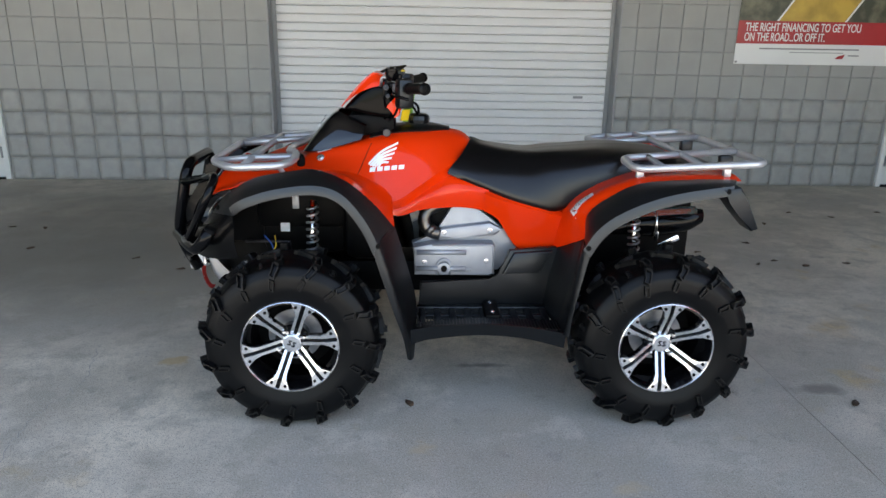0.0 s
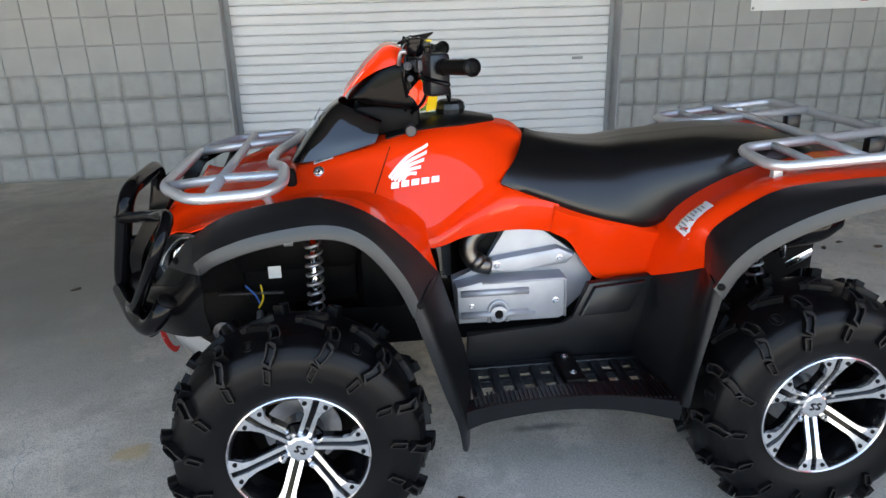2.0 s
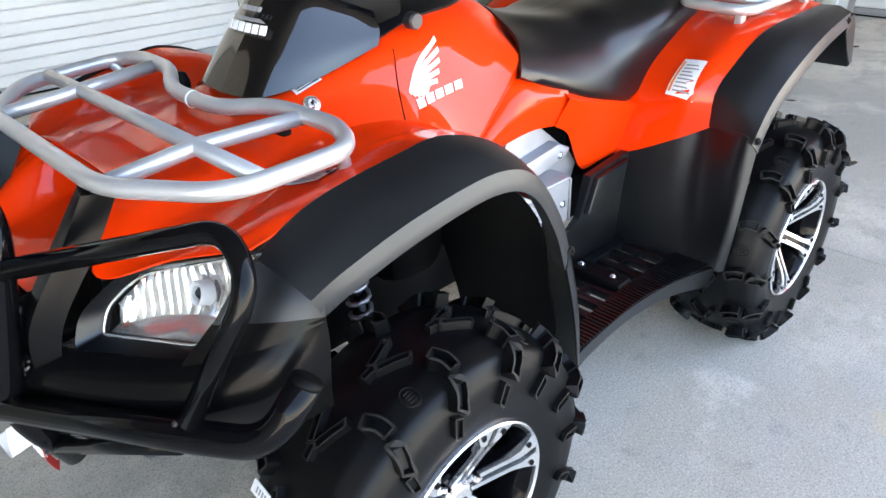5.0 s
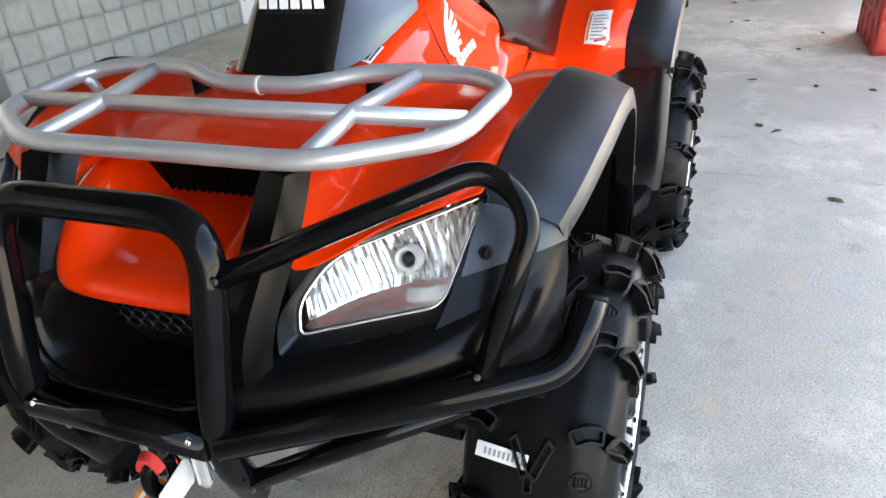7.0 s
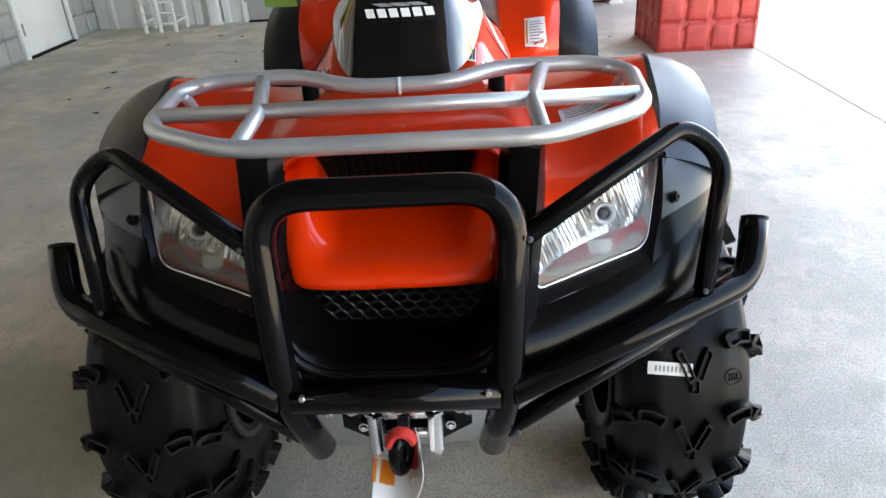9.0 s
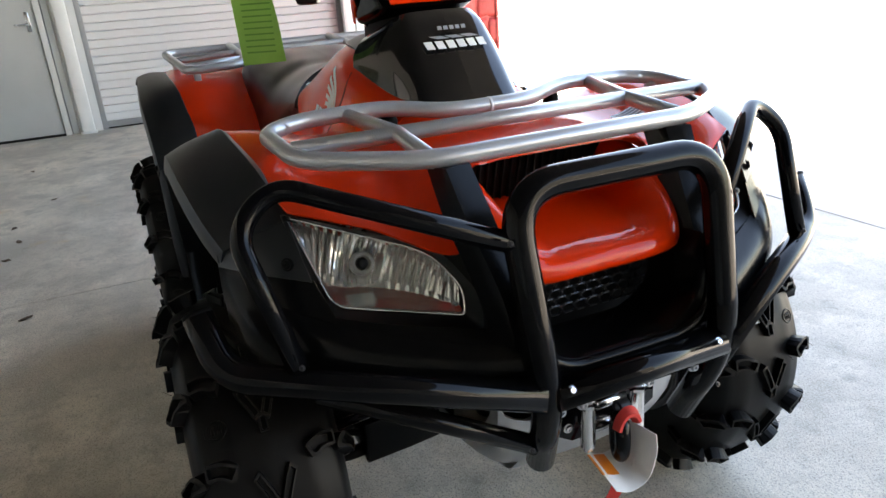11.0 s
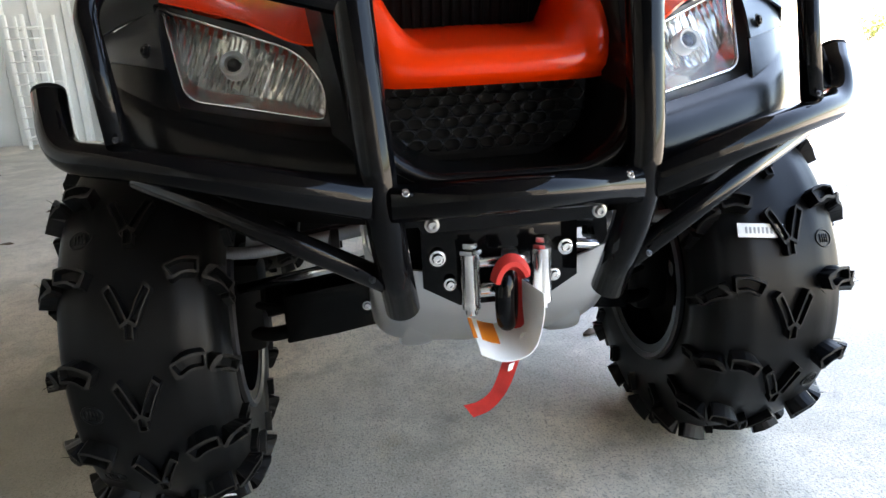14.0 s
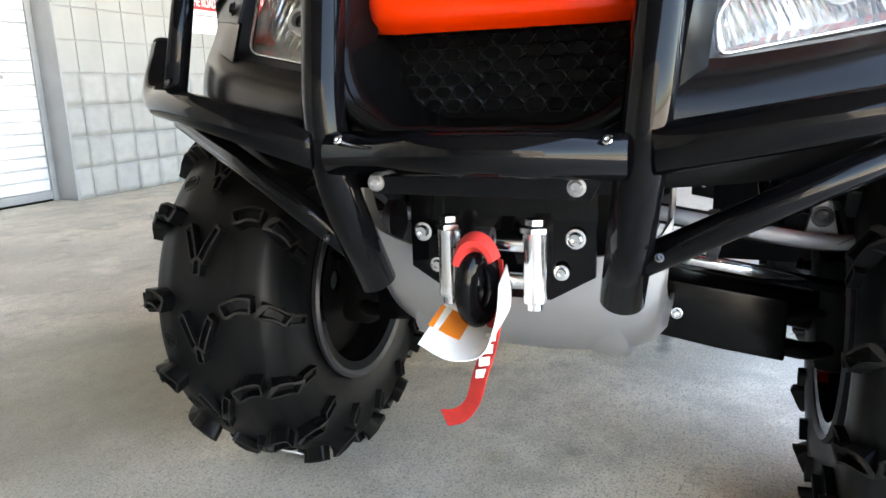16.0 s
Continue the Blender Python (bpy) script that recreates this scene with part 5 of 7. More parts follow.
            bowl = max(0.0, 1 - math.hypot(p.y - bulb.y, p.z - bulb.z) / 0.043)
            deep += 0.3 * bowl * across
            cols.append(bm.verts.new(p + back * deep + Vector((saw, 0, 0))))
        grid.append(cols)
    for a, b in zip(grid, grid[1:]):
        for j in range(9):
            bm.faces.new((a[j], a[j + 1], b[j + 1], b[j]))
    part("reflector", bm, REFLECT, hl, "fluted chrome reflector", smooth=False)
    rim_bm = bmesh.new()
    tube(rim_bm, [q.lerp(sum(lens_edge, Vector()) / count, 0.02) + Vector((0.004, 0, 0)) for q in lens_edge], 0.0022, 6, closed=True)
    part("lens_rim", rim_bm, REFLECT, hl, "bright moulded rim of the lens")
    fw = Vector((-0.93, 0.05 * _sd, 0.36)).normalized()
    turn = Matrix.Translation(bulb) @ fw.to_track_quat("Z", "Y").to_matrix().to_4x4()
    bm = bmesh.new()
    lathe([(0.0175, -0.012), (0.0175, 0.006), (0.0155, 0.009), (0.0115, 0.007), (0.0105, -0.012)], 24, "z", bm=bm, closed=True)
    bmesh.ops.transform(bm, matrix=turn, verts=bm.verts)
    part("bulb_shield", bm, WHITE, hl, "pale ring round the bulb")
    bm = bmesh.new()
    lathe([(0.0085, -0.012), (0.0085, 0.002), (0.005, 0.006), (0.001, 0.007)], 16, "z", bm=bm)
    bmesh.ops.transform(bm, matrix=turn, verts=bm.verts)
    part("bulb", bm, STEEL, hl)
    mid = sum(lens_edge, Vector()) / count
    bm = bmesh.new()
    rings = []
    for k in range(5):
        t = k / 4
        rings.append([bm.verts.new(p.lerp(mid, t * 0.9) + Vector((0.003, 0, 0)) + Vector((-0.76, 0.12 * _sd, 0.64)) * 0.008 * math.sin(t * 1.57)) for p in lens_edge])
    for a, b in zip(rings, rings[1:]):
        for i in range(count):
            bm.faces.new((a[i], a[(i + 1) % count], b[(i + 1) % count], b[i]))
    bm.faces.new(rings[-1])
    bmesh.ops.recalc_face_normals(bm, faces=bm.faces[:])
    lens = part("lens", bm, LENS, hl, "clear plastic lens")
    lens.visible_shadow = False

# tray behind the guard, with honeycomb mesh
TRAY = [[(x, s * y, z) for s, y, z in ((-1, 0.155 - k, 0.735), (-1, 0.150 - k, 0.675), (-1, 0.135 - k, 0.632), (-1, 0.095 - k, 0.607), (-1, 0.05, 0.603), (1, 0.05, 0.603),
                                       (1, 0.095 - k, 0.607), (1, 0.135 - k, 0.632), (1, 0.150 - k, 0.675), (1, 0.155 - k, 0.735))] for x, k in ((-1.108, 0.0), (-1.098, 0.008), (-1.05, 0.016), (-1.00, 0.022))]
for _q in TRAY[1:]:
    for _k, _p in enumerate(_q):
        _q[_k] = (_p[0] + 0.10 * max(0, _p[2] - 0.62), _p[1], _p[2] + 0.006)
TRAY[0] = [(x + 0.35 * max(0, z - 0.66), y, z) for x, y, z in TRAY[0]]
part("tray", sheet(TRAY, 14, 40, 0.004), BLACK_SHADE, quad, "black plastic tray below the nose")
part("tray_rim", tubes([spline([(x - 0.002, y, z) for x, y, z in TRAY[0]], 48)], 0.0085, 10), BLACK_SHADE, quad, "rounded rim of the black tray")
part("lower_panel", sheet([[(-1.112, -0.16, 0.605), (-1.115, 0, 0.600), (-1.112, 0.16, 0.605)], [(-1.09, -0.16, 0.55), (-1.092, 0, 0.55), (-1.09, 0.16, 0.55)]], 8, 12, 0.004), BLACK_SHADE, quad)
part("tray_back", box((-0.98, 0, 0.676), (0.008, 0.36, 0.125)), DARK, quad, smooth=False)
hexm = bmesh.new()
for _r in range(7):
    for _q in range(11):
        _y, _z = -0.115 + _q * 0.023 + (0.0115 if _r % 2 else 0), 0.628 + _r * 0.0135
        if abs(_y) < 0.118:
            tube(hexm, [(-0.993, _y + 0.0125 * math.cos(a), _z + 0.0085 * math.sin(a)) for a in (math.pi / 3 * k for k in range(6))], 0.0018, 4, closed=True)
part("honeycomb_mesh", hexm, BLACKP, quad, "black honeycomb radiator mesh", smooth=False)

# front rack -------------------------------------------------------------
frack = new("front_rack")
frack.parent = quad
frack["label"] = "silver painted tubular front luggage rack"
half = [(-0.965, -0.225, 0.886), (-0.868, -0.375, 0.890), (-0.690, -0.388, 0.900), (-0.655, -0.325, 0.908), (-0.668, -0.170, 0.912), (-0.715, -0.085, 0.900)]
loop = half + [(x, -y, z) for x, y, z in half[::-1]]
bm = bmesh.new()
_closed = fillet([loop[-1]] + loop + [loop[0]], 0.05, 6)[1:-1]
tube(bm, _closed, 0.0135, 12, closed=True)
part("outer_rail", bm, SILVER, frack)
for _sd in (-1, 1):
    part("bar", tubes([[(-0.962, 0.215 * _sd, 0.884), (-0.822, 0.212 * _sd, 0.898), (-0.652, 0.245 * _sd, 0.908)]], 0.0125), SILVER, frack)
    part("foot", tubes([fillet([(-0.70, 0.378 * _sd, 0.895), (-0.69, 0.372 * _sd, 0.885), (-0.682, 0.365 * _sd, 0.858)], 0.008)], 0.010, 8), SILVER, frack)
    part("foot_plate", box((-0.682, 0.365 * _sd, 0.860), (0.05, 0.032, 0.006), 0.002), BLACKP, frack)
    part("front_foot", box((-0.958, 0.190 * _sd, 0.869), (0.030, 0.034, 0.012), 0.004), BLACKP, frack)
    part("rear_foot", lathe([(0.015, 0.86), (0.015, 0.888), (0.010, 0.902), (0.006, 0.905)], 16, "z", (-0.655, 0.165 * _sd, 0)), DARK, frack)
part("cross_rail", tubes([[(-0.822, -0.372, 0.897), (-0.822, 0.372, 0.897)]], 0.0125), SILVER, frack)
part("clip", lathe([(0.0150, -0.0025), (0.0155, 0), (0.0150, 0.0025), (0.0138, 0.0025), (0.0138, -0.0025)], 16, "y", (-0.716, 0.0, 0.899), closed=True), WHITE, frack)

# rear rack ---------------------------------------------------------------
rrack = new("rear_rack")
rrack.parent = quad
rrack["label"] = "silver painted tubular rear luggage rack"
part("outer_rail", tubes([fillet([(0.985, -0.19, 0.936), (0.545, -0.20, 0.908), (0.545, -0.388, 0.900), (0.995, -0.425, 0.930), (0.995, 0.425, 0.930),
                                  (0.545, 0.388, 0.900), (0.545, 0.20, 0.908), (0.985, 0.19, 0.936)], 0.055)], 0.0135), SILVER, rrack)
for _sd in (-1, 1):
    part("link", tubes([[(0.645, 0.198 * _sd, 0.914), (0.645, 0.396 * _sd, 0.907)]], 0.0105), SILVER, rrack)
    part("foot", box((0.865, 0.400 * _sd, 0.897), (0.026, 0.02, 0.035), 0.003), SILVER, rrack)
    part("foot", box((0.57, 0.360 * _sd, 0.878), (0.026, 0.02, 0.030), 0.003), SILVER, rrack)
    part("bracket", box((0.945, 0.20 * _sd, 0.897), (0.05, 0.03, 0.05), 0.006), BLACKP, rrack)
part("cross_rail", tubes([[(0.775, -0.405, 0.916), (0.775, -0.19, 0.925), (0.775, 0.19, 0.925), (0.775, 0.405, 0.916)]], 0.0115), SILVER, rrack)

# seat --------------------------------------------------------------------
seat = []
seat.append([(0.00, 0, 0.948), (-0.015, -0.045, 0.940), (-0.055, -0.150, 0.902), (-0.104, -0.204, 0.853), (-0.095, -0.19, 0.842)])
seat.append([(0.05, 0, 0.930), (0.045, -0.08, 0.920), (0.020, -0.175, 0.868), (0.000, -0.214, 0.812), (0.01, -0.19, 0.802)])
seat.append([(0.13, 0, 0.914), (0.13, -0.10, 0.906), (0.125, -0.188, 0.846), (0.115, -0.224, 0.766), (0.12, -0.20, 0.756)])
seat.append([(0.22, 0, 0.906), (0.22, -0.11, 0.898), (0.22, -0.195, 0.836), (0.220, -0.230, 0.735), (0.22, -0.20, 0.725)])
seat.append([(0.30, 0, 0.914), (0.30, -0.12, 0.906), (0.30, -0.200, 0.845), (0.300, -0.226, 0.718), (0.30, -0.20, 0.708)])
seat.append([(0.38, 0, 0.920), (0.38, -0.12, 0.911), (0.38, -0.202, 0.862), (0.385, -0.222, 0.752), (0.38, -0.20, 0.742)])
seat.append([(0.50, 0, 0.928), (0.50, -0.12, 0.922), (0.50, -0.200, 0.893), (0.50, -0.222, 0.815), (0.50, -0.20, 0.805)])
seat.append([(0.62, 0, 0.928), (0.62, -0.12, 0.922), (0.62, -0.185, 0.905), (0.62, -0.210, 0.858), (0.62, -0.185, 0.850)])
seat.append([(0.74, 0, 0.914), (0.74, -0.11, 0.909), (0.74, -0.165, 0.892), (0.74, -0.180, 0.870), (0.74, -0.16, 0.865)])
seat.append([(0.80, 0, 0.893), (0.80, -0.09, 0.890), (0.80, -0.13, 0.882), (0.80, -0.145, 0.872), (0.80, -0.12, 0.868)])
part("seat", sheet(seat, 44, 28, 0.006, True), VINYL, quad, "long black vinyl saddle", sharp=70)

# shield, pod and handlebar -------------------------------------------------
shield = []
shield.append([(-0.662, 0, 0.898), (-0.656, -0.075, 0.900), (-0.635, -0.098, 0.903), (-0.56, -0.124, 0.918), (-0.43, -0.148, 0.958)])
shield.append([(-0.617, 0, 0.962), (-0.608, -0.072, 0.962), (-0.585, -0.096, 0.962), (-0.53, -0.118, 0.966), (-0.42, -0.142, 0.980)])
shield.append([(-0.558, 0, 1.030), (-0.550, -0.066, 1.030), (-0.530, -0.086, 1.027), (-0.48, -0.104, 1.018), (-0.415, -0.128, 0.998)])
shield.append([(-0.525, 0, 1.055), (-0.518, -0.060, 1.053), (-0.500, -0.078, 1.046), (-0.46, -0.092, 1.030), (-0.41, -0.115, 1.008)])
part("shield", sheet(shield, 24, 28, 0.003, True), SMOKE, quad, "glossy black front shield", sharp=60)


def on_shield(up, across, w, h, material, name="lettering_bar", skew=0.0):
    """A thin print on the shield's front face: up along the slope, across towards -y."""
    t = Vector((0.55, 0, 0.83))
    c0 = Vector((-0.6625, 0, 0.898)) + t.normalized() * up + Vector((-0.0035, 0, 0.002))
    pts = []
    for dy, du in ((-w / 2 - skew, -h / 2), (w / 2 - skew, -h / 2), (w / 2 + skew, h / 2), (-w / 2 + skew, h / 2)):
        pts.append(c0 + Vector((0.02 * ((across + dy) / 0.075) ** 2 * 0.35, across + dy, 0)) + t.normalized() * du)
    part(name, poly(pts, (0.0025, 0, 0.0)), material, quad, smooth=False)


for _i in range(6):
    on_shield(0.118, -0.052 + _i * 0.021, 0.015, 0.016, WHITE, "lettering_bar", 0.002)
for _i in range(5):
    on_shield(0.152, -0.024 + _i * 0.012, 0.008, 0.008, GREY)
for _i in range(3):
    on_shield(0.133, -0.03 + _i * 0.03, 0.024, 0.006, GREY, "lettering_bar", 0.008)

POD = [(-0.502, 1.064), (-0.455, 1.112), (-0.39, 1.160), (-0.325, 1.155), (-0.292, 1.085), (-0.300, 1.030), (-0.42, 1.040)]
part("headlamp_pod", solid([[(x * k - 0.39 * (1 - k), y, z * k + 1.09 * (1 - k)) for x, z in POD]
                            for y, k in ((-0.100, 0.62), (-0.094, 0.86), (-0.07, 0.98), (-0.03, 1), (0.03, 1), (0.07, 0.98), (0.094, 0.86), (0.100, 0.62))], 28, 28), PODB, quad, "gloss black instrument pod")
PODT = [[(-0.505, y, 1.072), (-0.475, y * 1.02, 1.110), (-0.43, y * 1.02, 1.160), (-0.383, y * 0.9, 1.196), (-0.335, y * 0.85, 1.178)] for y in (-0.088, -0.05, 0, 0.05, 0.088)]
part("pod_cover", sheet(PODT, 18, 18, 0.004), RED, quad, "glossy red pod cover")
PODS = [[(-0.488, -0.088, 1.092), (-0.445, -0.101, 1.122), (-0.40, -0.103, 1.143), (-0.34, -0.094, 1.156)],
        [(-0.47, -0.090, 1.110), (-0.43, -0.096, 1.140), (-0.39, -0.096, 1.164), (-0.337, -0.086, 1.166)],
        [(-0.43, -0.088, 1.160), (-0.405, -0.084, 1.180), (-0.38, -0.079, 1.194), (-0.335, -0.075, 1.178)]]
PODR = [[(-0.338, -0.098, 1.076), (-0.322, -0.099, 1.062), (-0.306, -0.096, 1.034)], [(-0.320, -0.100, 1.096), (-0.305, -0.099, 1.074), (-0.292, -0.094, 1.044)],
        [(-0.303, -0.096, 1.112), (-0.292, -0.094, 1.092), (-0.283, -0.086, 1.070)]]
for _sd in (-1, 1):
    part("pod_side", sheet(PODS if _sd < 0 else [mir(q) for q in PODS], 12, 14, 0.003, flip=_sd > 0), RED, quad, "glossy red pod side")
    part("pod_rear", sheet(PODR if _sd < 0 else [mir(q) for q in PODR], 8, 8, 0.004, flip=_sd > 0), RED, quad, "glossy red pod trim")
part("handlebar", tubes([fillet([(-0.196, -0.326, 1.158), (-0.262, -0.19, 1.150), (-0.315, -0.09, 1.115), (-0.315, 0.09, 1.115), (-0.262, 0.19, 1.150), (-0.196, 0.326, 1.158)], 0.04)], 0.011), GLOSSB, quad, "black steel handlebar")
part("steering_stem", tubes([[(-0.37, 0, 0.90), (-0.315, 0, 1.12)]], 0.022), DARK, quad)
for _sd in (-1, 1):
    a, b = V((-0.250, 0.212 * _sd, 1.152)), V((-0.194, 0.328 * _sd, 1.160))
    _rr = [0.0175 + (0.0015 if k % 2 else 0) for k in range(20)]
    _rr[-1], _rr[-2], _rr[0] = 0.021, 0.022, 0.021
    grip = part("grip", tube(bmesh.new(), [a.lerp(b, k / 19) for k in range(20)], _rr, 18), RUBBER, quad, "ribbed black rubber grip")
    part("grip_end", bolt(b, b - a, 0.009, 0.004), DARK, grip)
    sw = part("switch_box", box((-0.268, 0.182 * _sd, 1.132), (0.060, 0.048, 0.104), 0.010, Matrix.Rotation(radians(25 * -_sd), 4, "Z")), BLACKP, quad, "black handlebar switch housing")
    part("button", box((-0.292, 0.195 * _sd, 1.16), (0.012, 0.014, 0.010), 0.003), DARK, sw)
    part("lever", tubes([fillet([(-0.30, 0.16 * _sd, 1.135), (-0.315, 0.20 * _sd, 1.13), (-0.255, 0.34 * _sd, 1.125)], 0.03)], 0.006, 8), GLOSSB, quad, "black brake lever")
    part("perch", box((-0.295, 0.13 * _sd, 1.15), (0.035, 0.05, 0.035), 0.006), STEEL, quad)
res = part("brake_reservoir", lathe([(0.012, 1.172), (0.022, 1.180), (0.025, 1.188), (0.025, 1.206), (0.027, 1.208), (0.027, 1.216), (0.020, 1.219), (0.001, 1.219)], 14, "z", (-0.315, -0.120, 0)), GLOSSB, quad, "black brake fluid reservoir")
part("lid_screw", bolt((-0.326, -0.120, 1.219), (0, 0, 1), 0.003, 0.002), BOLTM, res)
part("lid_screw", bolt((-0.304, -0.120, 1.219), (0, 0, 1), 0.003, 0.002), BOLTM, res)
part("mirror_boss", lathe([(0.009, 1.16), (0.009, 1.196), (0.006, 1.20)], 10, "z", (-0.285, -0.155, 0)), GLOSSB, quad)
part("gauge_wing", poly([(-0.358, -0.085, 1.206), (-0.33, -0.095, 1.222), (-0.285, -0.09, 1.226), (-0.262, -0.07, 1.230), (-0.285, -0.06, 1.214), (-0.345, -0.06, 1.206)], (0, 0.01, -0.006), 0.001), BLACKP, quad)
part("hose_joint", tubes([fillet([(-0.335, -0.118, 1.185), (-0.352, -0.112, 1.185), (-0.358, -0.105, 1.150)], 0.012)], 0.006, 8), BOLTM, quad)
part("hose_joint", bolt((-0.336, -0.135, 1.150), (-0.3, -0.9, 0.1), 0.008, 0.007), STEEL, quad)
part("hose_joint", bolt((-0.330, -0.130, 1.118), (-0.3, -0.9, 0.1), 0.006, 0.006), STEEL, quad)
part("display_hood", box((-0.305, 0.0, 1.190), (0.075, 0.12, 0.030), 0.010, Matrix.Rotation(radians(-25), 4, "Y")), BLACKP, quad)
part("bar_clamp", box((-0.315, 0, 1.135), (0.05, 0.10, 0.05), 0.008), STEEL, quad)
part("warning_label", box((-0.275, -0.075, 1.208), (0.016, 0.016, 0.006), 0.002), YELLOW, quad, "yellow switch cover")
part("starter_button", box((-0.262, -0.115, 1.175), (0.016, 0.016, 0.022), 0.003), DARK, quad)
for _q in ([(-0.33, -0.10, 1.21), (-0.345, -0.115, 1.13), (-0.34, -0.09, 1.05), (-0.36, -0.06, 0.98)], [(-0.32, -0.06, 1.22), (-0.35, -0.09, 1.16), (-0.335, -0.10, 1.08), (-0.35, -0.05, 1.0)],
           [(-0.28, -0.16, 1.12), (-0.30, -0.14, 1.06), (-0.33, -0.08, 1.02)], [(-0.255, -0.17, 1.10), (-0.235, -0.10, 1.075), (-0.22, -0.04, 1.045)],
           [(-0.33, 0.10, 1.21), (-0.345, 0.115, 1.13), (-0.34, 0.09, 1.05), (-0.36, 0.06, 0.98)]):
    part("cable", tubes([spline(_q, 16)], 0.0045, 8), GLOSSB, quad)
part("key_tag", sheet([[(-0.278, -0.04, 1.058), (-0.248, -0.01, 1.058)], [(-0.285, -0.045, 1.018), (-0.255, -0.012, 1.018)]], 6, 5, 0.002), YELLOW, quad, "yellow paper key tag")
part("meter_base", box((-0.395, 0, 1.005), (0.18, 0.17, 0.085), 0.02), DARK, quad)
part("tank_top_panel", sheet([[(-0.40, 0, 0.975), (-0.40, -0.06, 0.972), (-0.40, -0.115, 0.958)], [(-0.30, 0, 0.998), (-0.30, -0.055, 0.994), (-0.30, -0.100, 0.978)],
                              [(-0.18, 0, 1.004), (-0.18, -0.045, 0.999), (-0.18, -0.085, 0.984)], [(-0.095, 0, 0.990), (-0.095, -0.02, 0.988), (-0.095, -0.035, 0.984)]], 18, 14, 0.005, True),
     BLACKP, quad, "black tank top panel")
part("fuel_cap", lathe([(0.034, 0.998), (0.040, 1.005), (0.043, 1.020), (0.040, 1.034), (0.030, 1.042), (0.001, 1.044)], 12, "z", (-0.214, 0, 0)), BLACKP, quad, "black screw fuel cap", smooth=False)
part("vent_hose", tubes([spline([(-0.214, 0, 1.04), (-0.22, -0.02, 1.075), (-0.25, -0.06, 1.09), (-0.30, -0.07, 1.07)], 14)], 0.005, 8), RUBBER, quad)
part("choke_knob", lathe([(0.016, 0.0), (0.016, -0.018), (0.013, -0.022), (0.004, -0.022)], 18, "y", (-0.335, -0.128, 0.985)), STEEL, quad)
# decals: wing, lettering bar, warning plates -----------------------------------
from mathutils.bvhtree import BVHTree

TANK_TREE = BVHTree.FromBMesh(sheet(tank, 44, 26, 0.003, True, hard=(4, 5)))


def on_tank(x, z, lift=0.0016):
    """A point just above the left side of the tank cover."""
    hit, nrm = TANK_TREE.ray_cast(Vector((x, -1.0, z)), Vector((0, 1, 0)))[:2]
    return hit + (nrm if nrm.y < 0 else -nrm) * lift


def decal(name, low, high, material, label=""):
    """A printed strip between two lines of (x, z), on both sides of the tank."""
    n = 12
    lo, hi = spline([(x, 0, z) for x, z in low], n), spline([(x, 0, z) for x, z in high], n)
    for sgn in (1, -1):
        bm = bmesh.new()
        rows = []
        for a, b in zip(lo, hi):
            q = [on_tank(*((a.lerp(b, k / 3)).xz)) for k in range(4)]
            rows.append([bm.verts.new((p.x, p.y * sgn, p.z)) for p in q])
        for r, s in zip(rows, rows[1:]):
            for k in range(3):
                bm.faces.new((r[k], r[k + 1], s[k + 1], s[k]))
        part(name, bm, material, quad, label)


for _rx, _rz, _tx, _tz in ((-0.402, 0.873, -0.291, 0.951), (-0.396, 0.868, -0.296, 0.934), (-0.388, 0.865, -0.304, 0.917), (-0.378, 0.863, -0.314, 0.900), (-0.367, 0.862, -0.326, 0.885)):
    _mx, _mz = (_rx + _tx) / 2 - 0.004, (_rz + _tz) / 2 + 0.006
    decal("wing_feather", [(_rx + 0.003, _rz - 0.002), (_mx + 0.001, _mz - 0.0035), (_tx - 0.002, _tz - 0.0080)], [(_rx, _rz + 0.004), (_mx - 0.003, _mz + 0.0035), (_tx, _tz)], WHITE, "white wing emblem feather")
for _k in range(5):
    _x, _z = -0.397 + _k * 0.0268, 0.8475 + _k * 0.0022
    decal("lettering_bar", [(_x, _z), (_x + 0.0205, _z + 0.0015)], [(_x + 0.002, _z + 0.0150), (_x + 0.0225, _z + 0.0165)], WHITE)
for _sg in (1, -1):
    _seam = [on_tank(x, z, 0.0) for x, z in ((-0.392, 0.945), (-0.402, 0.925), (-0.413, 0.90), (-0.425, 0.872), (-0.438, 0.845), (-0.448, 0.825))]
    part("panel_seam", tubes([spline([(q.x, q.y * _sg, q.z) for q in _seam], 14)], 0.0014, 6), DARK, quad)
for _sg in (1, -1):
    _q = on_tank(-0.583, 0.889, 0.0)
    _plug = part("lock_plug", bolt((_q.x, _q.y * _sg, _q.z), (-0.2, -0.75 * _sg, 0.6), 0.011, 0.008), CHROME, quad, "chrome lock plug in the side panel")
    part("keyway", box((_q.x - 0.0015, (_q.y - 0.0060) * _sg, _q.z + 0.0050), (0.002, 0.003, 0.008), 0), DARK, _plug, smooth=False)
HOOD_TREE = BVHTree.FromBMesh(sheet(hood, 40, 44, 0.003, True))


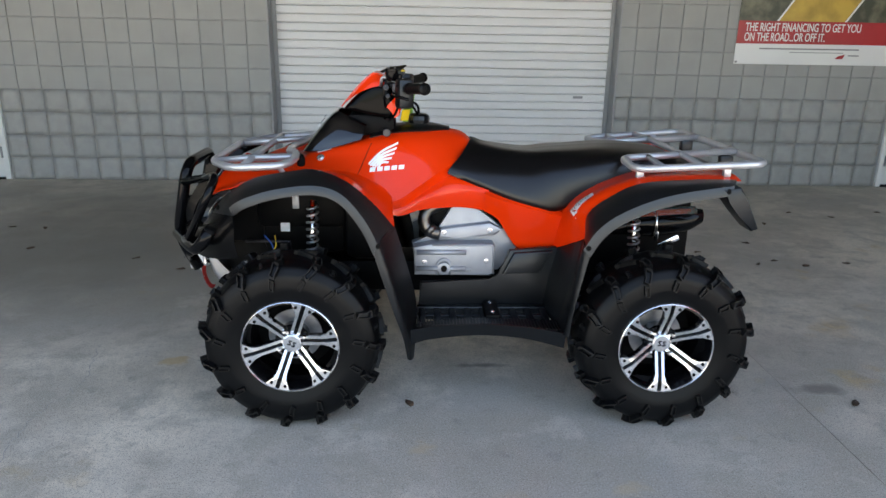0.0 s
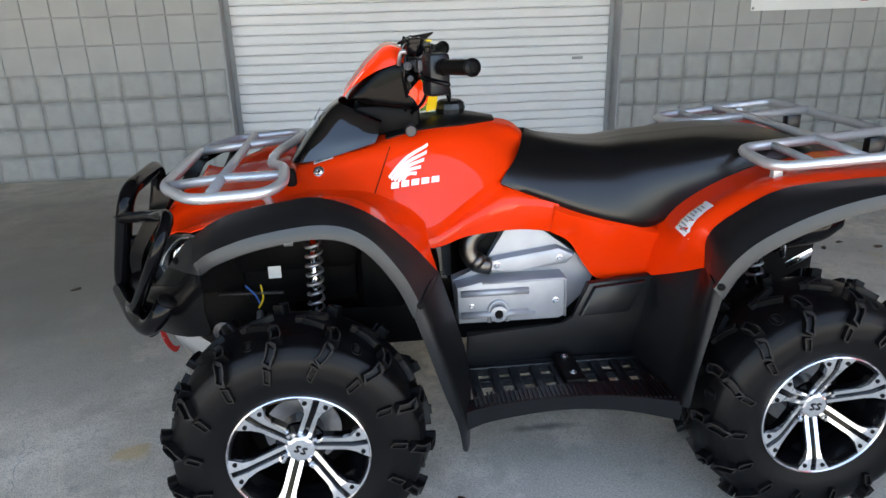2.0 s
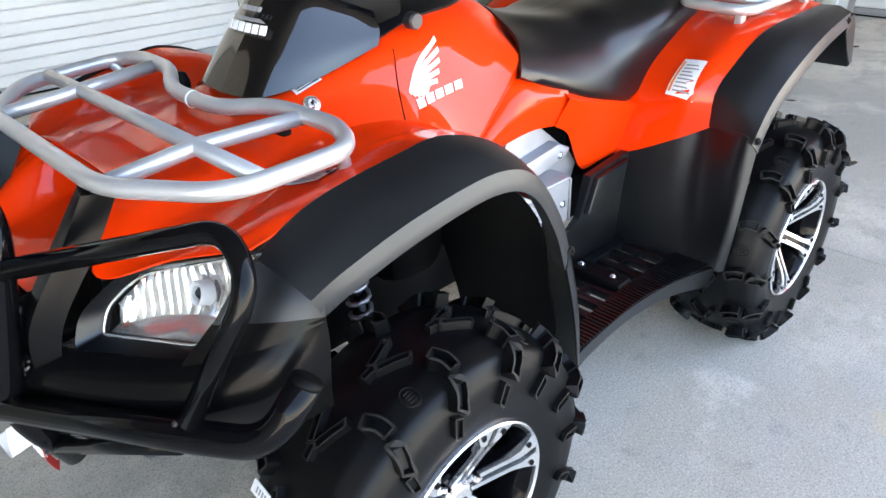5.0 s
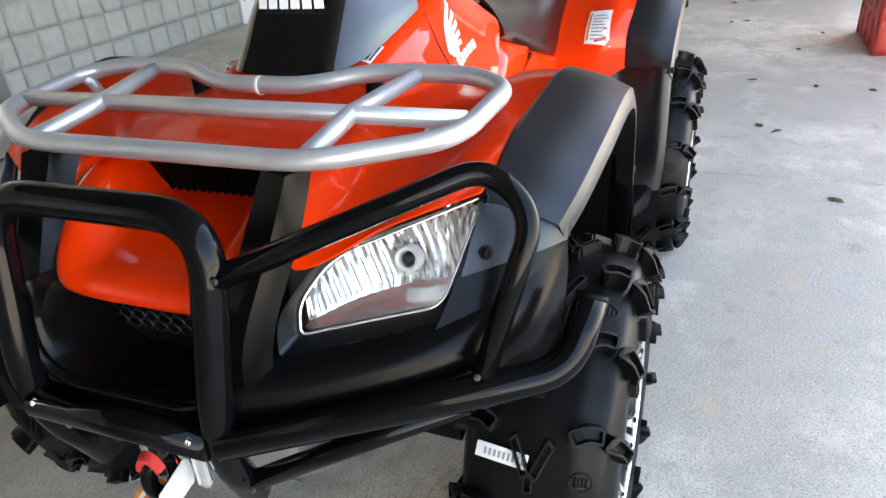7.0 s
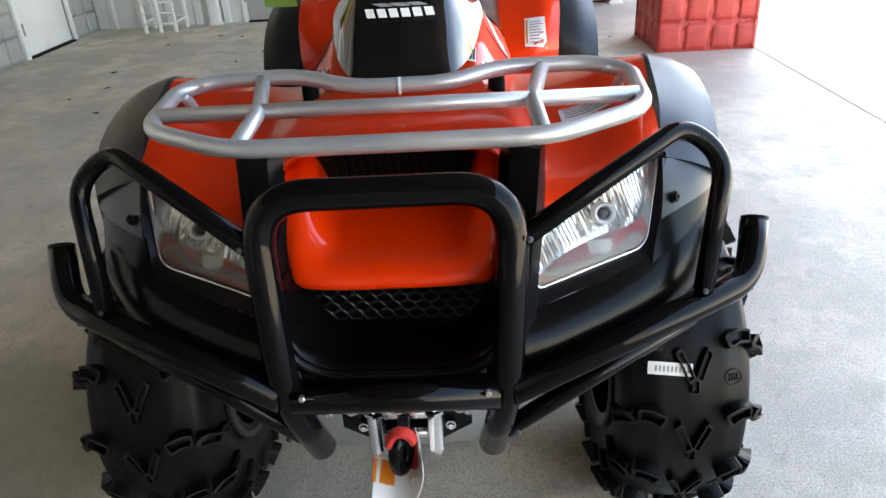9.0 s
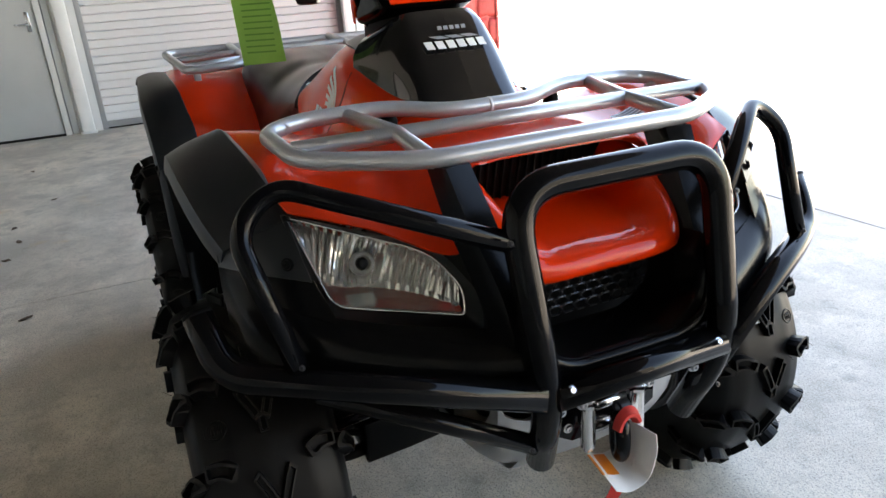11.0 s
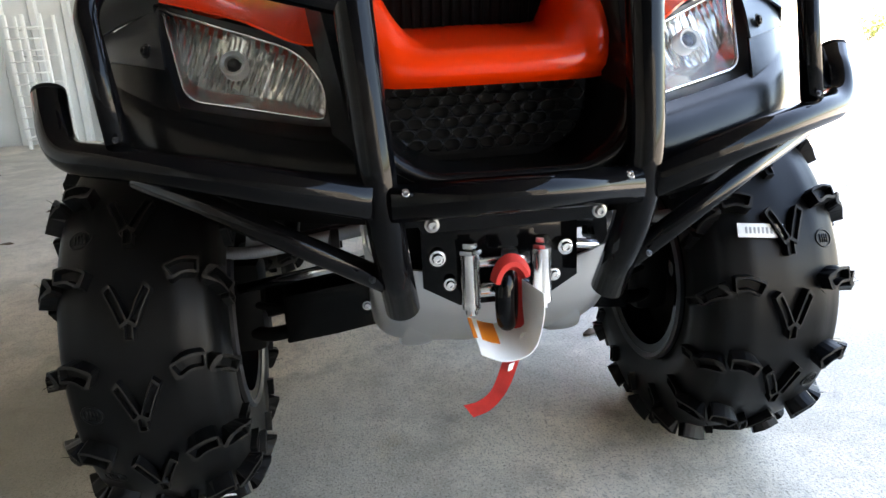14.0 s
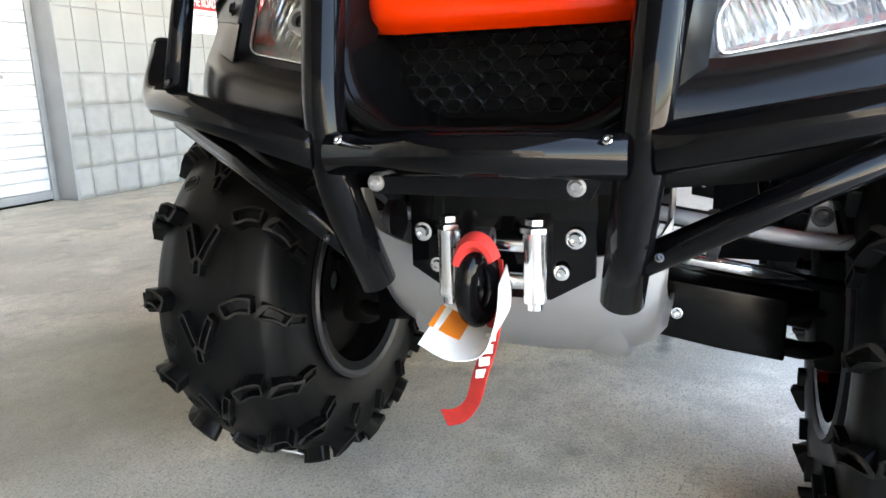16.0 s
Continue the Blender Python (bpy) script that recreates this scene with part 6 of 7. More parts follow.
def laid(name, tree, corners, way, material, label="", lift=0.0015, field=(0, 1, 0, 1)):
    """A thin print laid on a body panel: four corners, and the direction in which it is pressed on."""
    a, b, c, d = (V(q) for q in corners)
    way = V(way).normalized()
    u0, u1, v0, v1 = field
    bm = bmesh.new()
    g = []
    for s in range(6):
        row = []
        for t in range(4):
            u, v = u0 + (u1 - u0) * s / 5, v0 + (v1 - v0) * t / 3
            p = a.lerp(b, u).lerp(d.lerp(c, u), v)
            row.append(bm.verts.new((tree.ray_cast(p - way * 0.08, way)[0] or p) - way * lift))
        g.append(row)
    for s in range(5):
        for t in range(3):
            bm.faces.new((g[s][t], g[s + 1][t], g[s + 1][t + 1], g[s][t + 1]))
    return part(name, bm, material, quad, label)


PLATE = [(-0.597, -0.131, 0.905), (-0.545, -0.135, 0.922), (-0.545, -0.118, 0.935), (-0.597, -0.114, 0.917)]
laid("info_plate", TANK_TREE, PLATE, (0.15, 0.6, -0.78), WHITE, "small silver information plate", 0.002)
for _i in range(3):
    laid("plate_print", TANK_TREE, PLATE, (0.15, 0.6, -0.78), DARK, "", 0.0035, (0.08, 0.92, 0.16 + 0.26 * _i, 0.30 + 0.26 * _i))
LABEL = [(-0.748, -0.268, 0.85), (-0.730, -0.360, 0.85), (-0.690, -0.358, 0.85), (-0.706, -0.266, 0.85)]
laid("fender_label", HOOD_TREE, LABEL, (0, 0, -1), WHITE, "white label on the front fender", 0.002)
for _i in range(4):
    laid("label_print", HOOD_TREE, LABEL, (0, 0, -1), GREY, "", 0.0035, (0.08, 0.92, 0.14 + 0.2 * _i, 0.24 + 0.2 * _i))


FENDER_TREE = BVHTree.FromBMesh(sheet(rearf, 30, 18, 0.003))
STICK = [V(q) for q in ((0.345, -0.302, 0.725), (0.334, -0.368, 0.731), (0.408, -0.367, 0.805), (0.415, -0.304, 0.802))]


def on_fender(u, v, lift):
    """A point of the sticker's field, laid on the rear fender."""
    p = STICK[0].lerp(STICK[1], u).lerp(STICK[3].lerp(STICK[2], u), v)
    n = (STICK[1] - STICK[0]).cross(STICK[3] - STICK[0]).normalized()
    n = n if n.x < 0 else -n
    hit = FENDER_TREE.ray_cast(p + n * 0.2, -n)[0] or p
    return hit + n * lift


def fender_print(name, u0, u1, v0, v1, material, label="", lift=0.0015):
    bm = bmesh.new()
    g = [[bm.verts.new(on_fender(u0 + (u1 - u0) * a / 4, v0 + (v1 - v0) * b / 4, lift)) for b in range(5)] for a in range(5)]
    for a in range(4):
        for b in range(4):
            bm.faces.new((g[a][b], g[a + 1][b], g[a + 1][b + 1], g[a][b + 1]))
    part(name, bm, material, quad, label)


fender_print("warning_sticker", 0, 1, 0, 1, WHITE, "white warning sticker on the rear fender")
fender_print("warning_print", 0.06, 0.16, 0.08, 0.92, ORANGE, "", 0.003)
for _i in range(8):
    fender_print("warning_print", 0.24, 0.90 - 0.1 * (_i % 3), 0.10 + _i * 0.10, 0.135 + _i * 0.10, GREY, "", 0.003)

# green tag at the right grip
tag = sheet([[(-0.252, 0.262, 1.135), (-0.215, 0.335, 1.135)], [(-0.275, 0.255, 1.06), (-0.235, 0.335, 1.06)], [(-0.280, 0.25, 0.972), (-0.240, 0.332, 0.968)]], 14, 8, 0.0008)
gtag = part("paper_tag", tag, GREEN, quad, "green paper tag hanging from the right grip")
for _i in range(9):
    part("tag_print", box((0, 0, 0), (0.002, 0.062, 0.003), 0, pose(-0.2575 - 0.0002 * _i, 0.2925 + 0.0002 * _i, 1.09 - _i * 0.012, 0, 0, -27)), LIME, gtag, smooth=False)

# engine side, footwell, exhaust ---------------------------------------------
for _sd in (-1, 1):
    def sx(pts):
        return [(x, y * -_sd, z) for x, y, z in pts]
    eng = new("engine_cover")
    eng.parent = quad
    eng["label"] = "silver cast engine side covers with bolts"
    y0 = -0.168 * -_sd
    out = 1 if _sd > 0 else -1
    part("back_plate", poly(sx([(-0.225, -0.168, 0.450), (-0.238, -0.168, 0.565), (-0.145, -0.168, 0.600), (-0.085, -0.168, 0.712), (0.010, -0.168, 0.705), (0.150, -0.168, 0.598), (0.178, -0.168, 0.560), (0.150, -0.168, 0.500), (0.100, -0.168, 0.452)]), (0, -0.03 * out, 0), 0.004), ALU, eng)
    part("upper_cover", poly(sx([(-0.152, -0.200, 0.588), (-0.140, -0.200, 0.625), (0.060, -0.200, 0.652), (0.108, -0.200, 0.628), (0.085, -0.200, 0.602), (-0.06, -0.200, 0.590)]), (0, -0.035 * out, 0), 0.010), ALU, eng)
    part("lower_cover", poly(sx([(-0.228, -0.225, 0.448), (-0.232, -0.225, 0.560), (-0.16, -0.225, 0.575), (0.072, -0.225, 0.575), (0.082, -0.225, 0.565), (0.080, -0.225, 0.455), (0.06, -0.225, 0.446)]), (0, -0.06 * out, 0), 0.010), ALU, eng)
    for za, xa, xb in ((0.542, -0.22, -0.03), (0.476, -0.22, -0.03)):
        part("rib", tubes([[(xa, -0.228 * -_sd, za), (xb, -0.228 * -_sd, za)]], 0.010, 10), ALU, eng)
    part("boss", lathe([(0.026, 0), (0.024, 0.012 * out), (0.014, 0.014 * out), (0.012, 0.004 * out)], 20, "y", (-0.115, -0.225 * -_sd, 0.478)), ALU, eng)
    arch = bmesh.new()
    tube(arch, fillet([(-0.141, -0.226 * -_sd, 0.452), (-0.141, -0.226 * -_sd, 0.500), (-0.115, -0.226 * -_sd, 0.518), (-0.089, -0.226 * -_sd, 0.500), (-0.089, -0.226 * -_sd, 0.452)], 0.018), 0.006, 10)
    part("boss_arch", arch, ALU, eng)
    part("rib", tubes([[(-0.08, -0.226 * -_sd, 0.470), (-0.01, -0.226 * -_sd, 0.470)]], 0.006, 10), ALU, eng)
    part("cover_edge", tubes([fillet([(-0.16, -0.226 * -_sd, 0.571), (0.074, -0.226 * -_sd, 0.571), (0.077, -0.226 * -_sd, 0.455)], 0.012)], 0.004, 8), ALU, eng)
    part("boss_plug", lathe([(0.012, 0), (0.012, 0.012 * out), (0.004, 0.012 * out)], 16, "y", (-0.115, -0.226 * -_sd, 0.478)), DARK, eng)
    for xa, za, ya in ((-0.190, 0.502, 0.225), (0.048, 0.506, 0.225), (-0.115, 0.612, 0.200), (0.062, 0.622, 0.200)):
        part("cover_bolt", bolt((xa, -ya * -_sd, za), (0, out, 0), 0.007, 0.006), CHROME, eng)
    foot = new("footwell")
    foot.parent = quad
    foot["label"] = "black plastic footwell with slotted floor and ribbed edge"
    part("inner_panel", poly(sx([(-0.215, -0.262, 0.30), (-0.205, -0.255, 0.430), (0.06, -0.252, 0.438), (0.095, -0.248, 0.455), (0.135, -0.242, 0.555), (0.32, -0.235, 0.568), (0.30, -0.248, 0.30)]), (0, -0.02 * out, 0), 0.004), BLACKP, foot)
    part("knee_panel", poly(sx([(0.11, -0.262, 0.465), (0.152, -0.256, 0.548), (0.30, -0.25, 0.555), (0.25, -0.262, 0.47)]), (0, -0.02 * out, 0), 0.006), BLACKP, foot)
    edge = sheet([sx([(-0.24, -0.475, 0.325), (-0.17, -0.470, 0.335), (0.0, -0.470, 0.345), (0.16, -0.485, 0.342), (0.31, -0.515, 0.330)]),
                  sx([(-0.24, -0.425, 0.325), (-0.17, -0.418, 0.338), (0.0, -0.412, 0.348), (0.16, -0.410, 0.345), (0.31, -0.400, 0.333)])], 6, 24, 0.006, flip=_sd < 0)
    part("floor_edge", edge, BLACKP, foot, "ribbed black floorboard edge")
    skirt = sheet([sx([(-0.24, -0.477, 0.327), (-0.17, -0.472, 0.337), (0.0, -0.472, 0.347), (0.16, -0.487, 0.344), (0.31, -0.517, 0.332)]),
                   sx([(-0.24, -0.470, 0.268), (-0.17, -0.462, 0.285), (0.0, -0.460, 0.300), (0.16, -0.475, 0.295), (0.31, -0.505, 0.270)])], 6, 24, 0.006, flip=_sd > 0)
    part("floor_skirt", skirt, BLACKP, foot)
    ribs = bmesh.new()
    for k in range(44):
        x = -0.215 + k * 0.0118
        y_in, y_out = 0.416, 0.470 + max(0, (x - 0.05)) * 0.14
        box((x, (y_in + y_out) / 2 * _sd, 0.349 - abs(x - 0.03) * 0.035), (0.0045, y_out - y_in, 0.005), bm=ribs)
    tagged(part("ribs", ribs, BLACKP, foot, smooth=False), kind="stuff")
    for k in range(9):
        part("floor_bar", box((-0.20 + k * 0.058, 0.338 * _sd, 0.325), (0.026, 0.17, 0.022), 0.004), BLACKP, foot)
    part("floor_spine", box((0.03, 0.335 * _sd, 0.322), (0.50, 0.022, 0.02), 0.004), BLACKP, foot)
    part("floor_spine", box((0.03, 0.268 * _sd, 0.325), (0.50, 0.03, 0.03), 0.006), BLACKP, foot)
    peg = part("foot_peg", box((0.062, 0.335 * _sd, 0.340), (0.055, 0.15, 0.035), 0.006), DARK, foot, "black foot peg with two bolts")
    for ya in (0.285, 0.375):
        part("peg_bolt", bolt((0.062, ya * _sd, 0.357), (0, 0, 1), 0.007, 0.006), CHROME, peg)
pipe = part("exhaust_elbow", tubes([spline([(-0.08, -0.13, 0.715), (-0.13, -0.15, 0.712), (-0.178, -0.165, 0.690), (-0.192, -0.175, 0.650), (-0.170, -0.18, 0.615), (-0.130, -0.182, 0.603)], 22)], 0.025, 18), PIPE, quad, "heat-tinted exhaust elbow")
part("clamp", tubes([[(-0.178, -0.178, 0.628), (-0.160, -0.180, 0.610)]], 0.0285, 18), PIPE, pipe)
part("muffler", solid([[(x, -0.20 + r * 0.9 * math.cos(a), z + r * math.sin(a)) for a in (2 * math.pi * k / 12 for k in range(12))]
                       for x, r, z in ((0.52, 0.022, 0.63), (0.60, 0.040, 0.650), (0.70, 0.052, 0.658), (0.82, 0.046, 0.670), (0.88, 0.028, 0.685))], 22, 24), GLOSSB, quad, "dark oval muffler")
part("heat_shield", sheet([[(x, -0.20 + r * 0.9 * math.cos(a), z + r * math.sin(a)) for a in (1.5, 1.7, 1.9, 2.1, 2.3, 2.5)]
                           for x, r, z in ((0.53, 0.028, 0.63), (0.60, 0.045, 0.655), (0.70, 0.056, 0.662), (0.78, 0.052, 0.670), (0.85, 0.047, 0.676))], 18, 12, 0.002), BRUSHED, quad, "bright exhaust heat shield")
part("shield_clamp", tubes([[(0.690, -0.20 + 0.052 * math.cos(a), 0.661 + 0.058 * math.sin(a)) for a in (2 * math.pi * k / 24 for k in range(25))]], 0.005, 6), CHROME, quad)
part("muffler_bracket", box((0.745, -0.245, 0.594), (0.085, 0.006, 0.022), 0.002, Matrix.Rotation(radians(-28), 4, "Y")), CHROME, quad)
part("muffler_bracket", box((0.70, -0.235, 0.625), (0.012, 0.012, 0.06), 0.002), CHROME, quad)

# frame, skid plate and suspension ---------------------------------------------
part("main_frame", box((0.05, 0, 0.40), (1.75, 0.20, 0.14), 0.03), DARK, quad, "matt black steel frame")
part("engine_block", box((0.0, 0, 0.58), (0.42, 0.26, 0.36), 0.04), DARK, quad)
part("rear_case", box((0.60, 0, 0.60), (0.55, 0.30, 0.36), 0.05), DARK, quad)
part("front_case", box((-0.655, 0, 0.64), (0.33, 0.36, 0.26), 0.05), DARK, quad)
# Dark filler boxes, added to close see-through gaps behind the nose.
part("front_gearbox", box((-0.83, 0, 0.50), (0.28, 0.25, 0.16), 0.03), DARK, quad)
part("front_core", box((-0.84, 0, 0.645), (0.26, 0.30, 0.18), 0.02), DARK, quad)
part("fender_liner", box((-0.66, 0, 0.72), (0.34, 0.38, 0.20), 0.03), DARK, quad)
part("front_liner", box((-0.42, 0, 0.66), (0.16, 0.46, 0.32), 0.05), DARK, quad)
SKID = [[(-1.03, -0.165, 0.505), (-1.035, -0.10, 0.475), (-1.04, 0, 0.465), (-1.035, 0.10, 0.475), (-1.03, 0.165, 0.505)],
        [(-1.01, -0.160, 0.43), (-1.02, -0.10, 0.41), (-1.025, 0, 0.405), (-1.02, 0.10, 0.41), (-1.01, 0.160, 0.43)],
        [(-0.955, -0.155, 0.372), (-0.965, -0.10, 0.352), (-0.97, 0, 0.347), (-0.965, 0.10, 0.352), (-0.955, 0.155, 0.372)],
        [(-0.85, -0.155, 0.342), (-0.85, -0.10, 0.324), (-0.85, 0, 0.320), (-0.85, 0.10, 0.324), (-0.85, 0.155, 0.342)],
        [(-0.55, -0.150, 0.320), (-0.55, -0.10, 0.305), (-0.55, 0, 0.300), (-0.55, 0.10, 0.305), (-0.55, 0.150, 0.320)]]
SKID = [[(q[0][0] + 0.01, q[0][1] * 1.04, q[0][2] + h)] + q + [(q[-1][0] + 0.01, q[-1][1] * 1.04, q[-1][2] + h)] for q, h in zip(SKID, (0.07, 0.07, 0.06, 0.035, 0.02))]
skid = part("skid_plate", sheet(SKID, 28, 26, 0.004, flip=True), SKIDM, quad, "bare aluminium skid plate")
for _y in (-0.105, -0.035, 0.035, 0.105):
    part("rib", solid([[(x - 0.75 * h, _y + w * math.cos(a), z - 0.65 * h + 0.5 * d * math.sin(a)) for a in (2 * math.pi * k / 10 for k in range(10))]
                       for x, z, w, h, d in ((-1.010, 0.398, 0.006, -0.002, 0.002), (-0.990, 0.376, 0.020, 0.003, 0.006), (-0.965, 0.352, 0.022, 0.004, 0.008), (-0.90, 0.332, 0.020, 0.003, 0.008), (-0.86, 0.322, 0.008, -0.002, 0.003))], 16, 14), SKIDM, skid)
for _sd in (-1, 1):
    for _ax, _sg in ((-0.652, 1), (0.648, -1)):
        _plate = bmesh.new()
        _rows = []
        for _y, _z, _h, _w in ((0.13, 0.346, 0.041, 0.115), (0.22, 0.330, 0.043, 0.105), (0.304, 0.317, 0.043, 0.095)):
            _rows.append([_plate.verts.new((_ax + _w * q, _y * _sd, _z + _h * r)) for q, r in ((-1, -1), (0.6, -0.6), (0.6, 0.6), (-1, 1))])
        for _r0, _r1 in zip(_rows, _rows[1:]):
            for _k in range(4):
                _plate.faces.new((_r0[_k], _r0[(_k + 1) % 4], _r1[(_k + 1) % 4], _r1[_k]))
        _plate.faces.new(_rows[0])
        _plate.faces.new(_rows[-1])
        bmesh.ops.recalc_face_normals(_plate, faces=_plate.faces[:])
        bmesh.ops.bevel(_plate, geom=_plate.edges[:], offset=0.004, segments=2, affect="EDGES", profile=0.5)
        arm = part("lower_arm", _plate, BLACK_SHADE, quad, "black guarded suspension arm")
        part("ball_joint", tubes([fillet([(_ax - 0.06, 0.295 * _sd, 0.286), (_ax - 0.05, 0.345 * _sd, 0.275), (_ax, 0.40 * _sd, 0.290)], 0.03)], 0.013, 12), DARK, arm)
        part("link", tubes([[(_ax - 0.07, 0.295 * _sd, 0.325), (_ax - 0.02, 0.385 * _sd, 0.333)]], 0.007, 10), DARK, arm)
        part("arm_bolt", bolt((_ax - 0.113, 0.165 * _sd, 0.337), (-1, 0.1 * _sd, 0), 0.006, 0.006), CHROME, arm)
        part("upper_arm", tubes([fillet([(_ax - 0.10, 0.12 * _sd, 0.475), (_ax - 0.09, 0.24 * _sd, 0.455), (_ax, 0.37 * _sd, 0.42)], 0.05)], 0.014), STEEL, quad, "steel upper suspension arm")
        part("hub_carrier", box((_ax, 0.375 * _sd, 0.325), (0.09, 0.07, 0.17), 0.02), DARK, quad)
        part("drive_shaft", tubes([[(_ax, 0.09 * _sd, 0.36), (_ax, 0.38 * _sd, 0.315)]], [0.022, 0.03], 12), RUBBER, quad)
        top = V((_ax + 0.045 * _sg, 0.235 * _sd, 0.745))
        bot = V((_ax + 0.04 * _sg, 0.29 * _sd, 0.42))
        sh = part("shock", tubes([[bot, bot.lerp(top, 0.55)]], 0.015, 16), GLOSSB, quad, "black coil-over shock absorber")
        part("rod", tubes([[bot.lerp(top, 0.3), top]], 0.010, 12), CHROME, sh)
        part("spring", tubes([[bot.lerp(top, 0.25 + 0.7 * k / 80) + Vector((math.cos(k * 0.72) * 0.020, math.sin(k * 0.72) * 0.020, 0)) for k in range(81)]], 0.0048, 6), BOLTM, sh)
    part("tie_rod", tubes([[(-0.80, 0.06 * _sd, 0.44), (-0.76, 0.37 * _sd, 0.385)]], 0.009, 10), CHROME, quad, "zinc-plated tie rod")
    part("arm_bracket", poly([(-0.755, 0.352 * _sd, 0.452), (-0.755, 0.314 * _sd, 0.452), (-0.755, 0.322 * _sd, 0.494), (-0.755, 0.342 * _sd, 0.496)], (0.012, 0, 0), 0.002), ALU, quad, "pale metal bracket")
    part("bracket_bolt", bolt((-0.757, 0.332 * _sd, 0.476), (-1, 0, 0), 0.010, 0.006), STEEL, quad)
    part("sway_bar", tubes([spline([(-0.755, 0.385 * _sd, 0.446), (-0.765, 0.33 * _sd, 0.446), (-0.775, 0.22 * _sd, 0.463), (-0.785, 0.12 * _sd, 0.482)], 16)], 0.010, 12), ALU, quad, "bare metal bar below the guard")
    part("inner_label", box((-0.72, 0.196 * _sd, 0.630), (0.034, 0.004, 0.034), 0.001), WHITE, quad, "white label inside the wheel arch")
    part("inner_tab", box((-0.675, 0.205 * _sd, 0.73), (0.024, 0.004, 0.05), 0.001), ALU, quad)
    part("horn", lathe([(0.030, 0.0), (0.030, 0.012 * _sd), (0.014, 0.016 * _sd), (0.012, 0.005 * _sd)], 24, "y", (-0.87, 0.20 * _sd, 0.47)), STEEL, quad)
    part("wire", tubes([spline([(-0.80, 0.205 * _sd, 0.60), (-0.775, 0.215 * _sd, 0.575), (-0.765, 0.21 * _sd, 0.545)], 10)], 0.0025, 6), BLUEW if _sd < 0 else DARK, quad)
    part("wire", tubes([spline([(-0.76, 0.205 * _sd, 0.60), (-0.755, 0.215 * _sd, 0.565), (-0.77, 0.21 * _sd, 0.535)], 10)], 0.0025, 6), YELLOW if _sd < 0 else DARK, quad)
    part("brake_line", tubes([spline([(-0.88, 0.17 * _sd, 0.565), (-0.80, 0.20 * _sd, 0.575), (-0.70, 0.22 * _sd, 0.58)], 12)], 0.005, 8), STEEL, quad)

# brush guard and winch ----------------------------------------------------------
guard = new("brush_guard")
guard.parent = quad
guard["label"] = "gloss black tubular steel brush guard"
R = 0.0212
hoop = [(-1.078, -0.130, 0.445), (-1.140, -0.150, 0.585), (-1.078, -0.165, 0.862), (-1.078, 0.165, 0.862), (-1.140, 0.150, 0.585), (-1.078, 0.130, 0.445)]
part("hoop", tube(bmesh.new(), fillet(hoop, 0.075, 10), R, 20), GLOSSB, guard)
part("crossbar", tubes([[(-1.138, -0.14, 0.588), (-1.138, 0.14, 0.588)]], R, 20), GLOSSB, guard)
for _sd in (-1, 1):
    part("side_loop", tube(bmesh.new(), fillet([(-1.098, 0.165 * _sd, 0.795), (-0.900, 0.422 * _sd, 0.872), (-0.915, 0.482 * _sd, 0.822), (-1.005, 0.442 * _sd, 0.655)], 0.045, 8), 0.0145, 16), GLOSSB, guard)
    part("lower_bar", tube(bmesh.new(), fillet([(-1.138, 0.155 * _sd, 0.592), (-1.005, 0.445 * _sd, 0.635), (-0.950, 0.530 * _sd, 0.640), (-0.900, 0.545 * _sd, 0.712)], 0.05, 8), R, 20), GLOSSB, guard)
    part("tube_cap", tubes([[(-0.9006, 0.5449 * _sd, 0.711), (-0.8965, 0.546 * _sd, 0.717)]], 0.0203, 20), DARK, guard)
    part("brace", tubes([[(-1.098, 0.148 * _sd, 0.488), (-1.015, 0.425 * _sd, 0.618)]], 0.0145, 16), GLOSSB, guard)
    for at in ((-1.020, 0.440 * _sd, 0.663), (-1.118, 0.165 * _sd, 0.498), (-1.108, 0.182 * _sd, 0.803)):
        part("guard_bolt", bolt(at, (-0.8, 0.3 * _sd, 0.4), 0.003, 0.0035), STEEL, guard)
for _at in ((-1.152, 0.124, 0.600), (-1.140, 0.168, 0.604), (-1.140, -0.168, 0.604), (-1.152, -0.124, 0.600)):
    part("guard_bolt", bolt(_at, (-0.8, 0, 0.5), 0.0045, 0.005), CHROME, guard)
winch = new("winch")
winch.parent = quad
winch["label"] = "winch with silver roller fairlead and black hook"
part("mount_plate", poly([(-1.128, -0.125, 0.582), (-1.128, 0.125, 0.582), (-1.116, 0.105, 0.546), (-1.116, -0.105, 0.546)], (0.006, 0, 0), 0.001), GLOSSB, winch)
for _y in (-0.096, 0.096):
    part("plate_bolt", bolt((-1.134, _y, 0.560), (-1, 0, 0), 0.0062, 0.008), BOLTM, winch)
    part("cheek_bolt", bolt((-1.058, _y * 0.85, 0.498), (-1, 0, 0), 0.0075, 0.008), CHROME, winch)
    part("cheek_bolt", bolt((-1.056, _y * 0.70, 0.462), (-1, 0, 0), 0.006, 0.006), CHROME, winch)
part("fairlead_plate", poly([(-1.050, y, z) for y, z in ((-0.10, 0.548), (0.10, 0.548), (0.10, 0.457), (0.055, 0.430), (-0.055, 0.430), (-0.10, 0.457))], (0.006, 0, 0), 0.001), GLOSSB, winch, "gloss black fairlead plate")
part("drum", lathe([(0.030, -0.06), (0.030, 0.06), (0.012, 0.061), (0.012, -0.061)], 20, "y", (-1.01, 0, 0.485), closed=True), STEEL, winch, "dark winch drum")
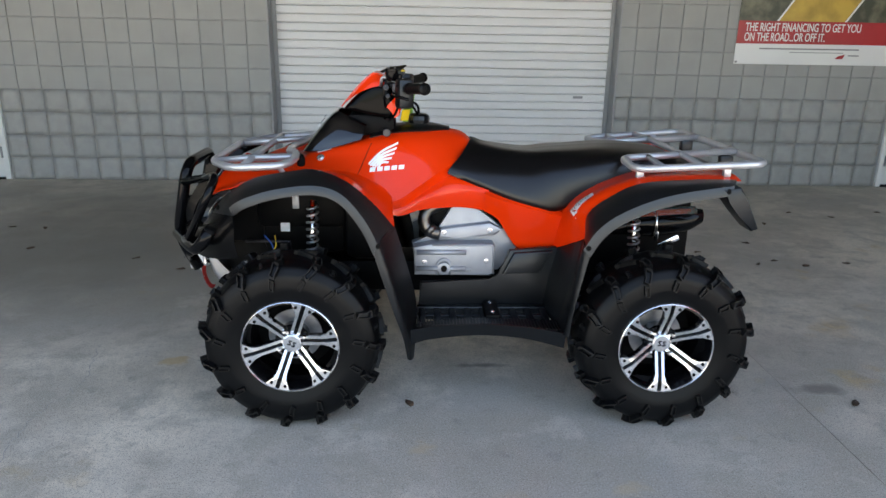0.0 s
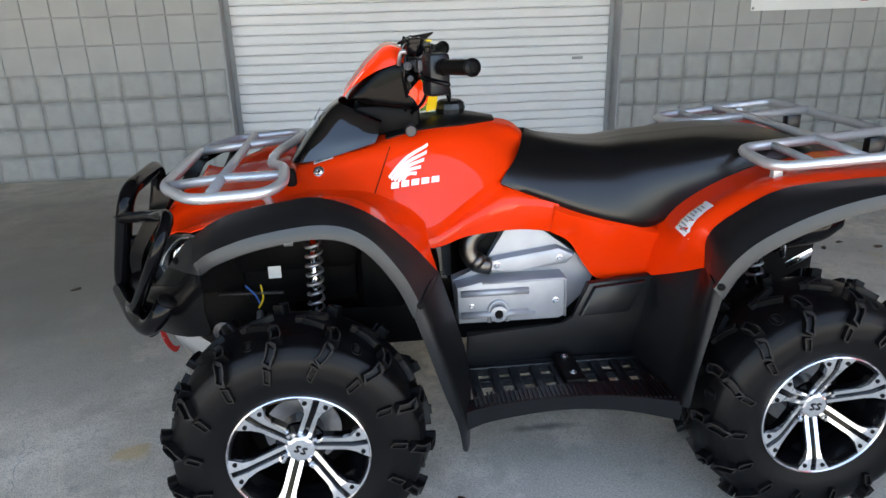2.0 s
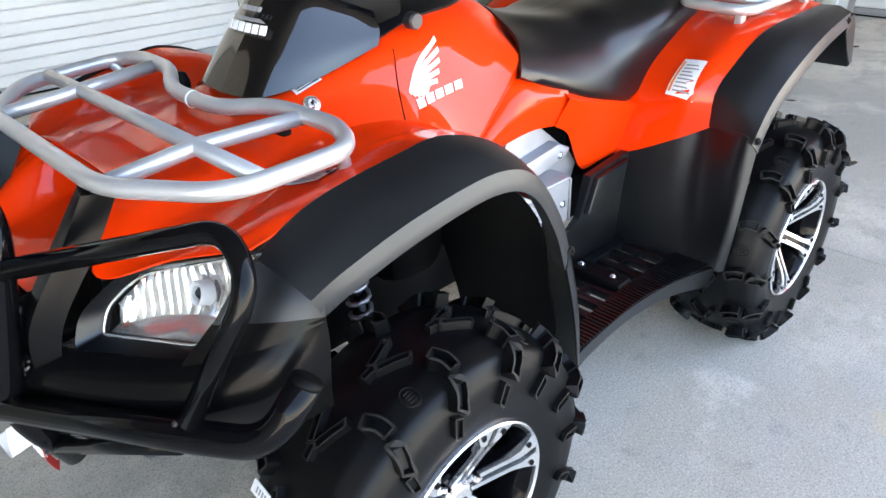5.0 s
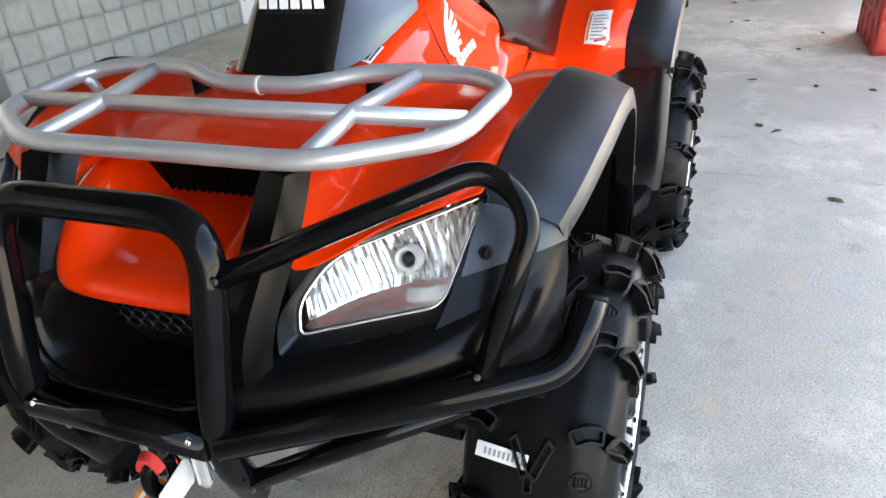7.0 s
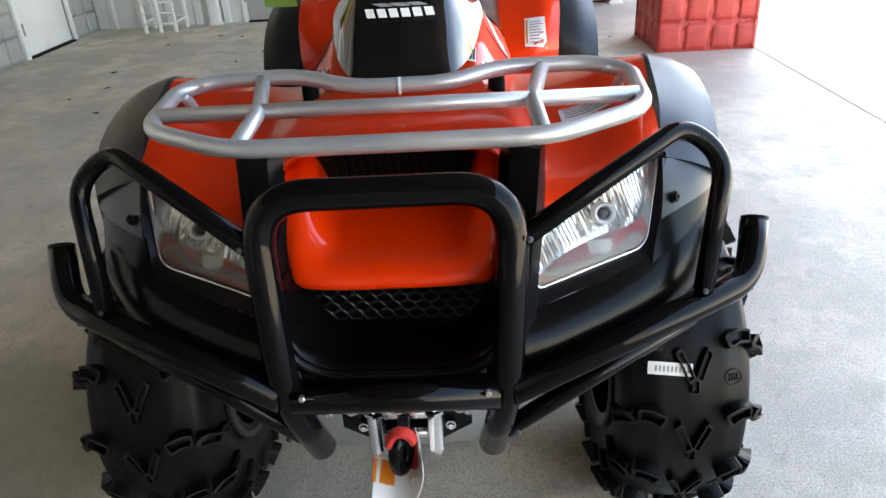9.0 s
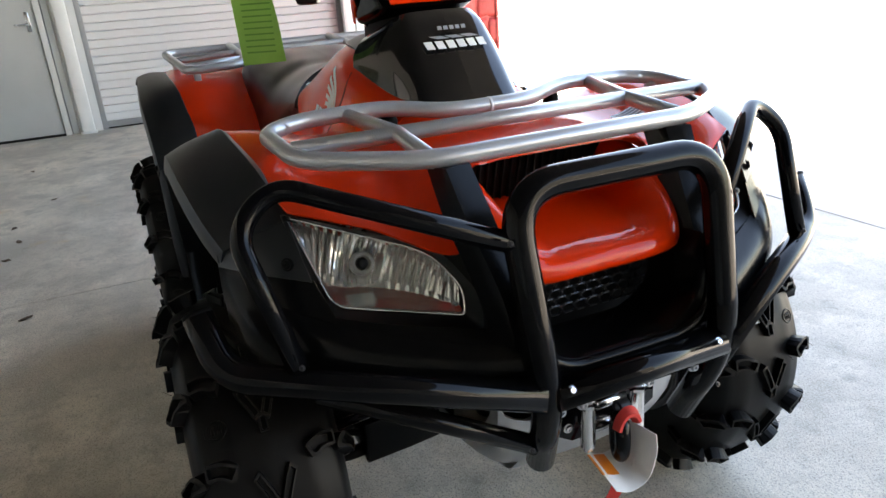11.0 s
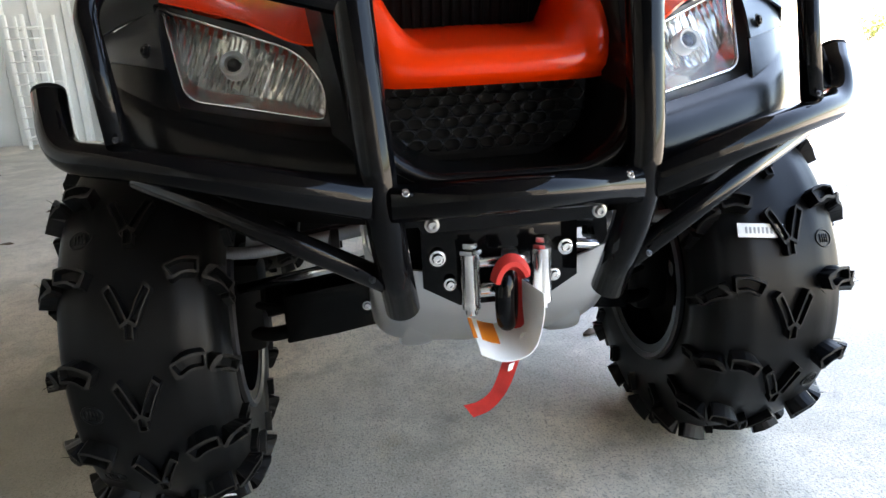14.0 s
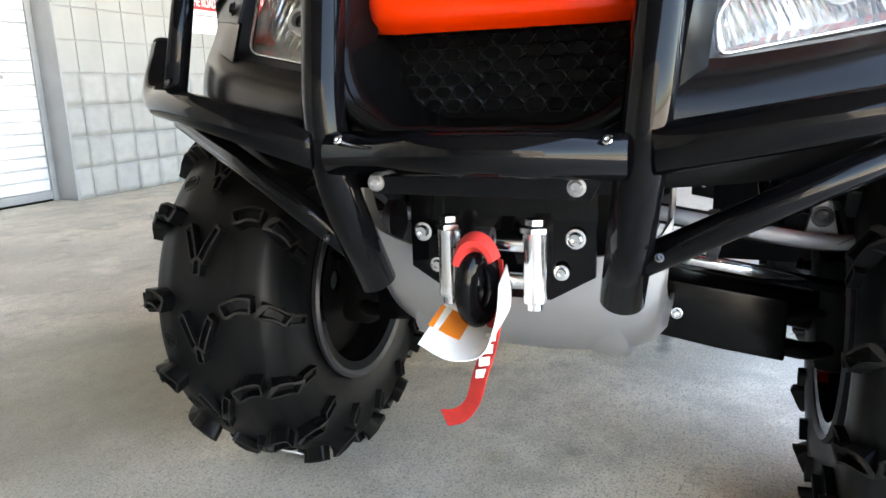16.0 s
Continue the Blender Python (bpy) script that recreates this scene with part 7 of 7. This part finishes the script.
for _y in (-0.045, 0.045):
    part("roller", lathe([(0.007, 0.434), (0.012, 0.436), (0.012, 0.441), (0.0115, 0.443), (0.0115, 0.498), (0.012, 0.50), (0.012, 0.506), (0.007, 0.508)], 20, "z", (-1.077, _y, 0)), BRUSHED, winch, "silver vertical roller")
    part("roller_pin", lathe([(0.008, 0.428), (0.008, 0.435)], 14, "z", (-1.077, _y, 0)), CHROME, winch)
    part("roller_pin", lathe([(0.015, 0.507), (0.015, 0.512), (0.010, 0.514), (0.010, 0.520)], 6, "z", (-1.077, _y, 0)), CHROME, winch)
for _z in (0.452, 0.490):
    part("roller", lathe([(0.009, -0.034), (0.010, -0.032), (0.010, 0.032), (0.009, 0.034)], 18, "y", (-1.058, 0, _z)), CHROME, winch, "silver horizontal roller")
part("hook", tube(bmesh.new(), [(-1.102 + 0.017 * math.cos(a), 0.006 - 0.007 * math.cos(a), 0.455 + 0.031 * math.sin(a)) for a in (2 * math.pi * k / 28 for k in range(28))], 0.0115, 14, closed=True), GLOSSB, winch, "black forged hook")
part("hook_eye", lathe([(0.012, -0.008), (0.012, 0.008), (0.006, 0.008), (0.006, -0.008)], 16, "y", (-1.098, 0.0, 0.502), closed=True), STEEL, winch)


def ribbon(path, w, thick=0.0012, n=30):
    secs = []
    for p, wy in path:
        p, wv = V(p), V(wy).normalized() * w / 2
        secs.append([p - wv, p, p + wv])
    return sheet(secs, n, 6, thick)


part("strap_loop", sheet([[(-1.112, 0.003 + r * 0.62 * math.cos(a), 0.472 + r * math.sin(a)) if k != 1 else (-1.124, 0.003 + r * 0.62 * math.cos(a), 0.472 + r * math.sin(a))
                           for k, r in enumerate((0.022, 0.031, 0.039))] for a in (math.pi * (0.86 - 0.78 * i / 10) for i in range(11))], 24, 8, 0.002), STRAPR, winch, "red webbing strap")
part("strap", ribbon([((-1.084, -0.008, 0.480), (0.7, 1, 0)), ((-1.084, -0.008, 0.440), (0.7, 1, 0)), ((-1.098, -0.006, 0.400), (0.6, 1, 0)), ((-1.100, 0.006, 0.360), (0.5, 1, 0)),
                      ((-1.092, 0.018, 0.325), (0.5, 1, 0)), ((-1.085, 0.036, 0.304), (0.4, 0.8, 0.5)), ((-1.080, 0.055, 0.296), (0.4, 0.6, 0.8))], 0.020), STRAPR, winch, "red webbing strap")
for _k in range(4):
    part("strap_mark", box((0, 0, 0), (0.001, 0.011, 0.010), 0, pose(-1.1145 + 0.0030 * _k, -0.010 + 0.0045 * _k, 0.408 - 0.0145 * _k, 0, -14, 35)), WHITE, winch, smooth=False)
part("warning_tag", ribbon([((-1.118, 0.05, 0.418), (1, 0, 0.25)), ((-1.115, 0.020, 0.404), (1, 0, 0.25)), ((-1.112, -0.012, 0.410), (1, 0, 0.2)), ((-1.110, -0.022, 0.440), (1, 0.1, 0)), ((-1.106, -0.020, 0.470), (1, 0.2, 0))], 0.075), WHITE, winch, "white warning tag curled under the hook")
part("tag_patch", ribbon([((-1.105, 0.052, 0.4225), (1, 0, 0.25)), ((-1.102, 0.036, 0.4145), (1, 0, 0.25)), ((-1.102, 0.020, 0.4095), (1, 0, 0.25))], 0.040), ORANGE, winch, "orange print on the tag")
